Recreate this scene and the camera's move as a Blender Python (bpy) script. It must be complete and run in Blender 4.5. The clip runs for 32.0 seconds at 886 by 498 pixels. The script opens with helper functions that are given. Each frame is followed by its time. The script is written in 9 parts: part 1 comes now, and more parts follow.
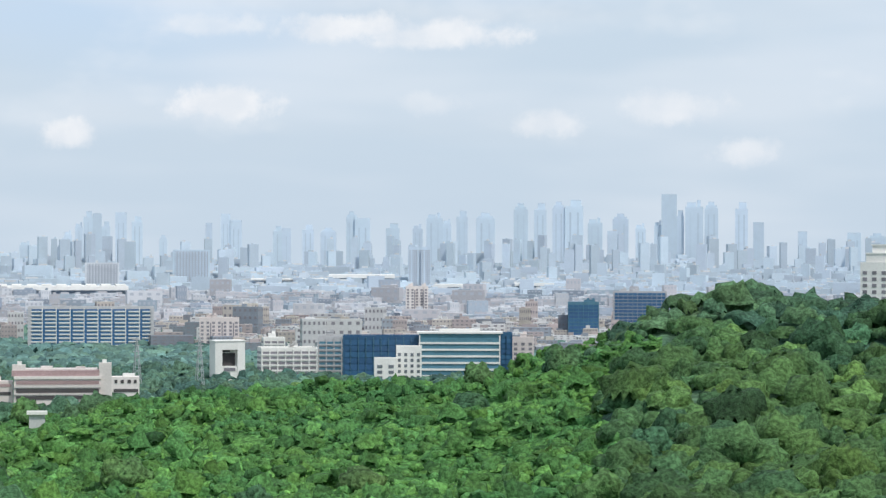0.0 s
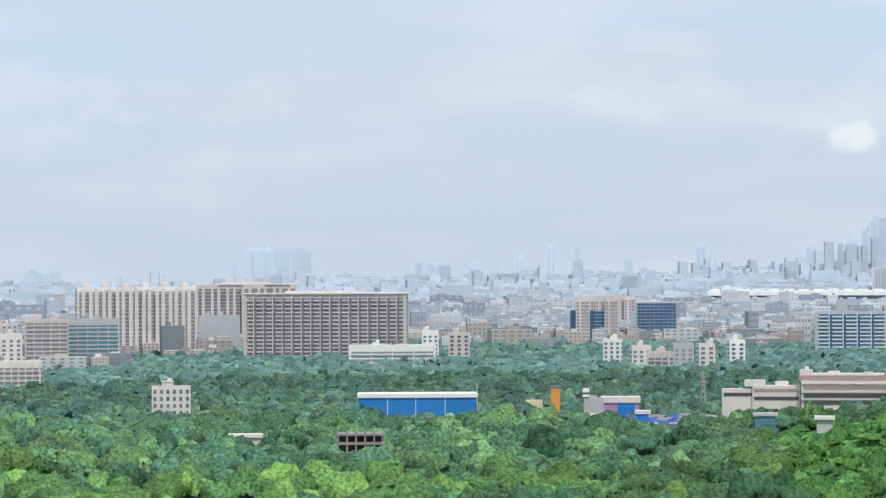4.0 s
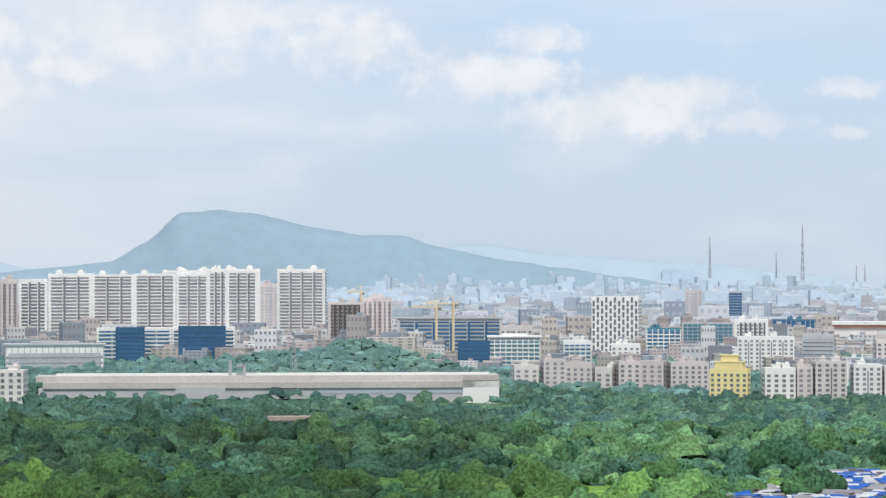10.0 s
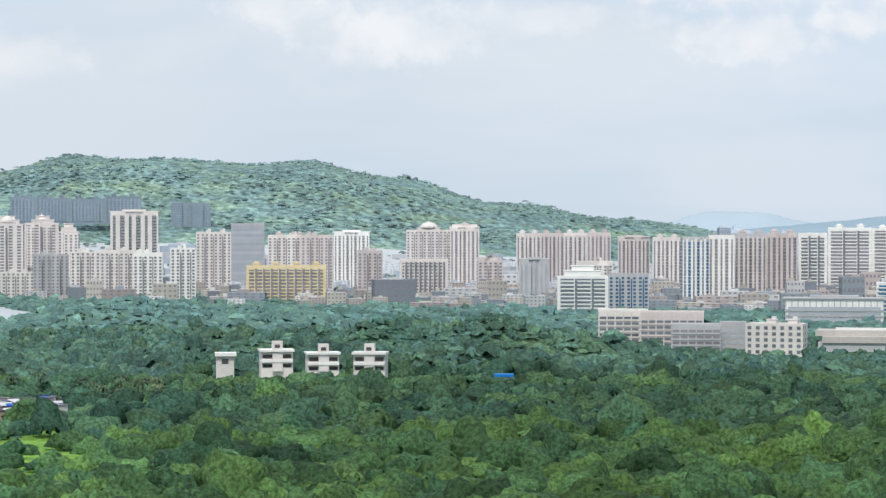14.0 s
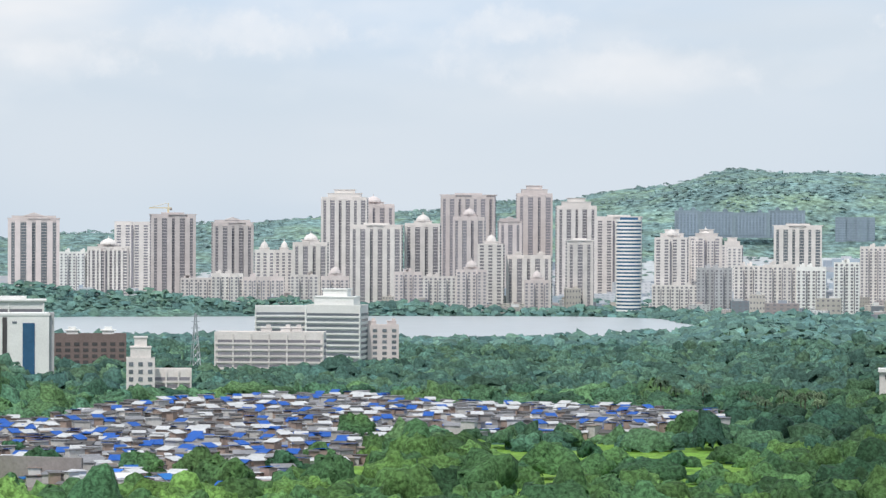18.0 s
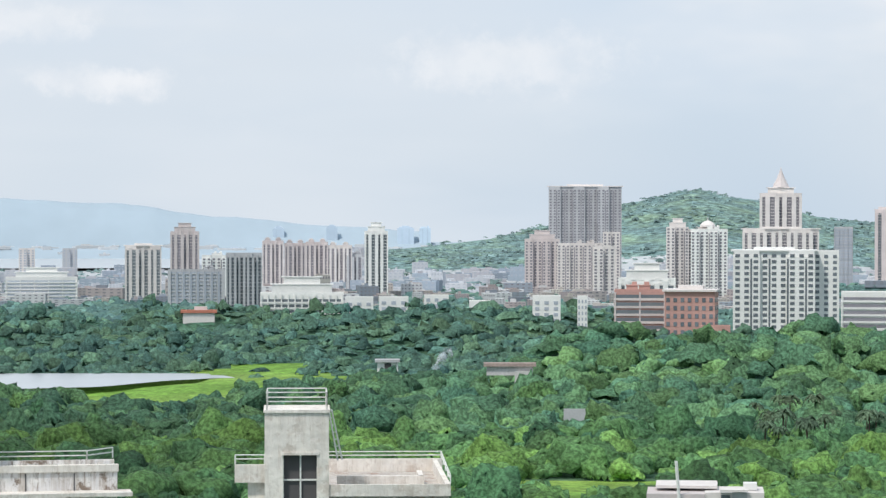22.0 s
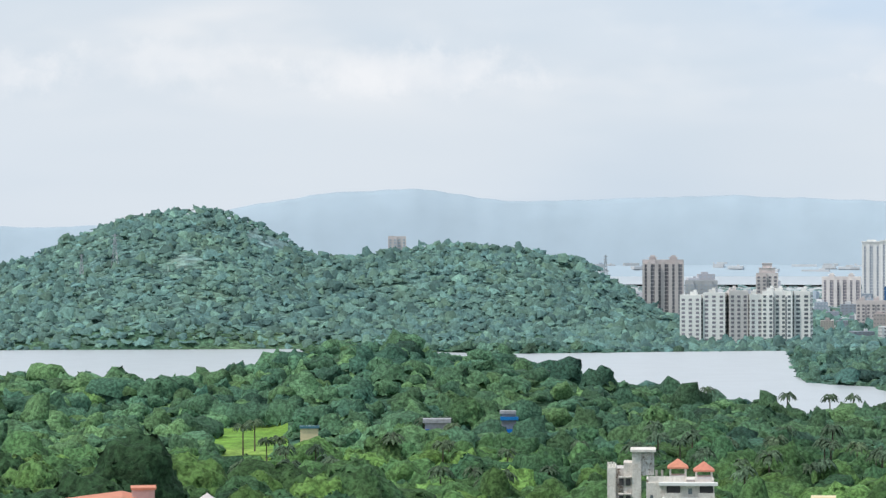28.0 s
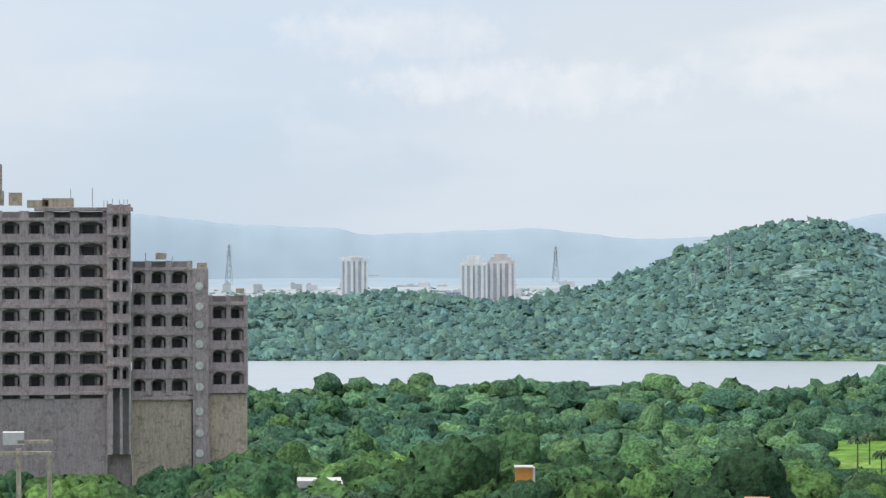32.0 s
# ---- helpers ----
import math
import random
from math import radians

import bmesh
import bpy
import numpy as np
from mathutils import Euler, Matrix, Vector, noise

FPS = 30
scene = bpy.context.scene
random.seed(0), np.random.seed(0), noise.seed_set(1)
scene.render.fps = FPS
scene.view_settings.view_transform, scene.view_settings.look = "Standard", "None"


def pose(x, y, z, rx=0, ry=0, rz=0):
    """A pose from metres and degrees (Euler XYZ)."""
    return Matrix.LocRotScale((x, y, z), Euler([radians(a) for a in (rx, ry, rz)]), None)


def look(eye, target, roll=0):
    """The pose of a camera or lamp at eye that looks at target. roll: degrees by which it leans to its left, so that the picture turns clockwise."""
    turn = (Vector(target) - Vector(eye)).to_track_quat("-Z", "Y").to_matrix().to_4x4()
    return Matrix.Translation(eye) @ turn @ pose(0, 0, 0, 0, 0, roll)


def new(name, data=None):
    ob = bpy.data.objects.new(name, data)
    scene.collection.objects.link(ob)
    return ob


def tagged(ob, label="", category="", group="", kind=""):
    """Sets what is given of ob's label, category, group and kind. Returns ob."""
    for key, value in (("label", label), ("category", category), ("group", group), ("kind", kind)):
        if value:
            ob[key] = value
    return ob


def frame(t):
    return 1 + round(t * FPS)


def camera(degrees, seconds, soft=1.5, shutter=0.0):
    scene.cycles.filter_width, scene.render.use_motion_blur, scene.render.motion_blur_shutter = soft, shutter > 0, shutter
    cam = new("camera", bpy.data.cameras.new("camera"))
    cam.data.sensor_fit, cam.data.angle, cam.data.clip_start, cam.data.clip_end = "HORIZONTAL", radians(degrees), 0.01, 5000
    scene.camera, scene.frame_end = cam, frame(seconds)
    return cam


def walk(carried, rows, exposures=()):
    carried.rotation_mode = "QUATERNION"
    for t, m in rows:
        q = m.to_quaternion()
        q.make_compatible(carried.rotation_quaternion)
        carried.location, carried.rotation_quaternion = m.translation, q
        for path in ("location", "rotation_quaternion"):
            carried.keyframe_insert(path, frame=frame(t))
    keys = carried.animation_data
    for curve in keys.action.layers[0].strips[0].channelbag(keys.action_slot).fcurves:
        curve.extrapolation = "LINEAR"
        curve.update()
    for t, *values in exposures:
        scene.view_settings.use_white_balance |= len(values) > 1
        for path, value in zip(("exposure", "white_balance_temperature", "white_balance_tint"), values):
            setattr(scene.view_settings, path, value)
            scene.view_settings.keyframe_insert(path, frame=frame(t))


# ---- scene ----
import functools

# ---------------------------------------------------------------- camera
EYE = 100.0          # height of the eye over the lowest land, in metres
cam = camera(17.65, 32.0, soft=1.4)


def aim(t, yaw, pitch, roll):
    """A row of the walk: yaw to the left of +y, pitch up and roll, in degrees."""
    a, b = radians(yaw), radians(pitch)
    eye = Vector((0, 0, EYE))
    ahead = Vector((-math.sin(a) * math.cos(b), math.cos(a) * math.cos(b), math.sin(b)))
    return t, look(eye, eye + ahead * 100, roll)


walk(cam, [
    aim(0, -0.000, -0.117, 0.126),
    aim(0.5, 2.394, 0.153, 0.092),
    aim(1, 4.081, 0.120, 0.212),
    aim(1.5, 5.513, -0.088, 0.084),
    aim(2, 6.930, 0.035, -0.154),
    aim(2.5, 8.991, 0.172, -0.201),
    aim(3, 10.998, 0.113, -0.176),
    aim(3.5, 13.488, 0.122, -0.289),
    aim(5.5, 19.745, -0.297, -0.241),
    aim(6, 20.988, 0.050, -0.536),
    aim(6.5, 23.632, -0.716, -0.417),
    aim(7, 25.071, -0.718, -0.034),
    aim(7.5, 26.632, -0.936, 0.046),
    aim(8, 28.358, -0.769, 0.060),
    aim(8.5, 30.243, -0.467, -0.037),
    aim(9, 32.509, -0.221, -0.126),
    aim(9.5, 34.387, 0.079, 0.023),
    aim(10, 36.042, 0.089, -0.070),
    aim(10.5, 37.333, -0.132, 0.109),
    aim(11, 39.455, -0.312, 0.135),
    aim(11.5, 41.495, -0.236, 0.248),
    aim(12, 43.549, -0.136, 0.185),
    aim(12.5, 45.462, -0.191, 0.253),
    aim(13, 47.224, -0.448, 0.307),
    aim(13.5, 49.525, -0.836, 0.153),
    aim(14, 51.605, -0.827, 0.005),
    aim(14.5, 53.227, -0.823, 0.043),
    aim(15, 54.764, -0.782, 0.096),
    aim(15.5, 56.737, -0.563, 0.221),
    aim(17.5, 62.965, -0.722, 0.067),
    aim(18, 64.867, -0.571, 0.226),
    aim(18.5, 66.957, -0.706, 0.262),
    aim(19, 69.850, -1.115, -0.076),
    aim(19.5, 71.858, -1.322, -0.110),
    aim(20, 73.771, -1.130, -0.135),
    aim(20.5, 76.305, -0.924, 0.068),
    aim(21, 78.774, -1.017, 0.190),
    aim(21.5, 81.392, -0.980, 0.005),
    aim(22, 83.750, -0.794, 0.051),
    aim(22.5, 86.038, -0.711, 0.061),
    aim(23, 88.029, -0.522, -0.031),
    aim(23.5, 90.530, -0.942, 0.004),
    aim(24, 91.886, -1.239, -0.085),
    aim(24.5, 93.955, -1.210, -0.168),
    aim(25, 96.720, -1.189, -0.168),
    aim(25.5, 99.115, -0.988, -0.366),
    aim(26, 101.305, -0.935, -0.419),
    aim(26.5, 103.146, -1.024, -0.596),
    aim(28.5, 111.008, -0.450, -0.004),
    aim(29, 113.561, -0.794, -0.003),
    aim(29.5, 114.353, -1.071, 0.194),
    aim(30, 115.339, -1.155, 0.051),
    aim(30.5, 115.669, -0.889, 0.269),
    aim(31, 117.692, -0.738, 0.238),
    aim(31.5, 118.971, -0.275, 0.150),
    aim(32, 120.760, -0.176, -0.128),
], exposures=[(0, 0.06, 6420, 11)])

# ---------------------------------------------------------------- light
SUN_AZ, SUN_EL = 222.0, 57.0      # the sun's place: degrees left of +y, and height

world = bpy.data.worlds.new("world")
scene.world = world
world.use_nodes = True


def sky_world():
    nt = world.node_tree
    n, l = nt.nodes, nt.links
    n.clear()
    out = n.new("ShaderNodeOutputWorld")
    bg = n.new("ShaderNodeBackground")
    sky = n.new("ShaderNodeTexSky")
    sky.sky_type, sky.sun_disc = "NISHITA", False
    sky.sun_elevation, sky.sun_rotation = radians(SUN_EL), radians(-SUN_AZ)
    sky.air_density, sky.dust_density, sky.ozone_density = 1.0, 2.0, 1.5
    co = n.new("ShaderNodeTexCoord")
    # thin high overcast over the blue, denser towards the east
    gain = n.new("ShaderNodeMixRGB")
    gain.blend_type, gain.inputs[0].default_value = "MULTIPLY", 1.0
    gain.inputs[2].default_value = (0.075, 0.075, 0.075, 1)
    l.new(sky.outputs[0], gain.inputs[1])
    veil = n.new("ShaderNodeMixRGB")
    veil.inputs[0].default_value = 0.86
    veil.inputs[2].default_value = (0.615, 0.735, 0.85, 1)
    l.new(gain.outputs[0], veil.inputs[1])

    def clouds(scale, squash, lo, hi, detail, shift):
        m = n.new("ShaderNodeMapping")
        m.inputs["Location"].default_value = shift
        m.inputs["Scale"].default_value = (scale, scale, scale * squash)
        t = n.new("ShaderNodeTexNoise")
        t.inputs["Scale"].default_value, t.inputs["Detail"].default_value = 1.0, detail
        t.inputs["Roughness"].default_value = 0.55
        r = n.new("ShaderNodeMapRange")
        r.interpolation_type = "SMOOTHSTEP"
        r.inputs[1].default_value, r.inputs[2].default_value = lo, hi
        l.new(co.outputs["Generated"], m.inputs[0])
        l.new(m.outputs[0], t.inputs[0])
        l.new(t.outputs[0], r.inputs[0])
        return r.outputs[0]

    def height(lo, hi):
        s = n.new("ShaderNodeSeparateXYZ")
        l.new(co.outputs["Generated"], s.inputs[0])
        r = n.new("ShaderNodeMapRange")
        r.interpolation_type = "SMOOTHSTEP"
        r.inputs[1].default_value, r.inputs[2].default_value = lo, hi
        l.new(s.outputs["Z"], r.inputs[0])
        return r.outputs[0]

    def times(a, b):
        m = n.new("ShaderNodeMath")
        m.operation = "MULTIPLY"
        for i, v in enumerate((a, b)):
            if isinstance(v, float):
                m.inputs[i].default_value = v
            else:
                l.new(v, m.inputs[i])
        return m.outputs[0]

    def over(under, colour, mask):
        m = n.new("ShaderNodeMixRGB")
        m.inputs[2].default_value = (*colour, 1)
        l.new(under, m.inputs[1])
        l.new(mask, m.inputs[0])
        return m.outputs[0]

    c = veil.outputs[0]
    c = over(c, (0.52, 0.69, 0.9), times(times(clouds(2.6, 3, 0.45, 0.62, 2, (3, 1, 0)), height(0.01, 0.09)), 0.5))
    c = over(c, (0.77, 0.82, 0.87), times(clouds(5, 5, 0.42, 0.68, 3, (0, 0, 2)), 0.45))
    c = over(c, (0.62, 0.69, 0.75), times(times(clouds(7, 6, 0.5, 0.72, 3, (5, 2, 0)), height(0.02, 0.06)), 0.4))
    c = over(c, (0.9, 0.915, 0.92), times(times(clouds(15, 1.9, 0.54, 0.68, 4, (1, 7, 0)), height(0.012, 0.04)), 0.2))
    sx = n.new("ShaderNodeSeparateXYZ")
    l.new(co.outputs["Generated"], sx.inputs[0])
    east = n.new("ShaderNodeMapRange")
    east.interpolation_type = "SMOOTHSTEP"
    east.inputs[1].default_value, east.inputs[2].default_value = -0.55, -0.95
    l.new(sx.outputs["X"], east.inputs[0])
    c = over(c, (0.7, 0.755, 0.8), times(times(east.outputs[0], clouds(3, 3, 0.25, 0.6, 2, (2, 5, 1))), 0.75))
    c = over(c, (0.86, 0.87, 0.875), times(times(times(east.outputs[0], clouds(6, 3, 0.5, 0.7, 4, (4, 0, 3))), height(0.03, 0.06)), 0.8))
    # cumulus heads low over the horizon: (azimuth, height, half-width, half-height, in degrees; density)
    puffs = ((1.99, 4.30, 1.70, 0.28, 0.90), (0.51, 4.05, 1.14, 0.17, 0.70), (4.36, 2.79, 1.02, 0.35, 0.90), (7.58, 2.20, 0.51, 0.28, 0.90), (-2.08, 2.41, 0.74, 0.26, 0.60),
             (0.28, 2.80, 0.68, 0.23, 0.30), (7.50, 2.18, 0.51, 0.26, 0.80), (0.28, 4.20, 1.87, 0.28, 0.80), (-4.48, 2.73, 1.14, 0.34, 0.50), (-6.17, 1.82, 0.68, 0.28, 0.50),
             (4.27, 4.34, 1.48, 0.23, 0.40), (32.22, 2.84, 2.38, 0.54, 0.80), (27.83, 3.26, 0.68, 0.23, 0.50), (34.99, 3.55, 1.70, 0.51, 0.80), (42.07, 4.39, 3.18, 0.68, 0.55),
             (37.90, 4.29, 1.25, 0.68, 0.80), (34.15, 4.29, 0.91, 0.34, 0.70), (31.55, 3.09, 1.48, 0.43, 0.75), (29.87, 2.63, 1.14, 0.28, 0.60), (40.16, 4.73, 1.70, 0.45, 0.80),
             (27.97, 2.39, 0.51, 0.17, 0.50), (46.10, 4.50, 1.87, 0.51, 0.80), (49.60, 3.80, 2.38, 0.34, 0.40), (52.67, 3.49, 1.87, 0.68, 0.75), (54.82, 3.93, 1.25, 0.40, 0.70),
             (45.44, 3.36, 1.70, 0.45, 0.75), (43.54, 3.68, 0.91, 0.34, 0.80), (61.88, 3.04, 2.84, 0.51, 0.35), (68.67, 3.72, 2.38, 0.45, 0.50), (63.57, 3.86, 1.36, 0.40, 0.50),
             (72.45, 3.18, 1.70, 0.34, 0.40), (82.44, 2.96, 2.38, 0.62, 0.45), (92.37, 3.78, 1.87, 0.45, 0.50), (90.55, 2.53, 1.48, 0.34, 0.70), (97.66, 3.13, 2.38, 0.51, 0.40),
             (96.58, 2.32, 1.70, 0.34, 0.50), (118.16, 3.05, 2.38, 0.51, 0.50), (109.18, 3.15, 2.38, 0.51, 0.60), (119.46, 3.15, 2.84, 0.45, 0.50), (113.80, 3.31, 1.70, 0.51, 0.40),
             (121.70, 4.14, 2.38, 0.51, 0.40))
    sd = n.new("ShaderNodeSeparateXYZ")
    l.new(co.outputs["Generated"], sd.inputs[0])
    az, el, flat = (n.new("ShaderNodeMath") for _ in range(3))
    flat.operation, flat.inputs[1].default_value = "MULTIPLY", 57.2958
    az.operation, el.operation = "ARCTAN2", "ARCSINE"
    turn = n.new("ShaderNodeMath")
    turn.operation, turn.inputs[1].default_value = "MULTIPLY", -57.2958
    l.new(sd.outputs["X"], az.inputs[0]), l.new(sd.outputs["Y"], az.inputs[1])
    l.new(az.outputs[0], turn.inputs[0])
    l.new(sd.outputs["Z"], el.inputs[0]), l.new(el.outputs[0], flat.inputs[0])
    plane = n.new("ShaderNodeCombineXYZ")
    l.new(turn.outputs[0], plane.inputs[0]), l.new(flat.outputs[0], plane.inputs[1])
    frill = n.new("ShaderNodeTexNoise")
    frill.inputs["Scale"].default_value, frill.inputs["Detail"].default_value, frill.inputs["Roughness"].default_value = 1.3, 6, 0.62
    l.new(plane.outputs[0], frill.inputs["Vector"])
    shade = n.new("ShaderNodeTexNoise")
    shade.inputs["Scale"].default_value, shade.inputs["Detail"].default_value = 0.9, 4
    l.new(plane.outputs[0], shade.inputs["Vector"])
    soft = n.new("ShaderNodeMapRange")
    soft.inputs[1].default_value, soft.inputs[2].default_value = 0.38, 0.62
    l.new(shade.outputs[0], soft.inputs[0])
    body = None
    for a, e, w, h, s in puffs:
        off, fit_, far_ = (n.new("ShaderNodeVectorMath") for _ in range(3))
        off.operation, fit_.operation, far_.operation = "SUBTRACT", "MULTIPLY", "LENGTH"
        off.inputs[1].default_value, fit_.inputs[1].default_value = (a, e, 0), (1 / w, 1 / h, 0)
        l.new(plane.outputs[0], off.inputs[0]), l.new(off.outputs[0], fit_.inputs[0]), l.new(fit_.outputs[0], far_.inputs[0])
        rag = n.new("ShaderNodeMath")
        rag.operation, rag.inputs[1].default_value = "MULTIPLY_ADD", 2.6
        l.new(frill.outputs[0], rag.inputs[0]), l.new(far_.outputs["Value"], rag.inputs[2])
        m = n.new("ShaderNodeMapRange")
        m.interpolation_type = "SMOOTHSTEP"
        m.inputs[1].default_value, m.inputs[2].default_value, m.inputs[3].default_value, m.inputs[4].default_value = 2.6, 1.6, 0.0, s
        l.new(rag.outputs[0], m.inputs[0])
        if body is None:
            body = m.outputs[0]
        else:
            top = n.new("ShaderNodeMath")
            top.operation = "MAXIMUM"
            l.new(body, top.inputs[0]), l.new(m.outputs[0], top.inputs[1])
            body = top.outputs[0]
    c = over(c, (0.8, 0.83, 0.86), times(body, 0.8))
    c = over(c, (0.92, 0.925, 0.925), times(times(body, soft.outputs[0]), 0.7))
    bg.inputs["Strength"].default_value = 1.0
    l.new(c, bg.inputs["Color"])
    l.new(bg.outputs[0], out.inputs[0])


sky_world()
sun_data = bpy.data.lights.new("sun", "SUN")
sun_data.energy, sun_data.angle, sun_data.color = 2.7, radians(2.5), (1.0, 0.95, 0.87)
sun = new("sun", sun_data)
_a, _e = radians(SUN_AZ), radians(SUN_EL)
sun.matrix_world = look(Vector((-math.sin(_a) * math.cos(_e), math.cos(_a) * math.cos(_e), math.sin(_e))) * 3000, (0, 0, 0))

# ---------------------------------------------------------------- materials


def material(name, colour, rough=0.85, spread=0.15, grain=0.6, stain=0.12, bump=0.3, metal=0.0, island=False, glow=0.0, spec=0.3):
    """A surface with two scales of unevenness. spread: how far single pieces differ; grain: size of the fine noise, in metres."""
    m = bpy.data.materials.new(name)
    m.use_nodes = True
    n, l = m.node_tree.nodes, m.node_tree.links
    b = n["Principled BSDF"]
    b.inputs["Roughness"].default_value, b.inputs["Metallic"].default_value = rough, metal
    b.inputs["Specular IOR Level"].default_value = spec
    co = n.new("ShaderNodeTexCoord")
    geo = n.new("ShaderNodeNewGeometry")
    fine, wide = n.new("ShaderNodeTexNoise"), n.new("ShaderNodeTexNoise")
    fine.inputs["Scale"].default_value, fine.inputs["Detail"].default_value = 1 / grain, 3
    wide.inputs["Scale"].default_value, wide.inputs["Detail"].default_value = 1 / (grain * 14), 3
    for t in (fine, wide):
        l.new(geo.outputs["Position"], t.inputs["Vector"])

    def scaled(socket, amount, base):
        r = n.new("ShaderNodeMapRange")
        r.inputs[1].default_value, r.inputs[2].default_value = 0.25, 0.75
        r.inputs[3].default_value, r.inputs[4].default_value = base - amount, base + amount
        l.new(socket, r.inputs[0])
        return r.outputs[0]

    if island:
        rnd = geo.outputs["Random Per Island"]
    else:
        info = n.new("ShaderNodeObjectInfo")
        rnd = info.outputs["Random"]
    r = n.new("ShaderNodeMapRange")
    r.inputs[3].default_value, r.inputs[4].default_value = 1 - spread, 1 + spread
    l.new(rnd, r.inputs[0])
    v = r.outputs[0]
    for s in (scaled(fine.outputs[0], stain, 1), scaled(wide.outputs[0], stain, 1)):
        k = n.new("ShaderNodeMath")
        k.operation = "MULTIPLY"
        l.new(v, k.inputs[0]), l.new(s, k.inputs[1])
        v = k.outputs[0]
    hsv = n.new("ShaderNodeHueSaturation")
    hsv.inputs["Color"].default_value = (*colour, 1)
    l.new(v, hsv.inputs["Value"])
    if spread:
        h = n.new("ShaderNodeMapRange")
        h.inputs[3].default_value, h.inputs[4].default_value = 0.5 - 0.06 * spread, 0.5 + 0.06 * spread
        k = n.new("ShaderNodeMath")
        k.operation = "FRACT"
        k2 = n.new("ShaderNodeMath")
        k2.operation, k2.inputs[1].default_value = "MULTIPLY", 7.31
        l.new(rnd, k2.inputs[0]), l.new(k2.outputs[0], k.inputs[0]), l.new(k.outputs[0], h.inputs[0])
        l.new(h.outputs[0], hsv.inputs["Hue"])
    l.new(hsv.outputs[0], b.inputs["Base Color"])
    if glow:
        l.new(hsv.outputs[0], b.inputs["Emission Color"])
        b.inputs["Emission Strength"].default_value = glow
    if bump:
        bp = n.new("ShaderNodeBump")
        bp.inputs["Strength"].default_value, bp.inputs["Distance"].default_value = bump, grain * 0.6
        l.new(fine.outputs[0], bp.inputs["Height"])
        l.new(bp.outputs[0], b.inputs["Normal"])
    return m


def leafage(name, colour, warm, grain=0.9, island=True, relief=1.2, mottle=1.0):
    """Foliage: one hue a tree (its kind and tone are kept with the mesh), deep relief between the leaf masses."""
    m = material(name, colour, 0.75, 0.0 if island else 0.14, grain, 0.2, 0.5, spec=0.15)
    n, l = m.node_tree.nodes, m.node_tree.links
    b = n["Principled BSDF"]
    hsv = next(k for k in n if k.bl_idname == "ShaderNodeHueSaturation")
    geo = next(k for k in n if k.bl_idname == "ShaderNodeNewGeometry")
    t = n.new("ShaderNodeTexNoise")
    t.inputs["Scale"].default_value, t.inputs["Detail"].default_value = 1 / 55, 3
    l.new(geo.outputs["Position"], t.inputs["Vector"])
    r = n.new("ShaderNodeMapRange")
    r.inputs[1].default_value, r.inputs[2].default_value = 0.42, 0.7
    l.new(t.outputs[0], r.inputs[0])
    mix = n.new("ShaderNodeMixRGB")
    mix.inputs[1].default_value, mix.inputs[2].default_value = (*colour, 1), (*warm, 1)
    # each crown, some nine metres wide, has a tone of its own; finer noise paints light and dark between its leaf
    # masses
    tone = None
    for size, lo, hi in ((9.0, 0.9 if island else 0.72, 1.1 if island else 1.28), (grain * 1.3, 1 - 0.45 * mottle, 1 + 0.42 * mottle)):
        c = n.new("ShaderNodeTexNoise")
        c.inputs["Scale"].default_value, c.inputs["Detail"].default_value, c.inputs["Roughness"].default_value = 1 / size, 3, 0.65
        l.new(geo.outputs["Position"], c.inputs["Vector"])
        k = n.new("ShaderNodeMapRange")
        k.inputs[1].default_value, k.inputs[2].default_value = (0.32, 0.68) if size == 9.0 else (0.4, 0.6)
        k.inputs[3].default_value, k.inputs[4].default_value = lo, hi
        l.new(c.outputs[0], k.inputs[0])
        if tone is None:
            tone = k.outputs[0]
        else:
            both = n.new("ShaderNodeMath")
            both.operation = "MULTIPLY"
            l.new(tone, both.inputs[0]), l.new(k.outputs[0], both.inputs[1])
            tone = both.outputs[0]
    if island:
        own = []
        for word in ("kind", "tone"):
            at = n.new("ShaderNodeAttribute")
            at.attribute_name = word
            own.append(at.outputs["Fac"])
        k = n.new("ShaderNodeMath")
        k.operation = "MULTIPLY"
        l.new(tone, k.inputs[0]), l.new(own[1], k.inputs[1])
        tone = k.outputs[0]
        k = n.new("ShaderNodeMath")
        k.operation, k.inputs[1].default_value, k.use_clamp = "MULTIPLY_ADD", 0.35, True
        l.new(r.outputs[0], k.inputs[0]), l.new(own[0], k.inputs[2])
        l.new(k.outputs[0], mix.inputs[0])
    else:
        l.new(r.outputs[0], mix.inputs[0])
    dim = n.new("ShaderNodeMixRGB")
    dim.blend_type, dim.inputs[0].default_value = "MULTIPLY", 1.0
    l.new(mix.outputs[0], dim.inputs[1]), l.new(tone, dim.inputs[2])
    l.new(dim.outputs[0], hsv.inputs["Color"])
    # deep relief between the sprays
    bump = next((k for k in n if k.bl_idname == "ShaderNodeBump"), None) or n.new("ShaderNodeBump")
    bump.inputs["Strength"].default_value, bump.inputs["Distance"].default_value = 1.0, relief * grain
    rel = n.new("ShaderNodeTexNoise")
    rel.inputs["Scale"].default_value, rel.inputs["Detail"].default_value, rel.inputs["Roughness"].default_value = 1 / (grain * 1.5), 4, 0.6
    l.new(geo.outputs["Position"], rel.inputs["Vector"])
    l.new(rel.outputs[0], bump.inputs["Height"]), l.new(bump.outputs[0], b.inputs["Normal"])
    glow_through = n.new("ShaderNodeBsdfTranslucent")
    l.new(hsv.outputs[0], glow_through.inputs["Color"]), l.new(bump.outputs[0], glow_through.inputs["Normal"])
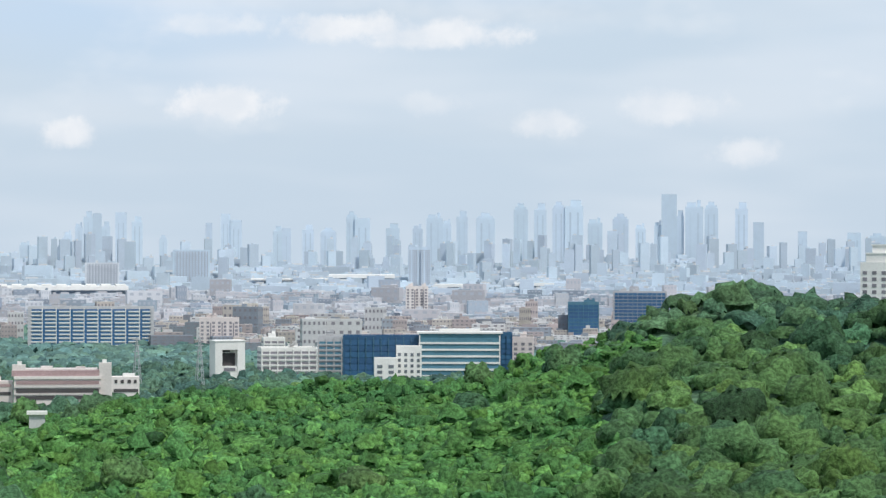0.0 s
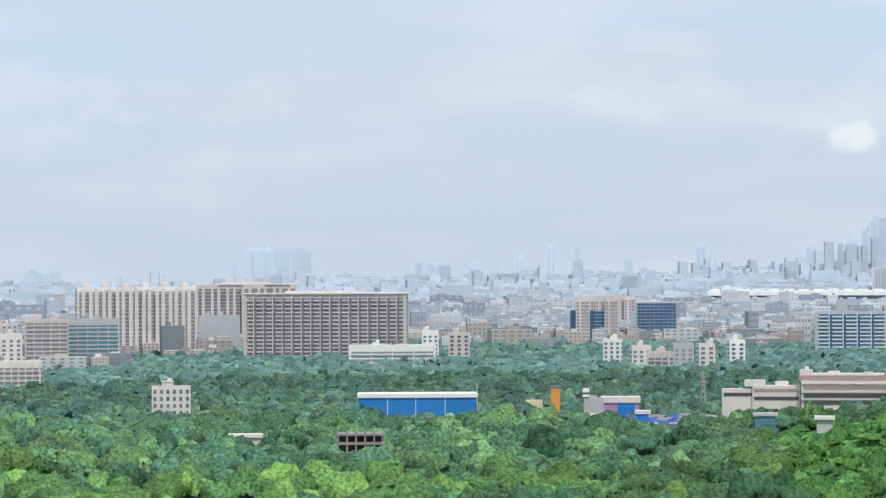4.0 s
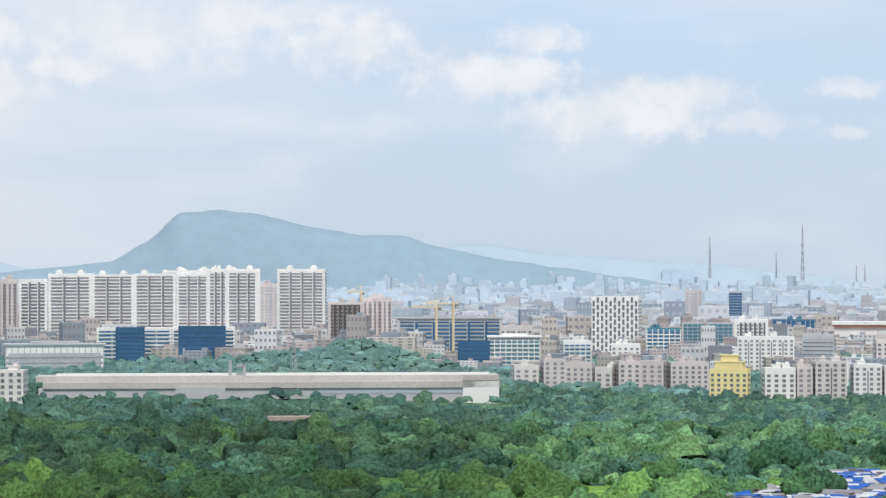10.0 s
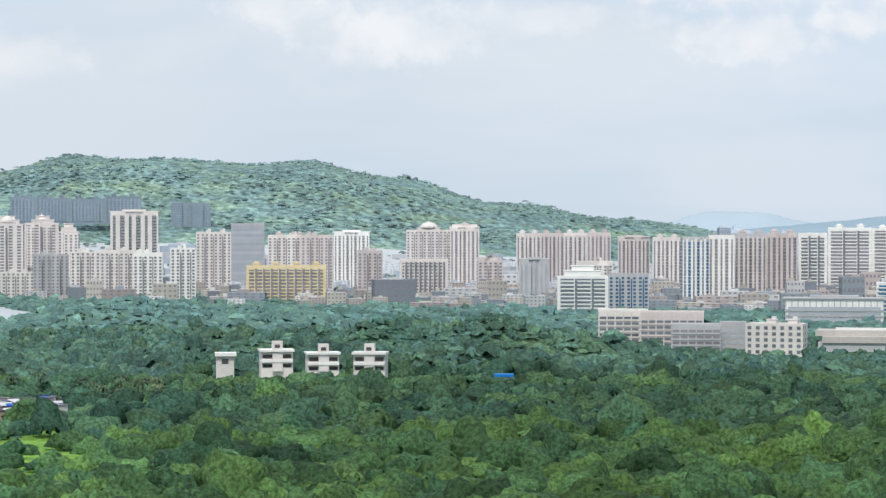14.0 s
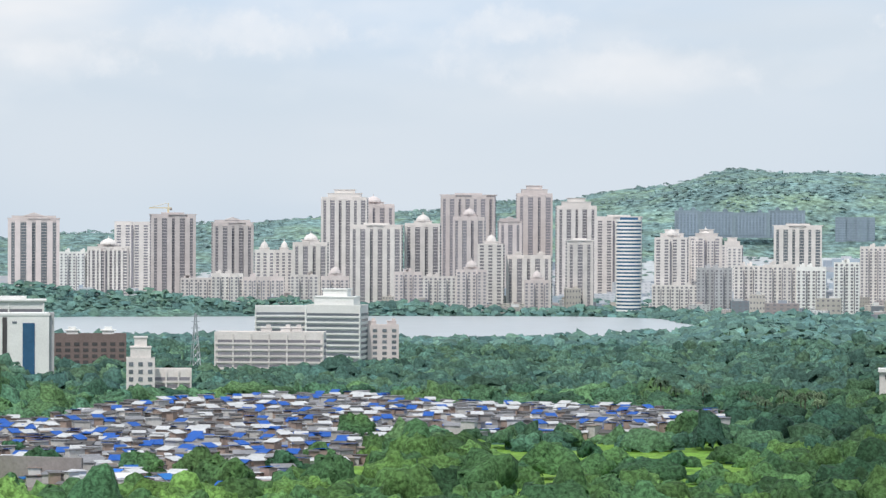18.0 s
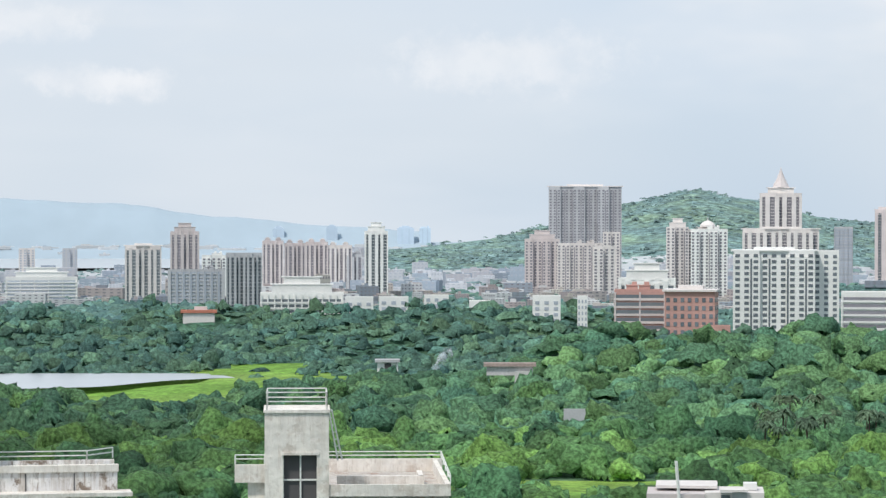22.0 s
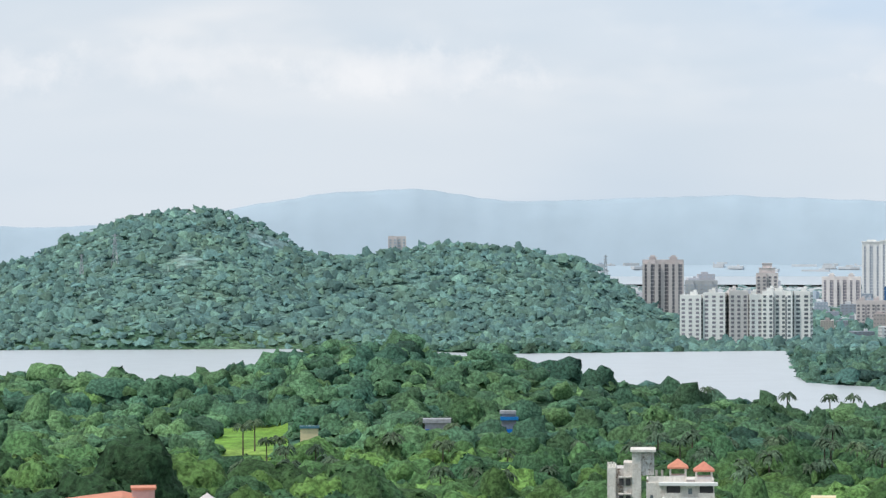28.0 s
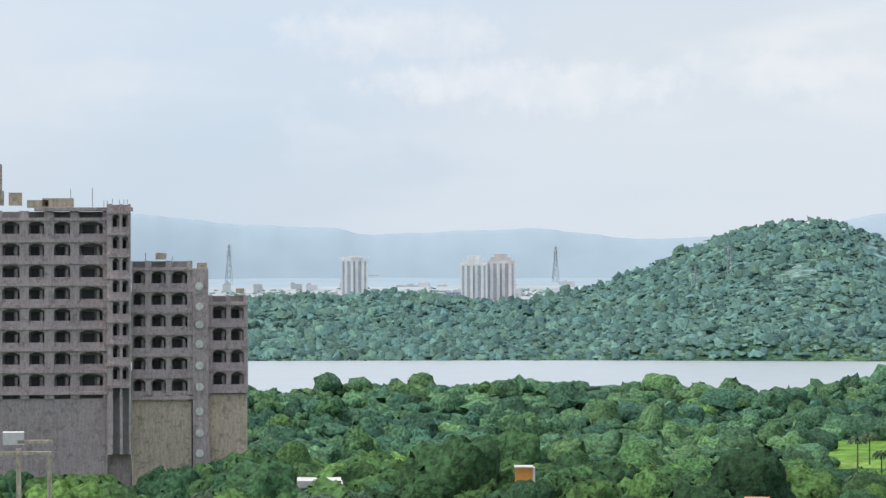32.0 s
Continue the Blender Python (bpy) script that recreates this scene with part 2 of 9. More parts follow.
    both = n.new("ShaderNodeMixShader")
    both.inputs[0].default_value = 0.2
    out = n["Material Output"]
    l.new(b.outputs[0], both.inputs[1]), l.new(glow_through.outputs[0], both.inputs[2]), l.new(both.outputs[0], out.inputs["Surface"])
    return m


def water(name, colour):
    m = material(name, colour, 0.3, 0, 1.5, 0.05, 0.0, spec=0.4)
    n, l = m.node_tree.nodes, m.node_tree.links
    b = n["Principled BSDF"]
    t = n.new("ShaderNodeTexNoise")
    t.inputs["Scale"].default_value, t.inputs["Detail"].default_value = 0.5, 3
    bp = n.new("ShaderNodeBump")
    bp.inputs["Strength"].default_value, bp.inputs["Distance"].default_value = 0.05, 0.1
    geo = next(k for k in n if k.bl_idname == "ShaderNodeNewGeometry")
    l.new(geo.outputs["Position"], t.inputs["Vector"])
    l.new(t.outputs[0], bp.inputs["Height"]), l.new(bp.outputs[0], b.inputs["Normal"])
    return m


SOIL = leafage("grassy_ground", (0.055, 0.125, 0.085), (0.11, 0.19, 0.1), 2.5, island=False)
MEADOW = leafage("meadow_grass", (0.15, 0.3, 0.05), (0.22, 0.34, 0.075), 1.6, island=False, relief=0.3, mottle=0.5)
# leaf colours turn paler and bluer by distance: haze painted into them
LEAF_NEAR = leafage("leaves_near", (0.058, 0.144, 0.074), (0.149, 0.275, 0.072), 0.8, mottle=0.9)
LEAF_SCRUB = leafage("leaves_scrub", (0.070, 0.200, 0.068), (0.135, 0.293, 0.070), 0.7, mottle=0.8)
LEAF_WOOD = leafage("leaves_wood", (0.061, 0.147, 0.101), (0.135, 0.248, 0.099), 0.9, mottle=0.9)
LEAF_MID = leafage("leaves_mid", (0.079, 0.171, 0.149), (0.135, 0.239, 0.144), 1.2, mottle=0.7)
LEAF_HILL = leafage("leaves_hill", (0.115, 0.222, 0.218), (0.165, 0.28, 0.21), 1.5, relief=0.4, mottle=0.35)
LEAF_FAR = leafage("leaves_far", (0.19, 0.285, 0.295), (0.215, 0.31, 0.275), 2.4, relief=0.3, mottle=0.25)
# hill grass and hill undergrowth carry painted haze as well
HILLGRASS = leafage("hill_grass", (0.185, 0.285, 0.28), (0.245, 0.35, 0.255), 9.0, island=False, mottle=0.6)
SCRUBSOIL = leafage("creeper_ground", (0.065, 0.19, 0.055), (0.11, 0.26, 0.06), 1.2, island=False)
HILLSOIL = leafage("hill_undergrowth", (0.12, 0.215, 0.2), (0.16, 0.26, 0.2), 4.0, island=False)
LAKE = water("lake_water", (0.46, 0.49, 0.51))
# the blue of both far slopes is haze painted into the colour
HILL_BLUE = material("haze_blue_hillside", (0.255, 0.34, 0.4), 1.0, 0, 26.0, 0.05, 0.1)
RANGE_BLUE = material("haze_blue_range", (0.37, 0.448, 0.505), 1.0, 0, 60.0, 0.04, 0.0)
WHITE = material("white_paint", (0.78, 0.77, 0.74), 0.8, 0.06, 0.7, 0.06, 0.05)
CREAM = material("cream_paint", (0.7, 0.652, 0.622), 0.8, 0.1, 0.7, 0.08, 0.05)
GREYWALL = material("grey_paint", (0.47, 0.47, 0.48), 0.85, 0.1, 0.7, 0.08, 0.05)
BEIGE = material("beige_paint", (0.585, 0.525, 0.51), 0.85, 0.1, 0.7, 0.08, 0.05)
PINKISH = material("pinkish_paint", (0.645, 0.575, 0.555), 0.85, 0.1, 0.7, 0.08, 0.05)
YELLOW = material("yellow_paint", (0.8, 0.68, 0.33), 0.8, 0.05, 0.7, 0.08, 0.05)
YELLOW2 = material("yellow_cream_paint", (0.72, 0.6, 0.38), 0.8, 0.05, 0.7, 0.08, 0.05)
# far block wall, shifted to pale blue by painted haze
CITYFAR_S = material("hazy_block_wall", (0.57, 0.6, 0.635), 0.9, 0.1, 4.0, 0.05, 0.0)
# town ground paled by haze put into its colour
TOWNGROUND = material("haze_tinted_town_ground", (0.45, 0.47, 0.48), 0.95, 0, 9.0, 0.15, 0.0)
BRICK_DARK = material("dark_brown_concrete", (0.2, 0.15, 0.14), 0.9, 0.05, 0.7, 0.15, 0.1)
BRICK_RED = material("red_stone_cladding", (0.52, 0.31, 0.265), 0.85, 0.05, 0.7, 0.1, 0.05)
# glass and frames of far buildings, with haze mixed into their colours
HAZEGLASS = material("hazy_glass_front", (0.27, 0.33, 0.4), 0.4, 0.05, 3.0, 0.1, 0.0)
HAZE_BLUEGLASS = material("haze_paled_blue_glass", (0.17, 0.25, 0.36), 0.3, 0.05, 3.0, 0.1, 0.0)
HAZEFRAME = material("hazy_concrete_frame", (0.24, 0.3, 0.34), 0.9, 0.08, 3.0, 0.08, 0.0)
MAROON = material("faded_maroon_roof", (0.4, 0.285, 0.285), 0.85, 0.06, 1.0, 0.15, 0.1)
DARKWIN = material("dark_window_glass", (0.16, 0.18, 0.2), 0.25, 0.25, 0.7, 0.1, 0.0, spec=0.5)
PALEWIN = material("shaded_opening", (0.235, 0.225, 0.25), 0.5, 0.2, 0.7, 0.1, 0.0)
# far windows, their contrast lowered by haze in the colour
FARWIN = material("haze_paled_window_band", (0.4, 0.43, 0.48), 0.6, 0.1, 0.7, 0.05, 0.0)
BLUEGLASS = material("blue_curtain_glass", (0.05, 0.13, 0.25), 0.15, 0.12, 3.0, 0.12, 0.0, spec=0.6)
TEALGLASS = material("teal_curtain_glass", (0.1, 0.22, 0.29), 0.15, 0.12, 3.0, 0.12, 0.0, spec=0.6)
ROOFTILE = material("clay_roof", (0.5, 0.2, 0.13), 0.8, 0.1, 0.5, 0.12, 0.1)
BLUESHEET = material("blue_metal_sheet", (0.03, 0.2, 0.55), 0.5, 0.05, 1.0, 0.06, 0.0)
CONCRETE = material("raw_concrete", (0.3, 0.27, 0.262), 0.9, 0.08, 0.8, 0.14, 0.15)
# near-black: the darkness of unlit insides, painted on panels set in openings
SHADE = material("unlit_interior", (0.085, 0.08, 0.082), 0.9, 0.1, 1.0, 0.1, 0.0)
STEEL = material("galvanised_steel", (0.45, 0.46, 0.48), 0.5, 0.05, 0.5, 0.1, 0.0, metal=0.3)
SHEDROOF = material("shed_roof_sheet", (0.52, 0.48, 0.45), 0.7, 0.06, 2.0, 0.1, 0.0)
# skyline and farthest city walls: haze painted as pale grey-blue
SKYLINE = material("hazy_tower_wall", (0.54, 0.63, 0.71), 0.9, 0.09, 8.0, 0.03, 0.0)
CITYFAR = material("haze_painted_city_wall", (0.5, 0.575, 0.645), 0.9, 0.16, 2.0, 0.05, 0.0, island=True)
SHRUB = material("hut_wall", (0.42, 0.4, 0.4), 0.9, 0.3, 0.8, 0.15, 0.0)
HUTROOF = material("grey_sheet_roof", (0.36, 0.36, 0.38), 0.7, 0.4, 0.8, 0.2, 0.0)
TARP = material("blue_tarpaulin", (0.01, 0.15, 0.5), 0.5, 0.3, 0.8, 0.12, 0.0)
BARK = material("bark", (0.13, 0.1, 0.08), 0.9, 0.2, 0.3, 0.2, 0.2)
def streaked(name, colour, dirt, amount):
    """Old render: soft grey weathering, mould running down it in streaks, and patches where the coat has come off."""
    m = material(name, colour, 0.9, 0.04, 0.5, 0.1, 0.25)
    n, l = m.node_tree.nodes, m.node_tree.links
    hsv = next(k for k in n if k.bl_idname == "ShaderNodeHueSaturation")
    geo = next(k for k in n if k.bl_idname == "ShaderNodeNewGeometry")

    def mask(size, lo, hi, most, detail=6, rough_=0.65, shift=0.0):
        mp = n.new("ShaderNodeMapping")
        mp.inputs["Scale"].default_value, mp.inputs["Location"].default_value = size, (shift, shift, shift)
        t = n.new("ShaderNodeTexNoise")
        t.inputs["Scale"].default_value, t.inputs["Detail"].default_value, t.inputs["Roughness"].default_value = 1.0, detail, rough_
        r = n.new("ShaderNodeMapRange")
        r.inputs[1].default_value, r.inputs[2].default_value, r.inputs[4].default_value = lo, hi, most
        l.new(geo.outputs["Position"], mp.inputs[0]), l.new(mp.outputs[0], t.inputs[0]), l.new(t.outputs[0], r.inputs[0])
        return r.outputs[0]

    c = None
    for tint, fac in (((0.62, 0.62, 0.66), mask((0.9, 0.9, 0.7), 0.4, 0.62, 0.8 * amount)),
                      ((0.5, 0.46, 0.43), mask((3.0, 3.0, 0.32), 0.46, 0.6, 0.85 * amount, shift=3.0)),
                      ((0.34, 0.3, 0.28), mask((5.0, 5.0, 1.6), 0.53, 0.62, 0.7 * amount, 8, 0.75, 7.0)),
                      (None, mask((0.75, 0.75, 0.85), 0.545, 0.6, amount, 8, 0.75, 1.5)),
                      (None, mask((8.0, 8.0, 0.9), 0.57, 0.66, 0.8 * amount, 5, 0.65, 5.0))):
        mix = n.new("ShaderNodeMixRGB")
        own = dirt if tint is None else tuple(a * b for a, b in zip(colour, (t * 1.35 for t in tint)))
        mix.inputs[1].default_value, mix.inputs[2].default_value = (*colour, 1), (*own, 1)
        if c is not None:
            l.new(c, mix.inputs[1])
        l.new(fac, mix.inputs[0])
        c = mix.outputs[0]
    l.new(c, hsv.inputs["Color"])
    return m


STREAKED = streaked("rain_streaked_render", (0.72, 0.7, 0.67), (0.2, 0.15, 0.115), 0.95)
CLEANER = streaked("off_white_render", (0.78, 0.735, 0.67), (0.42, 0.33, 0.26), 0.35)
SHELL = streaked("stained_raw_concrete", (0.54, 0.44, 0.425), (0.24, 0.19, 0.18), 0.6)
SANDWALL = streaked("sand_coloured_render", (0.62, 0.5, 0.385), (0.27, 0.21, 0.16), 0.6)
PINKWALL = material("pink_paint", (0.66, 0.47, 0.43), 0.85, 0.04, 0.5, 0.07, 0.05)
SALMON = material("salmon_roof", (0.6, 0.24, 0.16), 0.8, 0.06, 0.5, 0.12, 0.1)
ORANGE = material("orange_paint", (0.72, 0.3, 0.08), 0.8, 0.05, 0.5, 0.1, 0.05)
PURPLE = material("mauve_sheet", (0.4, 0.25, 0.45), 0.6, 0.05, 1.0, 0.08, 0.0)

# ---------------------------------------------------------------- building blocks


def spot(az, d, z=0.0):
    a = radians(az)
    return Vector((-d * math.sin(a), d * math.cos(a), z))


FACES = ((0, 3, 2, 1), (4, 5, 6, 7), (0, 1, 5, 4), (1, 2, 6, 5), (2, 3, 7, 6), (3, 0, 4, 7))


def boxes(name, items):
    """A mesh of boxes: (x, y, z, sx, sy, sz), x and y of the middle, z of the foot."""
    vs, fs = [], []
    for x, y, z, sx, sy, sz in items:
        o, hx, hy = len(vs), sx / 2, sy / 2
        for zz in (z, z + sz):
            vs += [(x - hx, y - hy, zz), (x + hx, y - hy, zz), (x + hx, y + hy, zz), (x - hx, y + hy, zz)]
        fs += [tuple(o + i for i in f) for f in FACES]
    me = bpy.data.meshes.new(name)
    me.from_pydata(vs, [], fs)
    return me


def put(name, me, mat, parent, label="", at=None):
    """Links a mesh as one part under a thing."""
    if mat and not me.materials:
        me.materials.append(mat)
    ob = new(name, me)
    ob.parent = parent
    if at:
        ob.location = at
    if label:
        tagged(ob, label)
    return ob


def smooth(t):
    t = np.clip(t, 0, 1)
    return t * t * (3 - 2 * t)


def crest(az, knots):
    """A smooth line through (azimuth, value) pairs."""
    ks = sorted(knots)
    a, v = np.array([k[0] for k in ks]), np.array([k[1] for k in ks], float)
    i = np.clip(np.searchsorted(a, az) - 1, 0, len(a) - 2)
    u = np.clip((az - a[i]) / (a[i + 1] - a[i]), 0, 1)
    return v[i] + (v[i + 1] - v[i]) * (0.5 * smooth(u) + 0.5 * u)

# ---------------------------------------------------------------- the land
PX = 5050.0          # fineness of the angular measure used for hill outlines
LAND = ((0, 60), (300, 52), (650, 36), (750, 34), (1050, 30), (1350, 25), (1900, 17.5), (2400, 13), (2900, 13), (3400, 14), (4000, 17), (4500, 27), (4950, 42))
# each ridge: distance, half depth, and its outline as (azimuth, height over eye level)
SPUR = (850, 230, ((-30, -280), (-12, -150), (-9, -134), (-6.3, -130), (-4.6, -148), (-2.5, -215), (-1, -272), (1.5, -284), (4, -302), (6, -332), (8, -360), (12, -400)))
GREEN_RIDGE = (4050, 480, ((44, -80), (46.5, -32), (48.2, -16), (50.7, 10), (52.4, 52), (54.2, 84), (55.4, 82), (56.6, 82), (59, 84), (60.9, 58), (62.6, 38), (65.8, 10), (67.4, 4), (69.3, -2), (71.5, -26), (73.7, -46), (76.2, -22), (77.5, 18), (78.7, 34), (80.2, 12), (81.6, -30), (83.1, -46), (84.8, -62), (88, -95)))
LAKE_HILL = (2400, 400, ((100, -240), (102.2, -200), (104, -165), (104.9, -124), (105.7, -80), (107.1, -52), (108.1, -42), (110.5, -50), (111.2, -50), (111.7, -24), (112.6, 4), (113.2, 13), (114.2, 11), (114.9, 0), (115.7, -26), (116.8, -70), (117.75, -94), (119.4, -114), (122.9, -116), (124.7, -110), (131, -103), (140, -130)))
WOOD_HILL = (1560, 260, ((88, -250), (90.9, -225), (92.6, -204), (94.3, -176), (96, -168), (97.75, -178), (99.1, -210), (100.5, -270)))
HOTEL_HILL = (1130, 210, ((71.5, -330), (72.6, -318), (74, -280), (75.2, -245), (76.3, -228), (77.2, -238), (78, -245), (79.7, -252), (81.5, -262), (83.5, -295)))
BACK_WOOD = (1480, 190, ((78, -258), (80, -230), (82, -200), (84.3, -195), (86.5, -198), (89, -212), (92.5, -240)))
SHORE_KNOLL = (1950, 170, ((54, -235), (56, -205), (57.7, -182), (59.3, -190), (61, -235)))
MID_KNOLL = (1350, 190, ((46, -280), (49, -250), (51.5, -228), (53.5, -225), (55.5, -240), (59, -270)))
SHED_KNOLL = (2050, 170, ((35, -200), (36.5, -172), (38, -165), (39.5, -178), (41.5, -205)))
BLOCK_KNOLL = (2150, 200, ((11, -230), (13.5, -212), (17.5, -205), (20.5, -207), (23, -230)))
NEAR_WOOD = (1060, 150, ((103.2, -345), (105, -305), (106.5, -275), (107.8, -255), (109.5, -243), (111, -258), (112, -292), (114, -292), (122, -295), (131, -295)))
NEAR_SLOPE = (385, 120, ((107, -680), (111, -600), (115.5, -535), (119, -500), (122, -512), (123.4, -518), (127, -525), (131, -510), (140, -480)))
FAR_TOWN = (4750, 620, ((-40, -46), (8, -48), (14, -60), (20, -72), (44, -68), (48, -95)))
FAR_SHORE = (2640, 38, ((58, -172), (60.5, -160), (64, -154), (67, -146), (70, -138), (73, -134), (76, -138), (78, -160)))
RIDGES = (FAR_SHORE, FAR_TOWN, SPUR, GREEN_RIDGE, LAKE_HILL, WOOD_HILL, HOTEL_HILL, BACK_WOOD, SHORE_KNOLL, MID_KNOLL, SHED_KNOLL, BLOCK_KNOLL, NEAR_WOOD, NEAR_SLOPE)
# each water: level, and its near and far shore as (azimuth, distance)
VIHAR = (22.0, ((99.3, 1188), (99.6, 1180), (101.6, 1180), (103, 1225), (106, 1265), (131, 1270)), ((99.3, 1190), (99.7, 1390), (101.3, 1426), (101.6, 1795), (107, 1752), (112, 1832), (131, 1842)))
INLET = (22.0, ((123.2, 2147), (124, 2120), (127, 2110)), ((123.2, 2149), (124, 2216), (127, 2232)))
POND = (29.0, ((88.2, 1218), (88.9, 1207), (90.8, 1160), (93.2, 1147), (93.5, 1187)), ((88.2, 1220), (88.9, 1225), (90.8, 1229), (93.2, 1234), (93.5, 1193)))
POWAI = (13.0, ((59.7, 2363), (60.4, 2150), (62, 2060), (66, 2040), (70, 2060), (73.2, 2110), (73.6, 2300)), ((59.7, 2368), (60.6, 2550), (62, 2590), (68, 2580), (72, 2550), (73.2, 2520), (73.6, 2309)))
CREEK = (20.0, ((83, 3936), (92, 3904), (98, 3968), (104, 4010), (107, 4053)), ((83, 4400), (87, 4600), (92, 4680), (98, 4670), (107, 4670)))
WATERS = (VIHAR, INLET, POND, POWAI, CREEK)


def in_water(az, d, grow=0.0):
    hit = np.zeros(np.shape(az), bool)
    for _, near, far in WATERS:
        lo, hi = crest(az, near), crest(az, far)
        inside = (az > near[0][0]) & (az < near[-1][0]) & (hi - lo > 6)
        hit |= inside & (d > lo - grow) & (d < hi + grow)
    return hit


def rough(az, d, size, seed):
    """Smooth unevenness between -1 and 1."""
    x, y = -d * np.sin(np.radians(az)) / size, d * np.cos(np.radians(az)) / size
    s = np.sin(x * 1.3 + seed) * np.cos(y * 1.7 - seed) + 0.6 * np.sin(x * 2.9 - y * 2.1 + 2 * seed) + 0.4 * np.cos(x * 5.3 + y * 4.7 + seed)
    return s / 2


def ground(az, d):
    """Height of the land, in metres, for arrays of azimuth (degrees) and distance."""
    az, d = np.broadcast_arrays(np.asarray(az, float), np.asarray(d, float))
    z = np.interp(d, [k[0] for k in LAND], [k[1] for k in LAND])
    z = z + rough(az, d, 130, 1.0) * 1.6 * smooth((d - 200) / 500)
    for d0, deep, line in RIDGES:
        top = EYE + crest(az, line) * d0 / PX
        fall = np.exp(-((d - d0) / deep) ** 2)
        ends = smooth((az - line[0][0]) / 2.5) * smooth((line[-1][0] - az) / 2.5)
        lift = np.maximum(top - z, 0) * fall * ends
        z = z + lift + rough(az, d, d0 * 0.045, d0) * 0.008 * min(d0, 1500) * fall * ends * (lift > 5)
    z = z - 7.5 * np.exp(-(((az - 100.8) / 1.7) ** 2) - ((d - 1110) / 110) ** 2)      # the dip towards the dam
    z = z - 11.0 * np.exp(-(((az - 29) / 7) ** 2) - ((d - 1700) / 380) ** 2)
    z = z - 7.0 * np.exp(-(((az - 90.3) / 2.6) ** 2) - ((d - 1075) / 75) ** 2)
    for level, near, far in WATERS:
        lo, hi = crest(az, near), crest(az, far)
        side = smooth((az - near[0][0] + 1) / 1) * smooth((near[-1][0] + 1 - az) / 1)
        wet = smooth((d - lo + 45) / 50) * smooth((hi + 45 - d) / 50) * side * (hi - lo > 6)
        z = z + (np.minimum(z, level - 2.5) - z) * wet
    return z


def ground_at(az, d):
    return float(ground(np.array([az]), np.array([d]))[0])


def mesh_from(name, verts, faces, mat):
    me = bpy.data.meshes.new(name)
    me.vertices.add(len(verts))
    me.vertices.foreach_set("co", np.asarray(verts, np.float32).ravel())
    faces = np.asarray(faces, np.int32)
    k = faces.shape[1]
    me.loops.add(faces.size)
    me.loops.foreach_set("vertex_index", faces.ravel())
    me.polygons.add(len(faces))
    me.polygons.foreach_set("loop_start", np.arange(len(faces), dtype=np.int32) * k)
    me.update(calc_edges=True)
    for m in (mat if isinstance(mat, (list, tuple)) else (mat,)):
        me.materials.append(m)
    return me


def meadow(az, d):
    """Where open grass shows instead of trees."""
    m = (rough(az, d, 62, 4.2) > 0.86) & (d < 1250)
    for a0, a1, d0, d1 in ((58.3, 64.3, 640, 860), (60.5, 62.2, 860, 900), (85.8, 91.8, 1050, 1215), (85.9, 89.6, 1120, 1265), (32.4, 33.8, 705, 815), (34.1, 35.4, 620, 705), (28.8, 31.7, 600, 690), (24.0, 29.0, 600, 694), (30.0, 32.6, 830, 890), (19.4, 21.7, 665, 750), (111.5, 112.35, 2290, 2400), (113.4, 114.0, 2090, 2165), (78.6, 82.5, 575, 680), (83.2, 85.2, 560, 640),
                           (71.3, 74.9, 600, 745), (66.0, 68.4, 690, 770), (38.8, 41.2, 600, 668), (111.6, 113.2, 760, 930), (43.5, 45.4, 600, 665), (9.0, 10.6, 1120, 1200)):
        wob = 0.18 * rough(az, d, 40, a0)
        m |= (az > a0 + wob * (a1 - a0)) & (az < a1 + wob * (a1 - a0)) & (d > d0 + wob * (d1 - d0)) & (d < d1 + wob * (d1 - d0))
    return m


def slum(az, d):
    """Where the huts stand."""
    far = crest(az, ((59.2, 1010), (63, 1040), (65.2, 1060), (65.9, 1110), (69.7, 1095), (70.8, 1030), (73.1, 910), (74.6, 880)))
    near = crest(az, ((59.2, 900), (63, 885), (65.1, 880), (66.8, 765), (69.3, 640), (71.9, 640), (74, 735), (74.6, 860)))
    camp = (az > 24.1) & (az < 30.7) & (d > 688 + 8 * np.sin(az * 7)) & (d < crest(az, ((24.1, 740), (25.3, 735), (26.3, 760), (27.0, 845), (28.0, 875), (28.8, 800), (29.6, 780), (30.7, 735))))
    yard = (az > 10.2) & (az < 13.0) & (d > 1090) & (d < 1190)
    return ((az > 59.2) & (az < 74.6) & (d > near) & (d < far)) | camp | yard


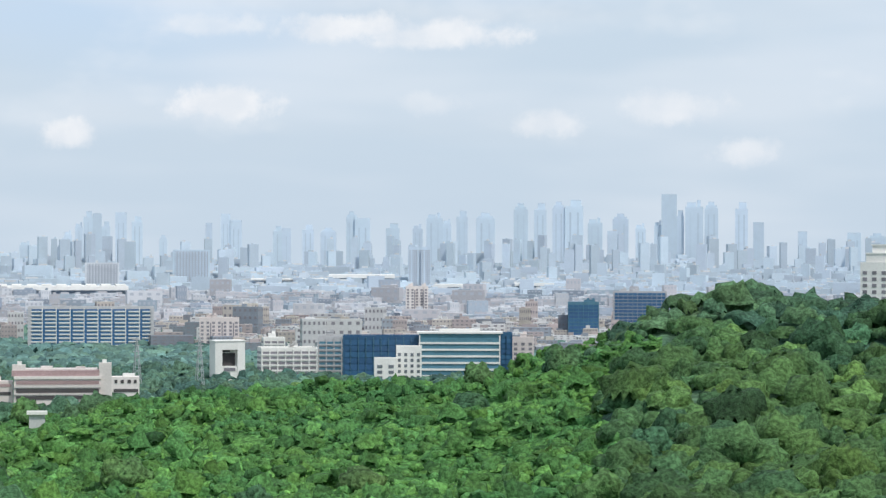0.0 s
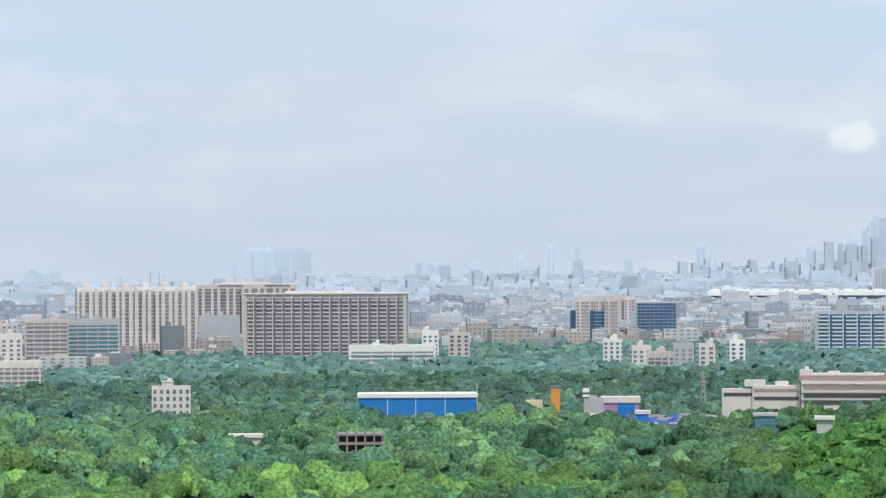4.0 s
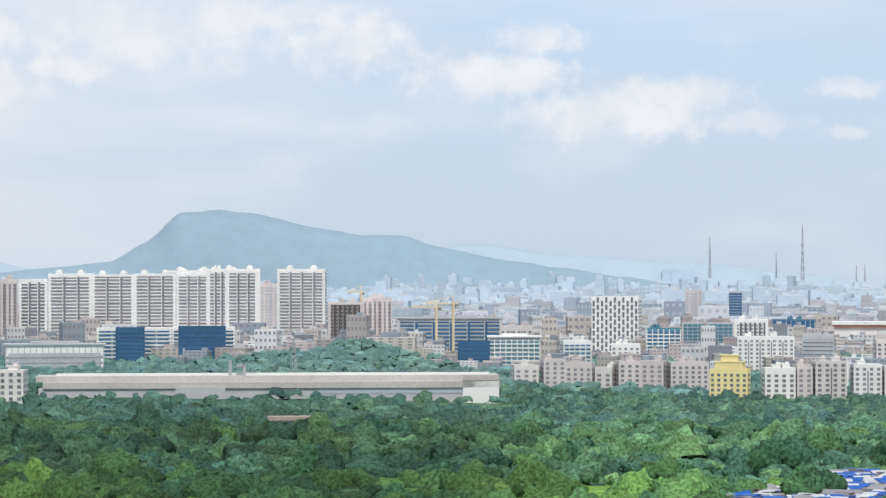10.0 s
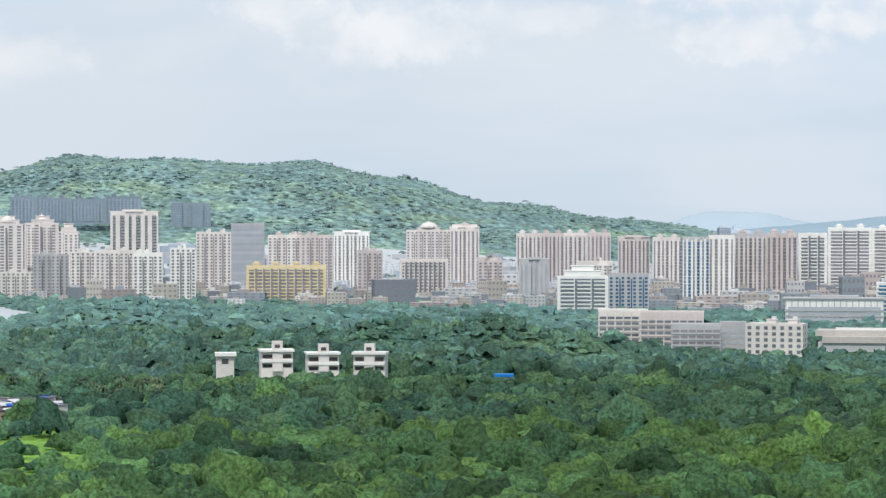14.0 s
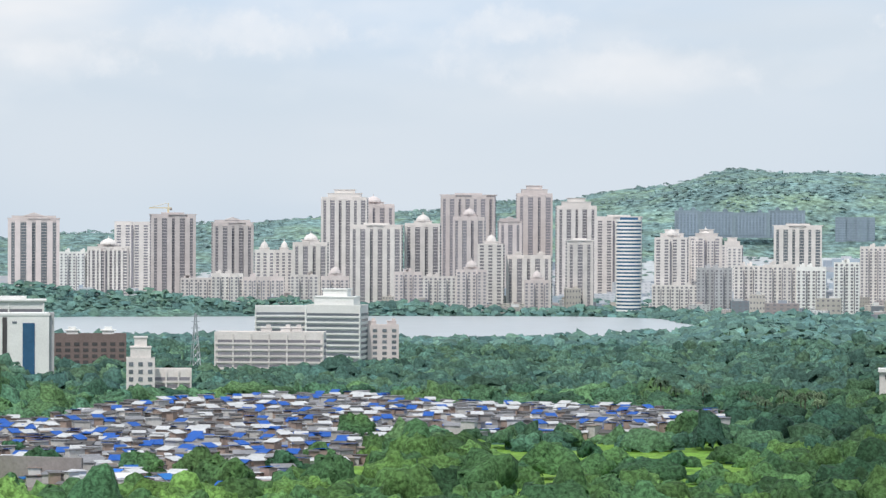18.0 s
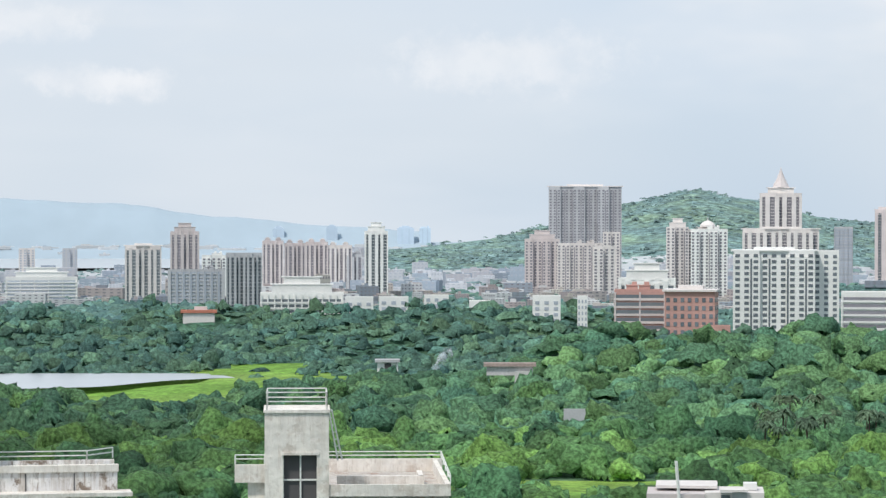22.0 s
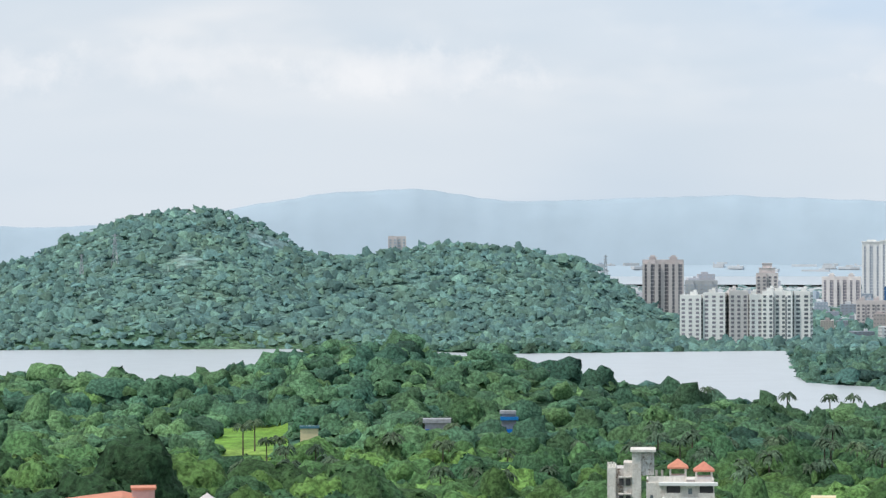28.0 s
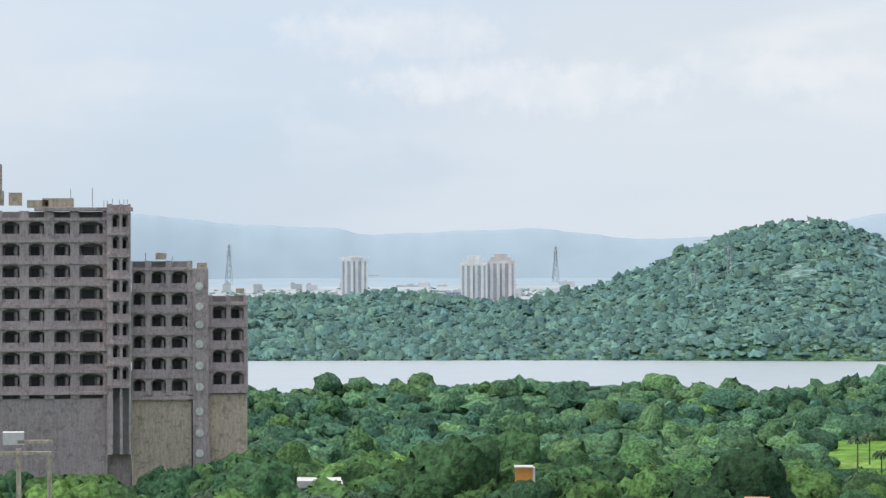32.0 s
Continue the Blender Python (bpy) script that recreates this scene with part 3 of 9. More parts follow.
def build_ground():
    az = np.concatenate([np.arange(-16, 136, 0.4), np.arange(136, 344, 4.0)])
    d = np.concatenate([[1.0], np.geomspace(60, 500, 14), np.arange(520, 2400, 18), np.arange(2400, 4960, 50)])
    A, D = np.meshgrid(az, d, indexing="ij")
    Z = ground(((A + 30) % 360) - 30, D)
    V = np.stack([-D * np.sin(np.radians(A)), D * np.cos(np.radians(A)), Z], -1).reshape(-1, 3)
    na, nd = A.shape
    i, j = np.meshgrid(np.arange(na), np.arange(nd - 1), indexing="ij")
    i2 = (i + 1) % na
    F = np.stack([i * nd + j, i * nd + j + 1, i2 * nd + j + 1, i2 * nd + j], -1).reshape(-1, 4)
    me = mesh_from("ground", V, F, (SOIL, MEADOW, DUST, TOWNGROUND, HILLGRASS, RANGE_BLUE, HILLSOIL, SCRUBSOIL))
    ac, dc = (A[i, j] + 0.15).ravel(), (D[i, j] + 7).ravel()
    # farther zones of the ground take colours with haze painted in
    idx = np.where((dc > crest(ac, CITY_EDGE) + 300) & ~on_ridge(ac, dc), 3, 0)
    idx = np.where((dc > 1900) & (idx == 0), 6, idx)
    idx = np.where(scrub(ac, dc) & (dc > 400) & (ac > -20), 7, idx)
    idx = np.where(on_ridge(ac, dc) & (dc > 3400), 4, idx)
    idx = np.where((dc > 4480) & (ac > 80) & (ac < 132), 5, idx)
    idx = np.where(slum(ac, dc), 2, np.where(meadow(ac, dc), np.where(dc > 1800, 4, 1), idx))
    me.polygons.foreach_set("material_index", idx.astype(np.int32))
    me.polygons.foreach_set("use_smooth", np.ones(len(F), bool))
    tagged(new("ground", me), "rolling green land with grass and bare earth", "ground", kind="structure")


DUST = material("trodden_earth", (0.2, 0.175, 0.155), 0.95, 0, 1.2, 0.2, 0.1)


def build_waters():
    for (level, near, far), name, label in zip(WATERS, ("lake_water", "inlet_water", "pond_water", "lake_water_far", "creek_water"),
                                               ("calm grey lake below forested hills", "narrow arm of the grey lake", "small pale pond beside a green meadow", "wide grey lake before the towers", "broad pale creek before distant hills")):
        a = np.linspace(near[0][0] - 0.3, near[-1][0] + 0.3, 160)
        lo, hi = crest(a, near) - 14, crest(a, far) + 14
        V = np.concatenate([np.stack([-r * np.sin(np.radians(a)), r * np.cos(np.radians(a)), np.full_like(a, level)], -1) for r in (lo, hi)])
        k = np.arange(len(a) - 1)
        F = np.stack([k, k + 1, k + 1 + len(a), k + len(a)], -1)
        tagged(new(name, mesh_from(name, V, F, LAKE)), label, "water", kind="structure")


build_waters()


def far_hill(name, label, line, d, mat, foot, fuzz):
    """A hill on the horizon: a solid ridge with a rounded back."""
    lo, hi = line[0][0], line[-1][0]
    a = np.arange(lo, hi, 0.04)
    top = EYE + (crest(a, line) + fuzz * (rough(a, d, 60, 3) + 0.7 * rough(a, d, 21, 8))) * d / PX
    rows = []
    for back, share in ((-130, 0.0), (-95, 0.4), (-60, 0.72), (-25, 0.93), (0, 1.0), (30, 0.9), (60, 0.3)):
        r = d + back
        z = foot + (top - foot) * share * (1 + 0.05 * rough(a, d + 3 * back, 90, 5) * (share < 1))
        rows.append(np.stack([-r * np.sin(np.radians(a)), r * np.cos(np.radians(a)), z], -1))
    V = np.concatenate(rows)
    n = len(a)
    F = np.concatenate([np.stack([k * n + np.arange(n - 1), k * n + np.arange(1, n), (k + 1) * n + np.arange(1, n), (k + 1) * n + np.arange(n - 1)], -1) for k in range(6)])
    me = mesh_from(name, V, F, mat)
    me.polygons.foreach_set("use_smooth", np.ones(len(F), bool))
    tagged(new(name, me), label, "hill", kind="structure")


far_hill("backdrop_mountain", "long mountain ridge across the creek, haze painted in blue",
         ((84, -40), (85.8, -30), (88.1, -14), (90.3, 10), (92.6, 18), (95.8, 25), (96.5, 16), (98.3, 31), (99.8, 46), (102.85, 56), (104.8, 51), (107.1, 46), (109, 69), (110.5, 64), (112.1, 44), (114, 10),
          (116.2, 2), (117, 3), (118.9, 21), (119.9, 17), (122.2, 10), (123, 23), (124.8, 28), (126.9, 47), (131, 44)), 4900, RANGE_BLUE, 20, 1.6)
far_hill("backdrop_hill", "lone hill rising behind the apartment towers, painted blue for haze",
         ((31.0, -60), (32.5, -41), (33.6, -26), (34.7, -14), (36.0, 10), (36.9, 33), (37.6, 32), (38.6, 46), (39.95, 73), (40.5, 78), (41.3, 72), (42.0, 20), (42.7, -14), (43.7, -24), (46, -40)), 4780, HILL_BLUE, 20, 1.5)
far_hill("backdrop_low_hill", "low hill paled with painted haze",
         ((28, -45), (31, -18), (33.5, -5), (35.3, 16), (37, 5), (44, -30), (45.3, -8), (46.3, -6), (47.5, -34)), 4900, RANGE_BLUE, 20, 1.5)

# ---------------------------------------------------------------- trees


def lump(rng):
    """A faceted ball of twenty triangles, uneven."""
    v, f = ball(1)
    v = v @ np.array(Euler(rng.uniform(0, 6, 3)).to_matrix()).T
    return v * rng.uniform(0.84, 1.16, (12, 1)), f


@functools.lru_cache(None)
def ball(fine):
    """Directions and triangles of a ball, each face of a twenty-sided one cut fine times fine."""
    g = (1 + 5 ** 0.5) / 2
    v = np.array([(-1, g, 0), (1, g, 0), (-1, -g, 0), (1, -g, 0), (0, -1, g), (0, 1, g), (0, -1, -g), (0, 1, -g), (g, 0, -1), (g, 0, 1), (-g, 0, -1), (-g, 0, 1)], float) / 1.902
    f = np.array([(0, 11, 5), (0, 5, 1), (0, 1, 7), (0, 7, 10), (0, 10, 11), (1, 5, 9), (5, 11, 4), (11, 10, 2), (10, 7, 6), (7, 1, 8), (3, 9, 4), (3, 4, 2), (3, 2, 6), (3, 6, 8), (3, 8, 9), (4, 9, 5), (2, 4, 11), (6, 2, 10), (8, 6, 7), (9, 8, 1)])
    if fine == 1:
        return v, f
    pts, seen, fs = [], {}, []

    def at(p):
        k = tuple(np.round(p, 4))
        if k not in seen:
            seen[k] = len(pts)
            pts.append(p / np.linalg.norm(p))
        return seen[k]

    for a, b, c in v[f]:
        grid = {(i, j): at(a + (b - a) * i / fine + (c - a) * j / fine) for i in range(fine + 1) for j in range(fine + 1 - i)}
        for i in range(fine):
            for j in range(fine - i):
                fs.append((grid[i, j], grid[i + 1, j], grid[i, j + 1]))
                if i + j < fine - 1:
                    fs.append((grid[i + 1, j], grid[i + 1, j + 1], grid[i, j + 1]))
    return np.array(pts), np.array(fs)


def crown_shape(rng, fine, clumps, flat, sprays=0, size=0.1, low=-0.35, lit=0.3, ragged=0.1):
    """A crown of about unit radius, open below: the outer skin of many rounded leaf clumps, with loose sprays of leaves over it. Gives points, faces and the way each point faces."""
    u, f = ball(fine)
    u = u @ np.array(Euler(rng.uniform(0, 6, 3)).to_matrix()).T
    reach = np.full(len(u), 0.34 if clumps > 4 else 0.66)
    for i in range(clumps):
        z = rng.uniform(-0.25, 1.0)
        a, q = i * 2.4 + rng.uniform(-0.6, 0.6), math.sqrt(max(1 - z * z, 0))
        far = rng.uniform(0.5, 0.72)
        c, r = np.array((q * math.cos(a), q * math.sin(a), z)) * far, rng.uniform(0.2, 0.46)
        along = u @ c
        under = r * r - c @ c + along ** 2
        reach = np.maximum(reach, np.where((under > 0) & (along > 0), along + np.sqrt(np.maximum(under, 0)), 0))
    v = u * (reach * rng.uniform(1 - ragged, 1 + ragged, len(u)))[:, None] * (1, 1, flat)
    f = f[u[f][:, :, 2].mean(1) > low]
    used = np.unique(f)
    back = np.zeros(len(v), int)
    back[used] = np.arange(len(used))
    v, u, f = v[used], u[used], back[f]
    fn = np.cross(v[f[:, 1]] - v[f[:, 0]], v[f[:, 2]] - v[f[:, 0]])
    nrm = np.zeros_like(v)
    for k in range(3):
        np.add.at(nrm, f[:, k], fn)
    nrm = nrm / np.maximum(np.linalg.norm(nrm, axis=1, keepdims=True), 1e-9) + (0, 0, lit)
    vs, fs, ns, o = [v], [f], [nrm], len(v)
    for i in range(sprays):
        k = f[rng.integers(len(f))]
        w = rng.dirichlet((1, 1, 1))
        n, p, q3 = w @ u[k], w @ v[k], w @ nrm[k]
        d = n + rng.normal(0, 0.5, 3)
        t1 = np.cross(d, rng.normal(0, 1, 3))
        t1 /= np.linalg.norm(t1)
        t2 = np.cross(d, t1) / np.linalg.norm(d)
        s = size * rng.uniform(0.6, 1.3)
        vs.append(np.array([p * 1.03 + s * (math.cos(q) * t1 + math.sin(q) * t2) for q in (0.2, 2.3, 4.3)]))
        fs.append(np.array([(0, 1, 2)]) + o)
        ns.append(np.repeat((q3 + rng.normal(0, 0.45, 3))[None], 3, 0))
        o += 3
    ns = np.concatenate(ns)
    return np.concatenate(vs), np.concatenate(fs), ns / np.linalg.norm(ns, axis=1, keepdims=True)


def scatter(rng, d0, d1, size, keep):
    """Places on the land in rings round the viewpoint, their spacing growing with distance."""
    az, dd, rr = [], [], []
    d = d0
    while d < d1:
        s = size(d)
        step = math.degrees(s / d)
        a = np.arange(-11, 132, step)
        a = a + rng.uniform(-0.45, 0.45, len(a)) * step
        r = d + rng.uniform(-0.45, 0.45, len(a)) * s * 0.85
        az.append(a), dd.append(r), rr.append(np.full(len(a), s))
        d += s * 0.8
    az, dd, rr = map(np.concatenate, (az, dd, rr))
    k = keep(az, dd)
    return az[k], dd[k], rr[k]


def wooded(az, d):
    city = crest(az, CITY_EDGE)
    k = ~in_water(az, d, 14) & ~slum(az, d)
    thin = meadow(az, d)
    h = np.abs(np.sin(az * 91.7 + d * 1.37)) 
    k &= ~thin | (h < 0.1)
    k &= (d < city + 80) | ((h < np.where(d < 3000, 0.48, 0.34)) & ((d < 3700) | (az > 46))) | on_ridge(az, d)
    k &= ~((d > 3400) & on_ridge(az, d)) | (rough(az, d, 120, 6.0) + 1.2 * h < 0.6)
    clear = rough(az, d, 60, 9.0)
    k &= (clear < 0.8) | (h < 0.4)
    k &= (d > 520) | ((az > 109) & (d > crest(az, ((109, 520), (111, 380), (117, 350), (119, 318), (131, 300)))))
    return k & ~built(az, d)


def on_ridge(az, d):
    d0, deep, line = GREEN_RIDGE
    hill = (np.abs(d - d0) < deep * 1.2) & (az > 46) & (az < 85) & (d < d0 + 120)
    d0, deep, line = LAKE_HILL
    return hill | ((np.abs(d - d0) < deep * 1.5) & (az > 101) & (d < d0 + 150))


def built(az, d):
    """Footprints of the nearer buildings, where no tree stands."""
    k = np.zeros(np.shape(az), bool)
    for a, r, w, deep in FOOTPRINTS:
        k |= (np.abs(az - a) * math.pi / 180 * d < w / 2 + 3) & (d > r - deep / 2 - 5) & (d < r + deep / 2 + 4)
    return k


FOOTPRINTS = [(39.5, 1490, 262, 100)]        # the cleared strip before the long shed
CITY_EDGE = ((-12, 2000), (2, 2100), (6, 2350), (8, 2480), (12, 2500), (18, 2420), (23, 2050), (30, 1950), (35, 2000), (40, 2200), (46, 2350), (54, 2450), (60, 2650), (73, 2650), (77, 2350), (84, 2450), (92, 2550), (100, 2150), (104, 2500), (132, 3300))


def scrub(az, d):
    """The near spur, overgrown with shrubs and creepers instead of tall trees."""
    return (az > -3.6 + 1.2 * rough(az, d, 40, 5.0)) & (az < 9 + 0.8 * rough(az, d, 50, 2.0)) & (d < 1100 - 14 * np.clip(az, -12, 9))


def spacing(d):
    return 5.6 + 0.0042 * d if d < 1150 else (9.0 if d < 1800 else (9.2 if d < 3000 else 10.5))


# how bright the foliage is along the view, as (azimuth, factor)
LUSH = ((-12, 0.8), (-4, 0.85), (-2, 1.0), (8, 1.05), (14, 1.4), (28, 1.45), (32, 1.4), (36, 0.76), (48, 0.68), (56, 0.7), (60, 0.95), (66, 0.95), (72, 1.2), (82, 1.3), (90, 0.85), (104, 0.85), (110, 1.1), (132, 1.1))


def build_forest():
    rng = np.random.default_rng(5)
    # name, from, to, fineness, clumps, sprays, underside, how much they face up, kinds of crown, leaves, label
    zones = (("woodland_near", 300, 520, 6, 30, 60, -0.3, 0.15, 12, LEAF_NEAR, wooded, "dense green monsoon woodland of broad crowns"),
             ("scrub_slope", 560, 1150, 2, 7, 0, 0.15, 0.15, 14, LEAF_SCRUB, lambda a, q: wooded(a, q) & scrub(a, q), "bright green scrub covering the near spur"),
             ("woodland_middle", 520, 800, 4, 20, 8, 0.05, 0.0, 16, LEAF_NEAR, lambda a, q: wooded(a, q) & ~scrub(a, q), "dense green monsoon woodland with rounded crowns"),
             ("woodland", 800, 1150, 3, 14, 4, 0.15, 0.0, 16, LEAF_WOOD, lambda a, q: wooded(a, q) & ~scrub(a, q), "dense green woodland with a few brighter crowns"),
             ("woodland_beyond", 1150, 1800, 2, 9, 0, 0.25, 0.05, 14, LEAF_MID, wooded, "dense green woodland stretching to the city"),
             ("woodland_lake_hill", 1800, 2600, 2, 6, 0, 0.2, 0.7, 12, LEAF_HILL, lambda a, q: wooded(a, q) & (a > 100), "forest covering the hill by the lake, haze painted into its leaves"),
             ("woodland_hill", 1800, 3000, 1, 4, 0, 0.05, 0.55, 12, LEAF_HILL, lambda a, q: wooded(a, q) & ((a <= 100) | (q >= 2600)), "trees on the lake shores and between blocks, tinted with painted haze"),
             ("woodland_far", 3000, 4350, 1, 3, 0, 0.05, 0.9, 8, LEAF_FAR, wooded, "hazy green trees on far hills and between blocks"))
    for name, d0, d1, fine, clumps, sprays, low, lit, kinds, mat, keep, label in zones:
        shapes = [crown_shape(rng, fine, clumps, (0.55, 0.8, 0.95, 1.15)[k % 4], sprays, (0.22, 0.14, 0.12, 0.1, 0.09, 0.08, 0.08)[fine - 1], low, lit, (0.07, 0.18, 0.17, 0.15, 0.14, 0.12, 0.11)[fine - 1]) for k in range(kinds)]
        az, d, s = scatter(rng, d0, d1, (lambda q: 3.5) if name == "scrub_slope" else spacing, keep)
        z = ground(az, d)
        n = len(az)
        kind = rng.integers(0, kinds, n)
        big = rng.random(n) > 0.86
        r = s * np.clip(rng.lognormal(-0.55, 0.24, n), 0.36, 0.9) * np.where(big, 1.45 if d0 < 1100 else 1.25, 1.0) * np.where(d < 3000, 1.1 if name == "scrub_slope" else 1.0, 0.85)
        h = np.clip(r * rng.uniform(0.85, 1.3, n) * (1.0 if d0 < 1700 else (0.9 if d0 < 2900 else 0.5)), 1.6, np.where(big, 8.5, 6.0))
        rise = -h * low * 0.75 + rng.uniform(-1.0, 1.2, n) * np.minimum(r / 6, 1.4) + np.where(big, 1.2, 0.0)
        turn = rng.uniform(0, 2 * math.pi, n)
        lush = crest(az, LUSH)
        fade = smooth((1500 - d) / 500)
        tone = np.exp(rng.normal(0, 0.2, n)) * (1 + (lush - 1) * fade) * (0.72 if d0 < 500 else 1.0) * np.where(big, 0.88, 1.0)
        sort = np.clip(rng.beta(1.1, 2.2, n) * (0.5 + 0.5 * lush) + 0.25 * rough(az, d, 90, 3.3) * fade, 0, 1)
        x, y = -d * np.sin(np.radians(az)), d * np.cos(np.radians(az))
        VS, FS, NS, KS, TS, o = [], [], [], [], [], 0
        for k in range(kinds):
            v, f, q = shapes[k]
            w = np.where(kind == k)[0]
            if not len(w):
                continue
            c, sn = np.cos(turn[w])[:, None], np.sin(turn[w])[:, None]
            X = x[w][:, None] + r[w][:, None] * (v[None, :, 0] * c - v[None, :, 1] * sn)
            Y = y[w][:, None] + r[w][:, None] * (v[None, :, 0] * sn + v[None, :, 1] * c)
            Z = (z + rise)[w][:, None] + h[w][:, None] * v[None, :, 2]
            NS.append(np.stack([q[None, :, 0] * c - q[None, :, 1] * sn, q[None, :, 0] * sn + q[None, :, 1] * c, np.broadcast_to(q[None, :, 2], X.shape)], -1).reshape(-1, 3))
            VS.append(np.stack([X, Y, Z], -1).reshape(-1, 3))
            FS.append((f[None] + (np.arange(len(w)) * len(v))[:, None, None]).reshape(-1, 3) + o)
            KS.append(np.repeat(sort[w], len(v))), TS.append(np.repeat(tone[w], len(v)))
            o += len(w) * len(v)
        me = mesh_from(name, np.concatenate(VS), np.concatenate(FS), mat)
        for word, values in (("kind", KS), ("tone", TS)):
            me.attributes.new(word, "FLOAT", "POINT").data.foreach_set("value", np.concatenate(values).astype(np.float32))
        soften(me, np.concatenate(NS))
        tagged(new(name, me), label, "woodland", kind="stuff")

# ---------------------------------------------------------------- buildings


def base_of(name, label, category, az, d, turn=0, z=None, group="", sink=2.0):
    """The Empty at a thing's foot, facing the viewpoint."""
    ob = new(name)
    ob.location = spot(az, d, (ground_at(az, d) - sink) if z is None else z)
    ob.rotation_euler = (0, 0, radians(az + turn))
    return tagged(ob, label, category, group)


def gable(name, x, y, z, sx, sy, h, over=0.0):
    """A pitched roof along x: its ridge h over its eaves."""
    a, b = sx / 2 + over, sy / 2 + over
    vs = [(x - a, y - b, z), (x + a, y - b, z), (x + a, y + b, z), (x - a, y + b, z), (x - a, y, z + h), (x + a, y, z + h),
          (x - a, y - b, z - 0.4), (x + a, y - b, z - 0.4), (x + a, y + b, z - 0.4), (x - a, y + b, z - 0.4)]
    fs = [(0, 1, 5, 4), (2, 3, 4, 5), (0, 4, 3), (1, 2, 5), (0, 6, 7, 1), (1, 7, 8, 2), (2, 8, 9, 3), (3, 9, 6, 0), (6, 9, 8, 7)]
    me = bpy.data.meshes.new(name)
    me.from_pydata(vs, [], fs)
    return me


def lathe(name, profile, sides=14):
    """A turned shape from (radius, height) pairs."""
    vs, fs = [], []
    for r, z in profile:
        vs += [(r * math.cos(2 * math.pi * i / sides), r * math.sin(2 * math.pi * i / sides), z) for i in range(sides)]
    for k in range(len(profile) - 1):
        for i in range(sides):
            j = (i + 1) % sides
            fs.append((k * sides + i, k * sides + j, (k + 1) * sides + j, (k + 1) * sides + i))
    fs.append(tuple((len(profile) - 1) * sides + i for i in range(sides)))
    me = bpy.data.meshes.new(name)
    me.from_pydata(vs, [], fs)
    return me


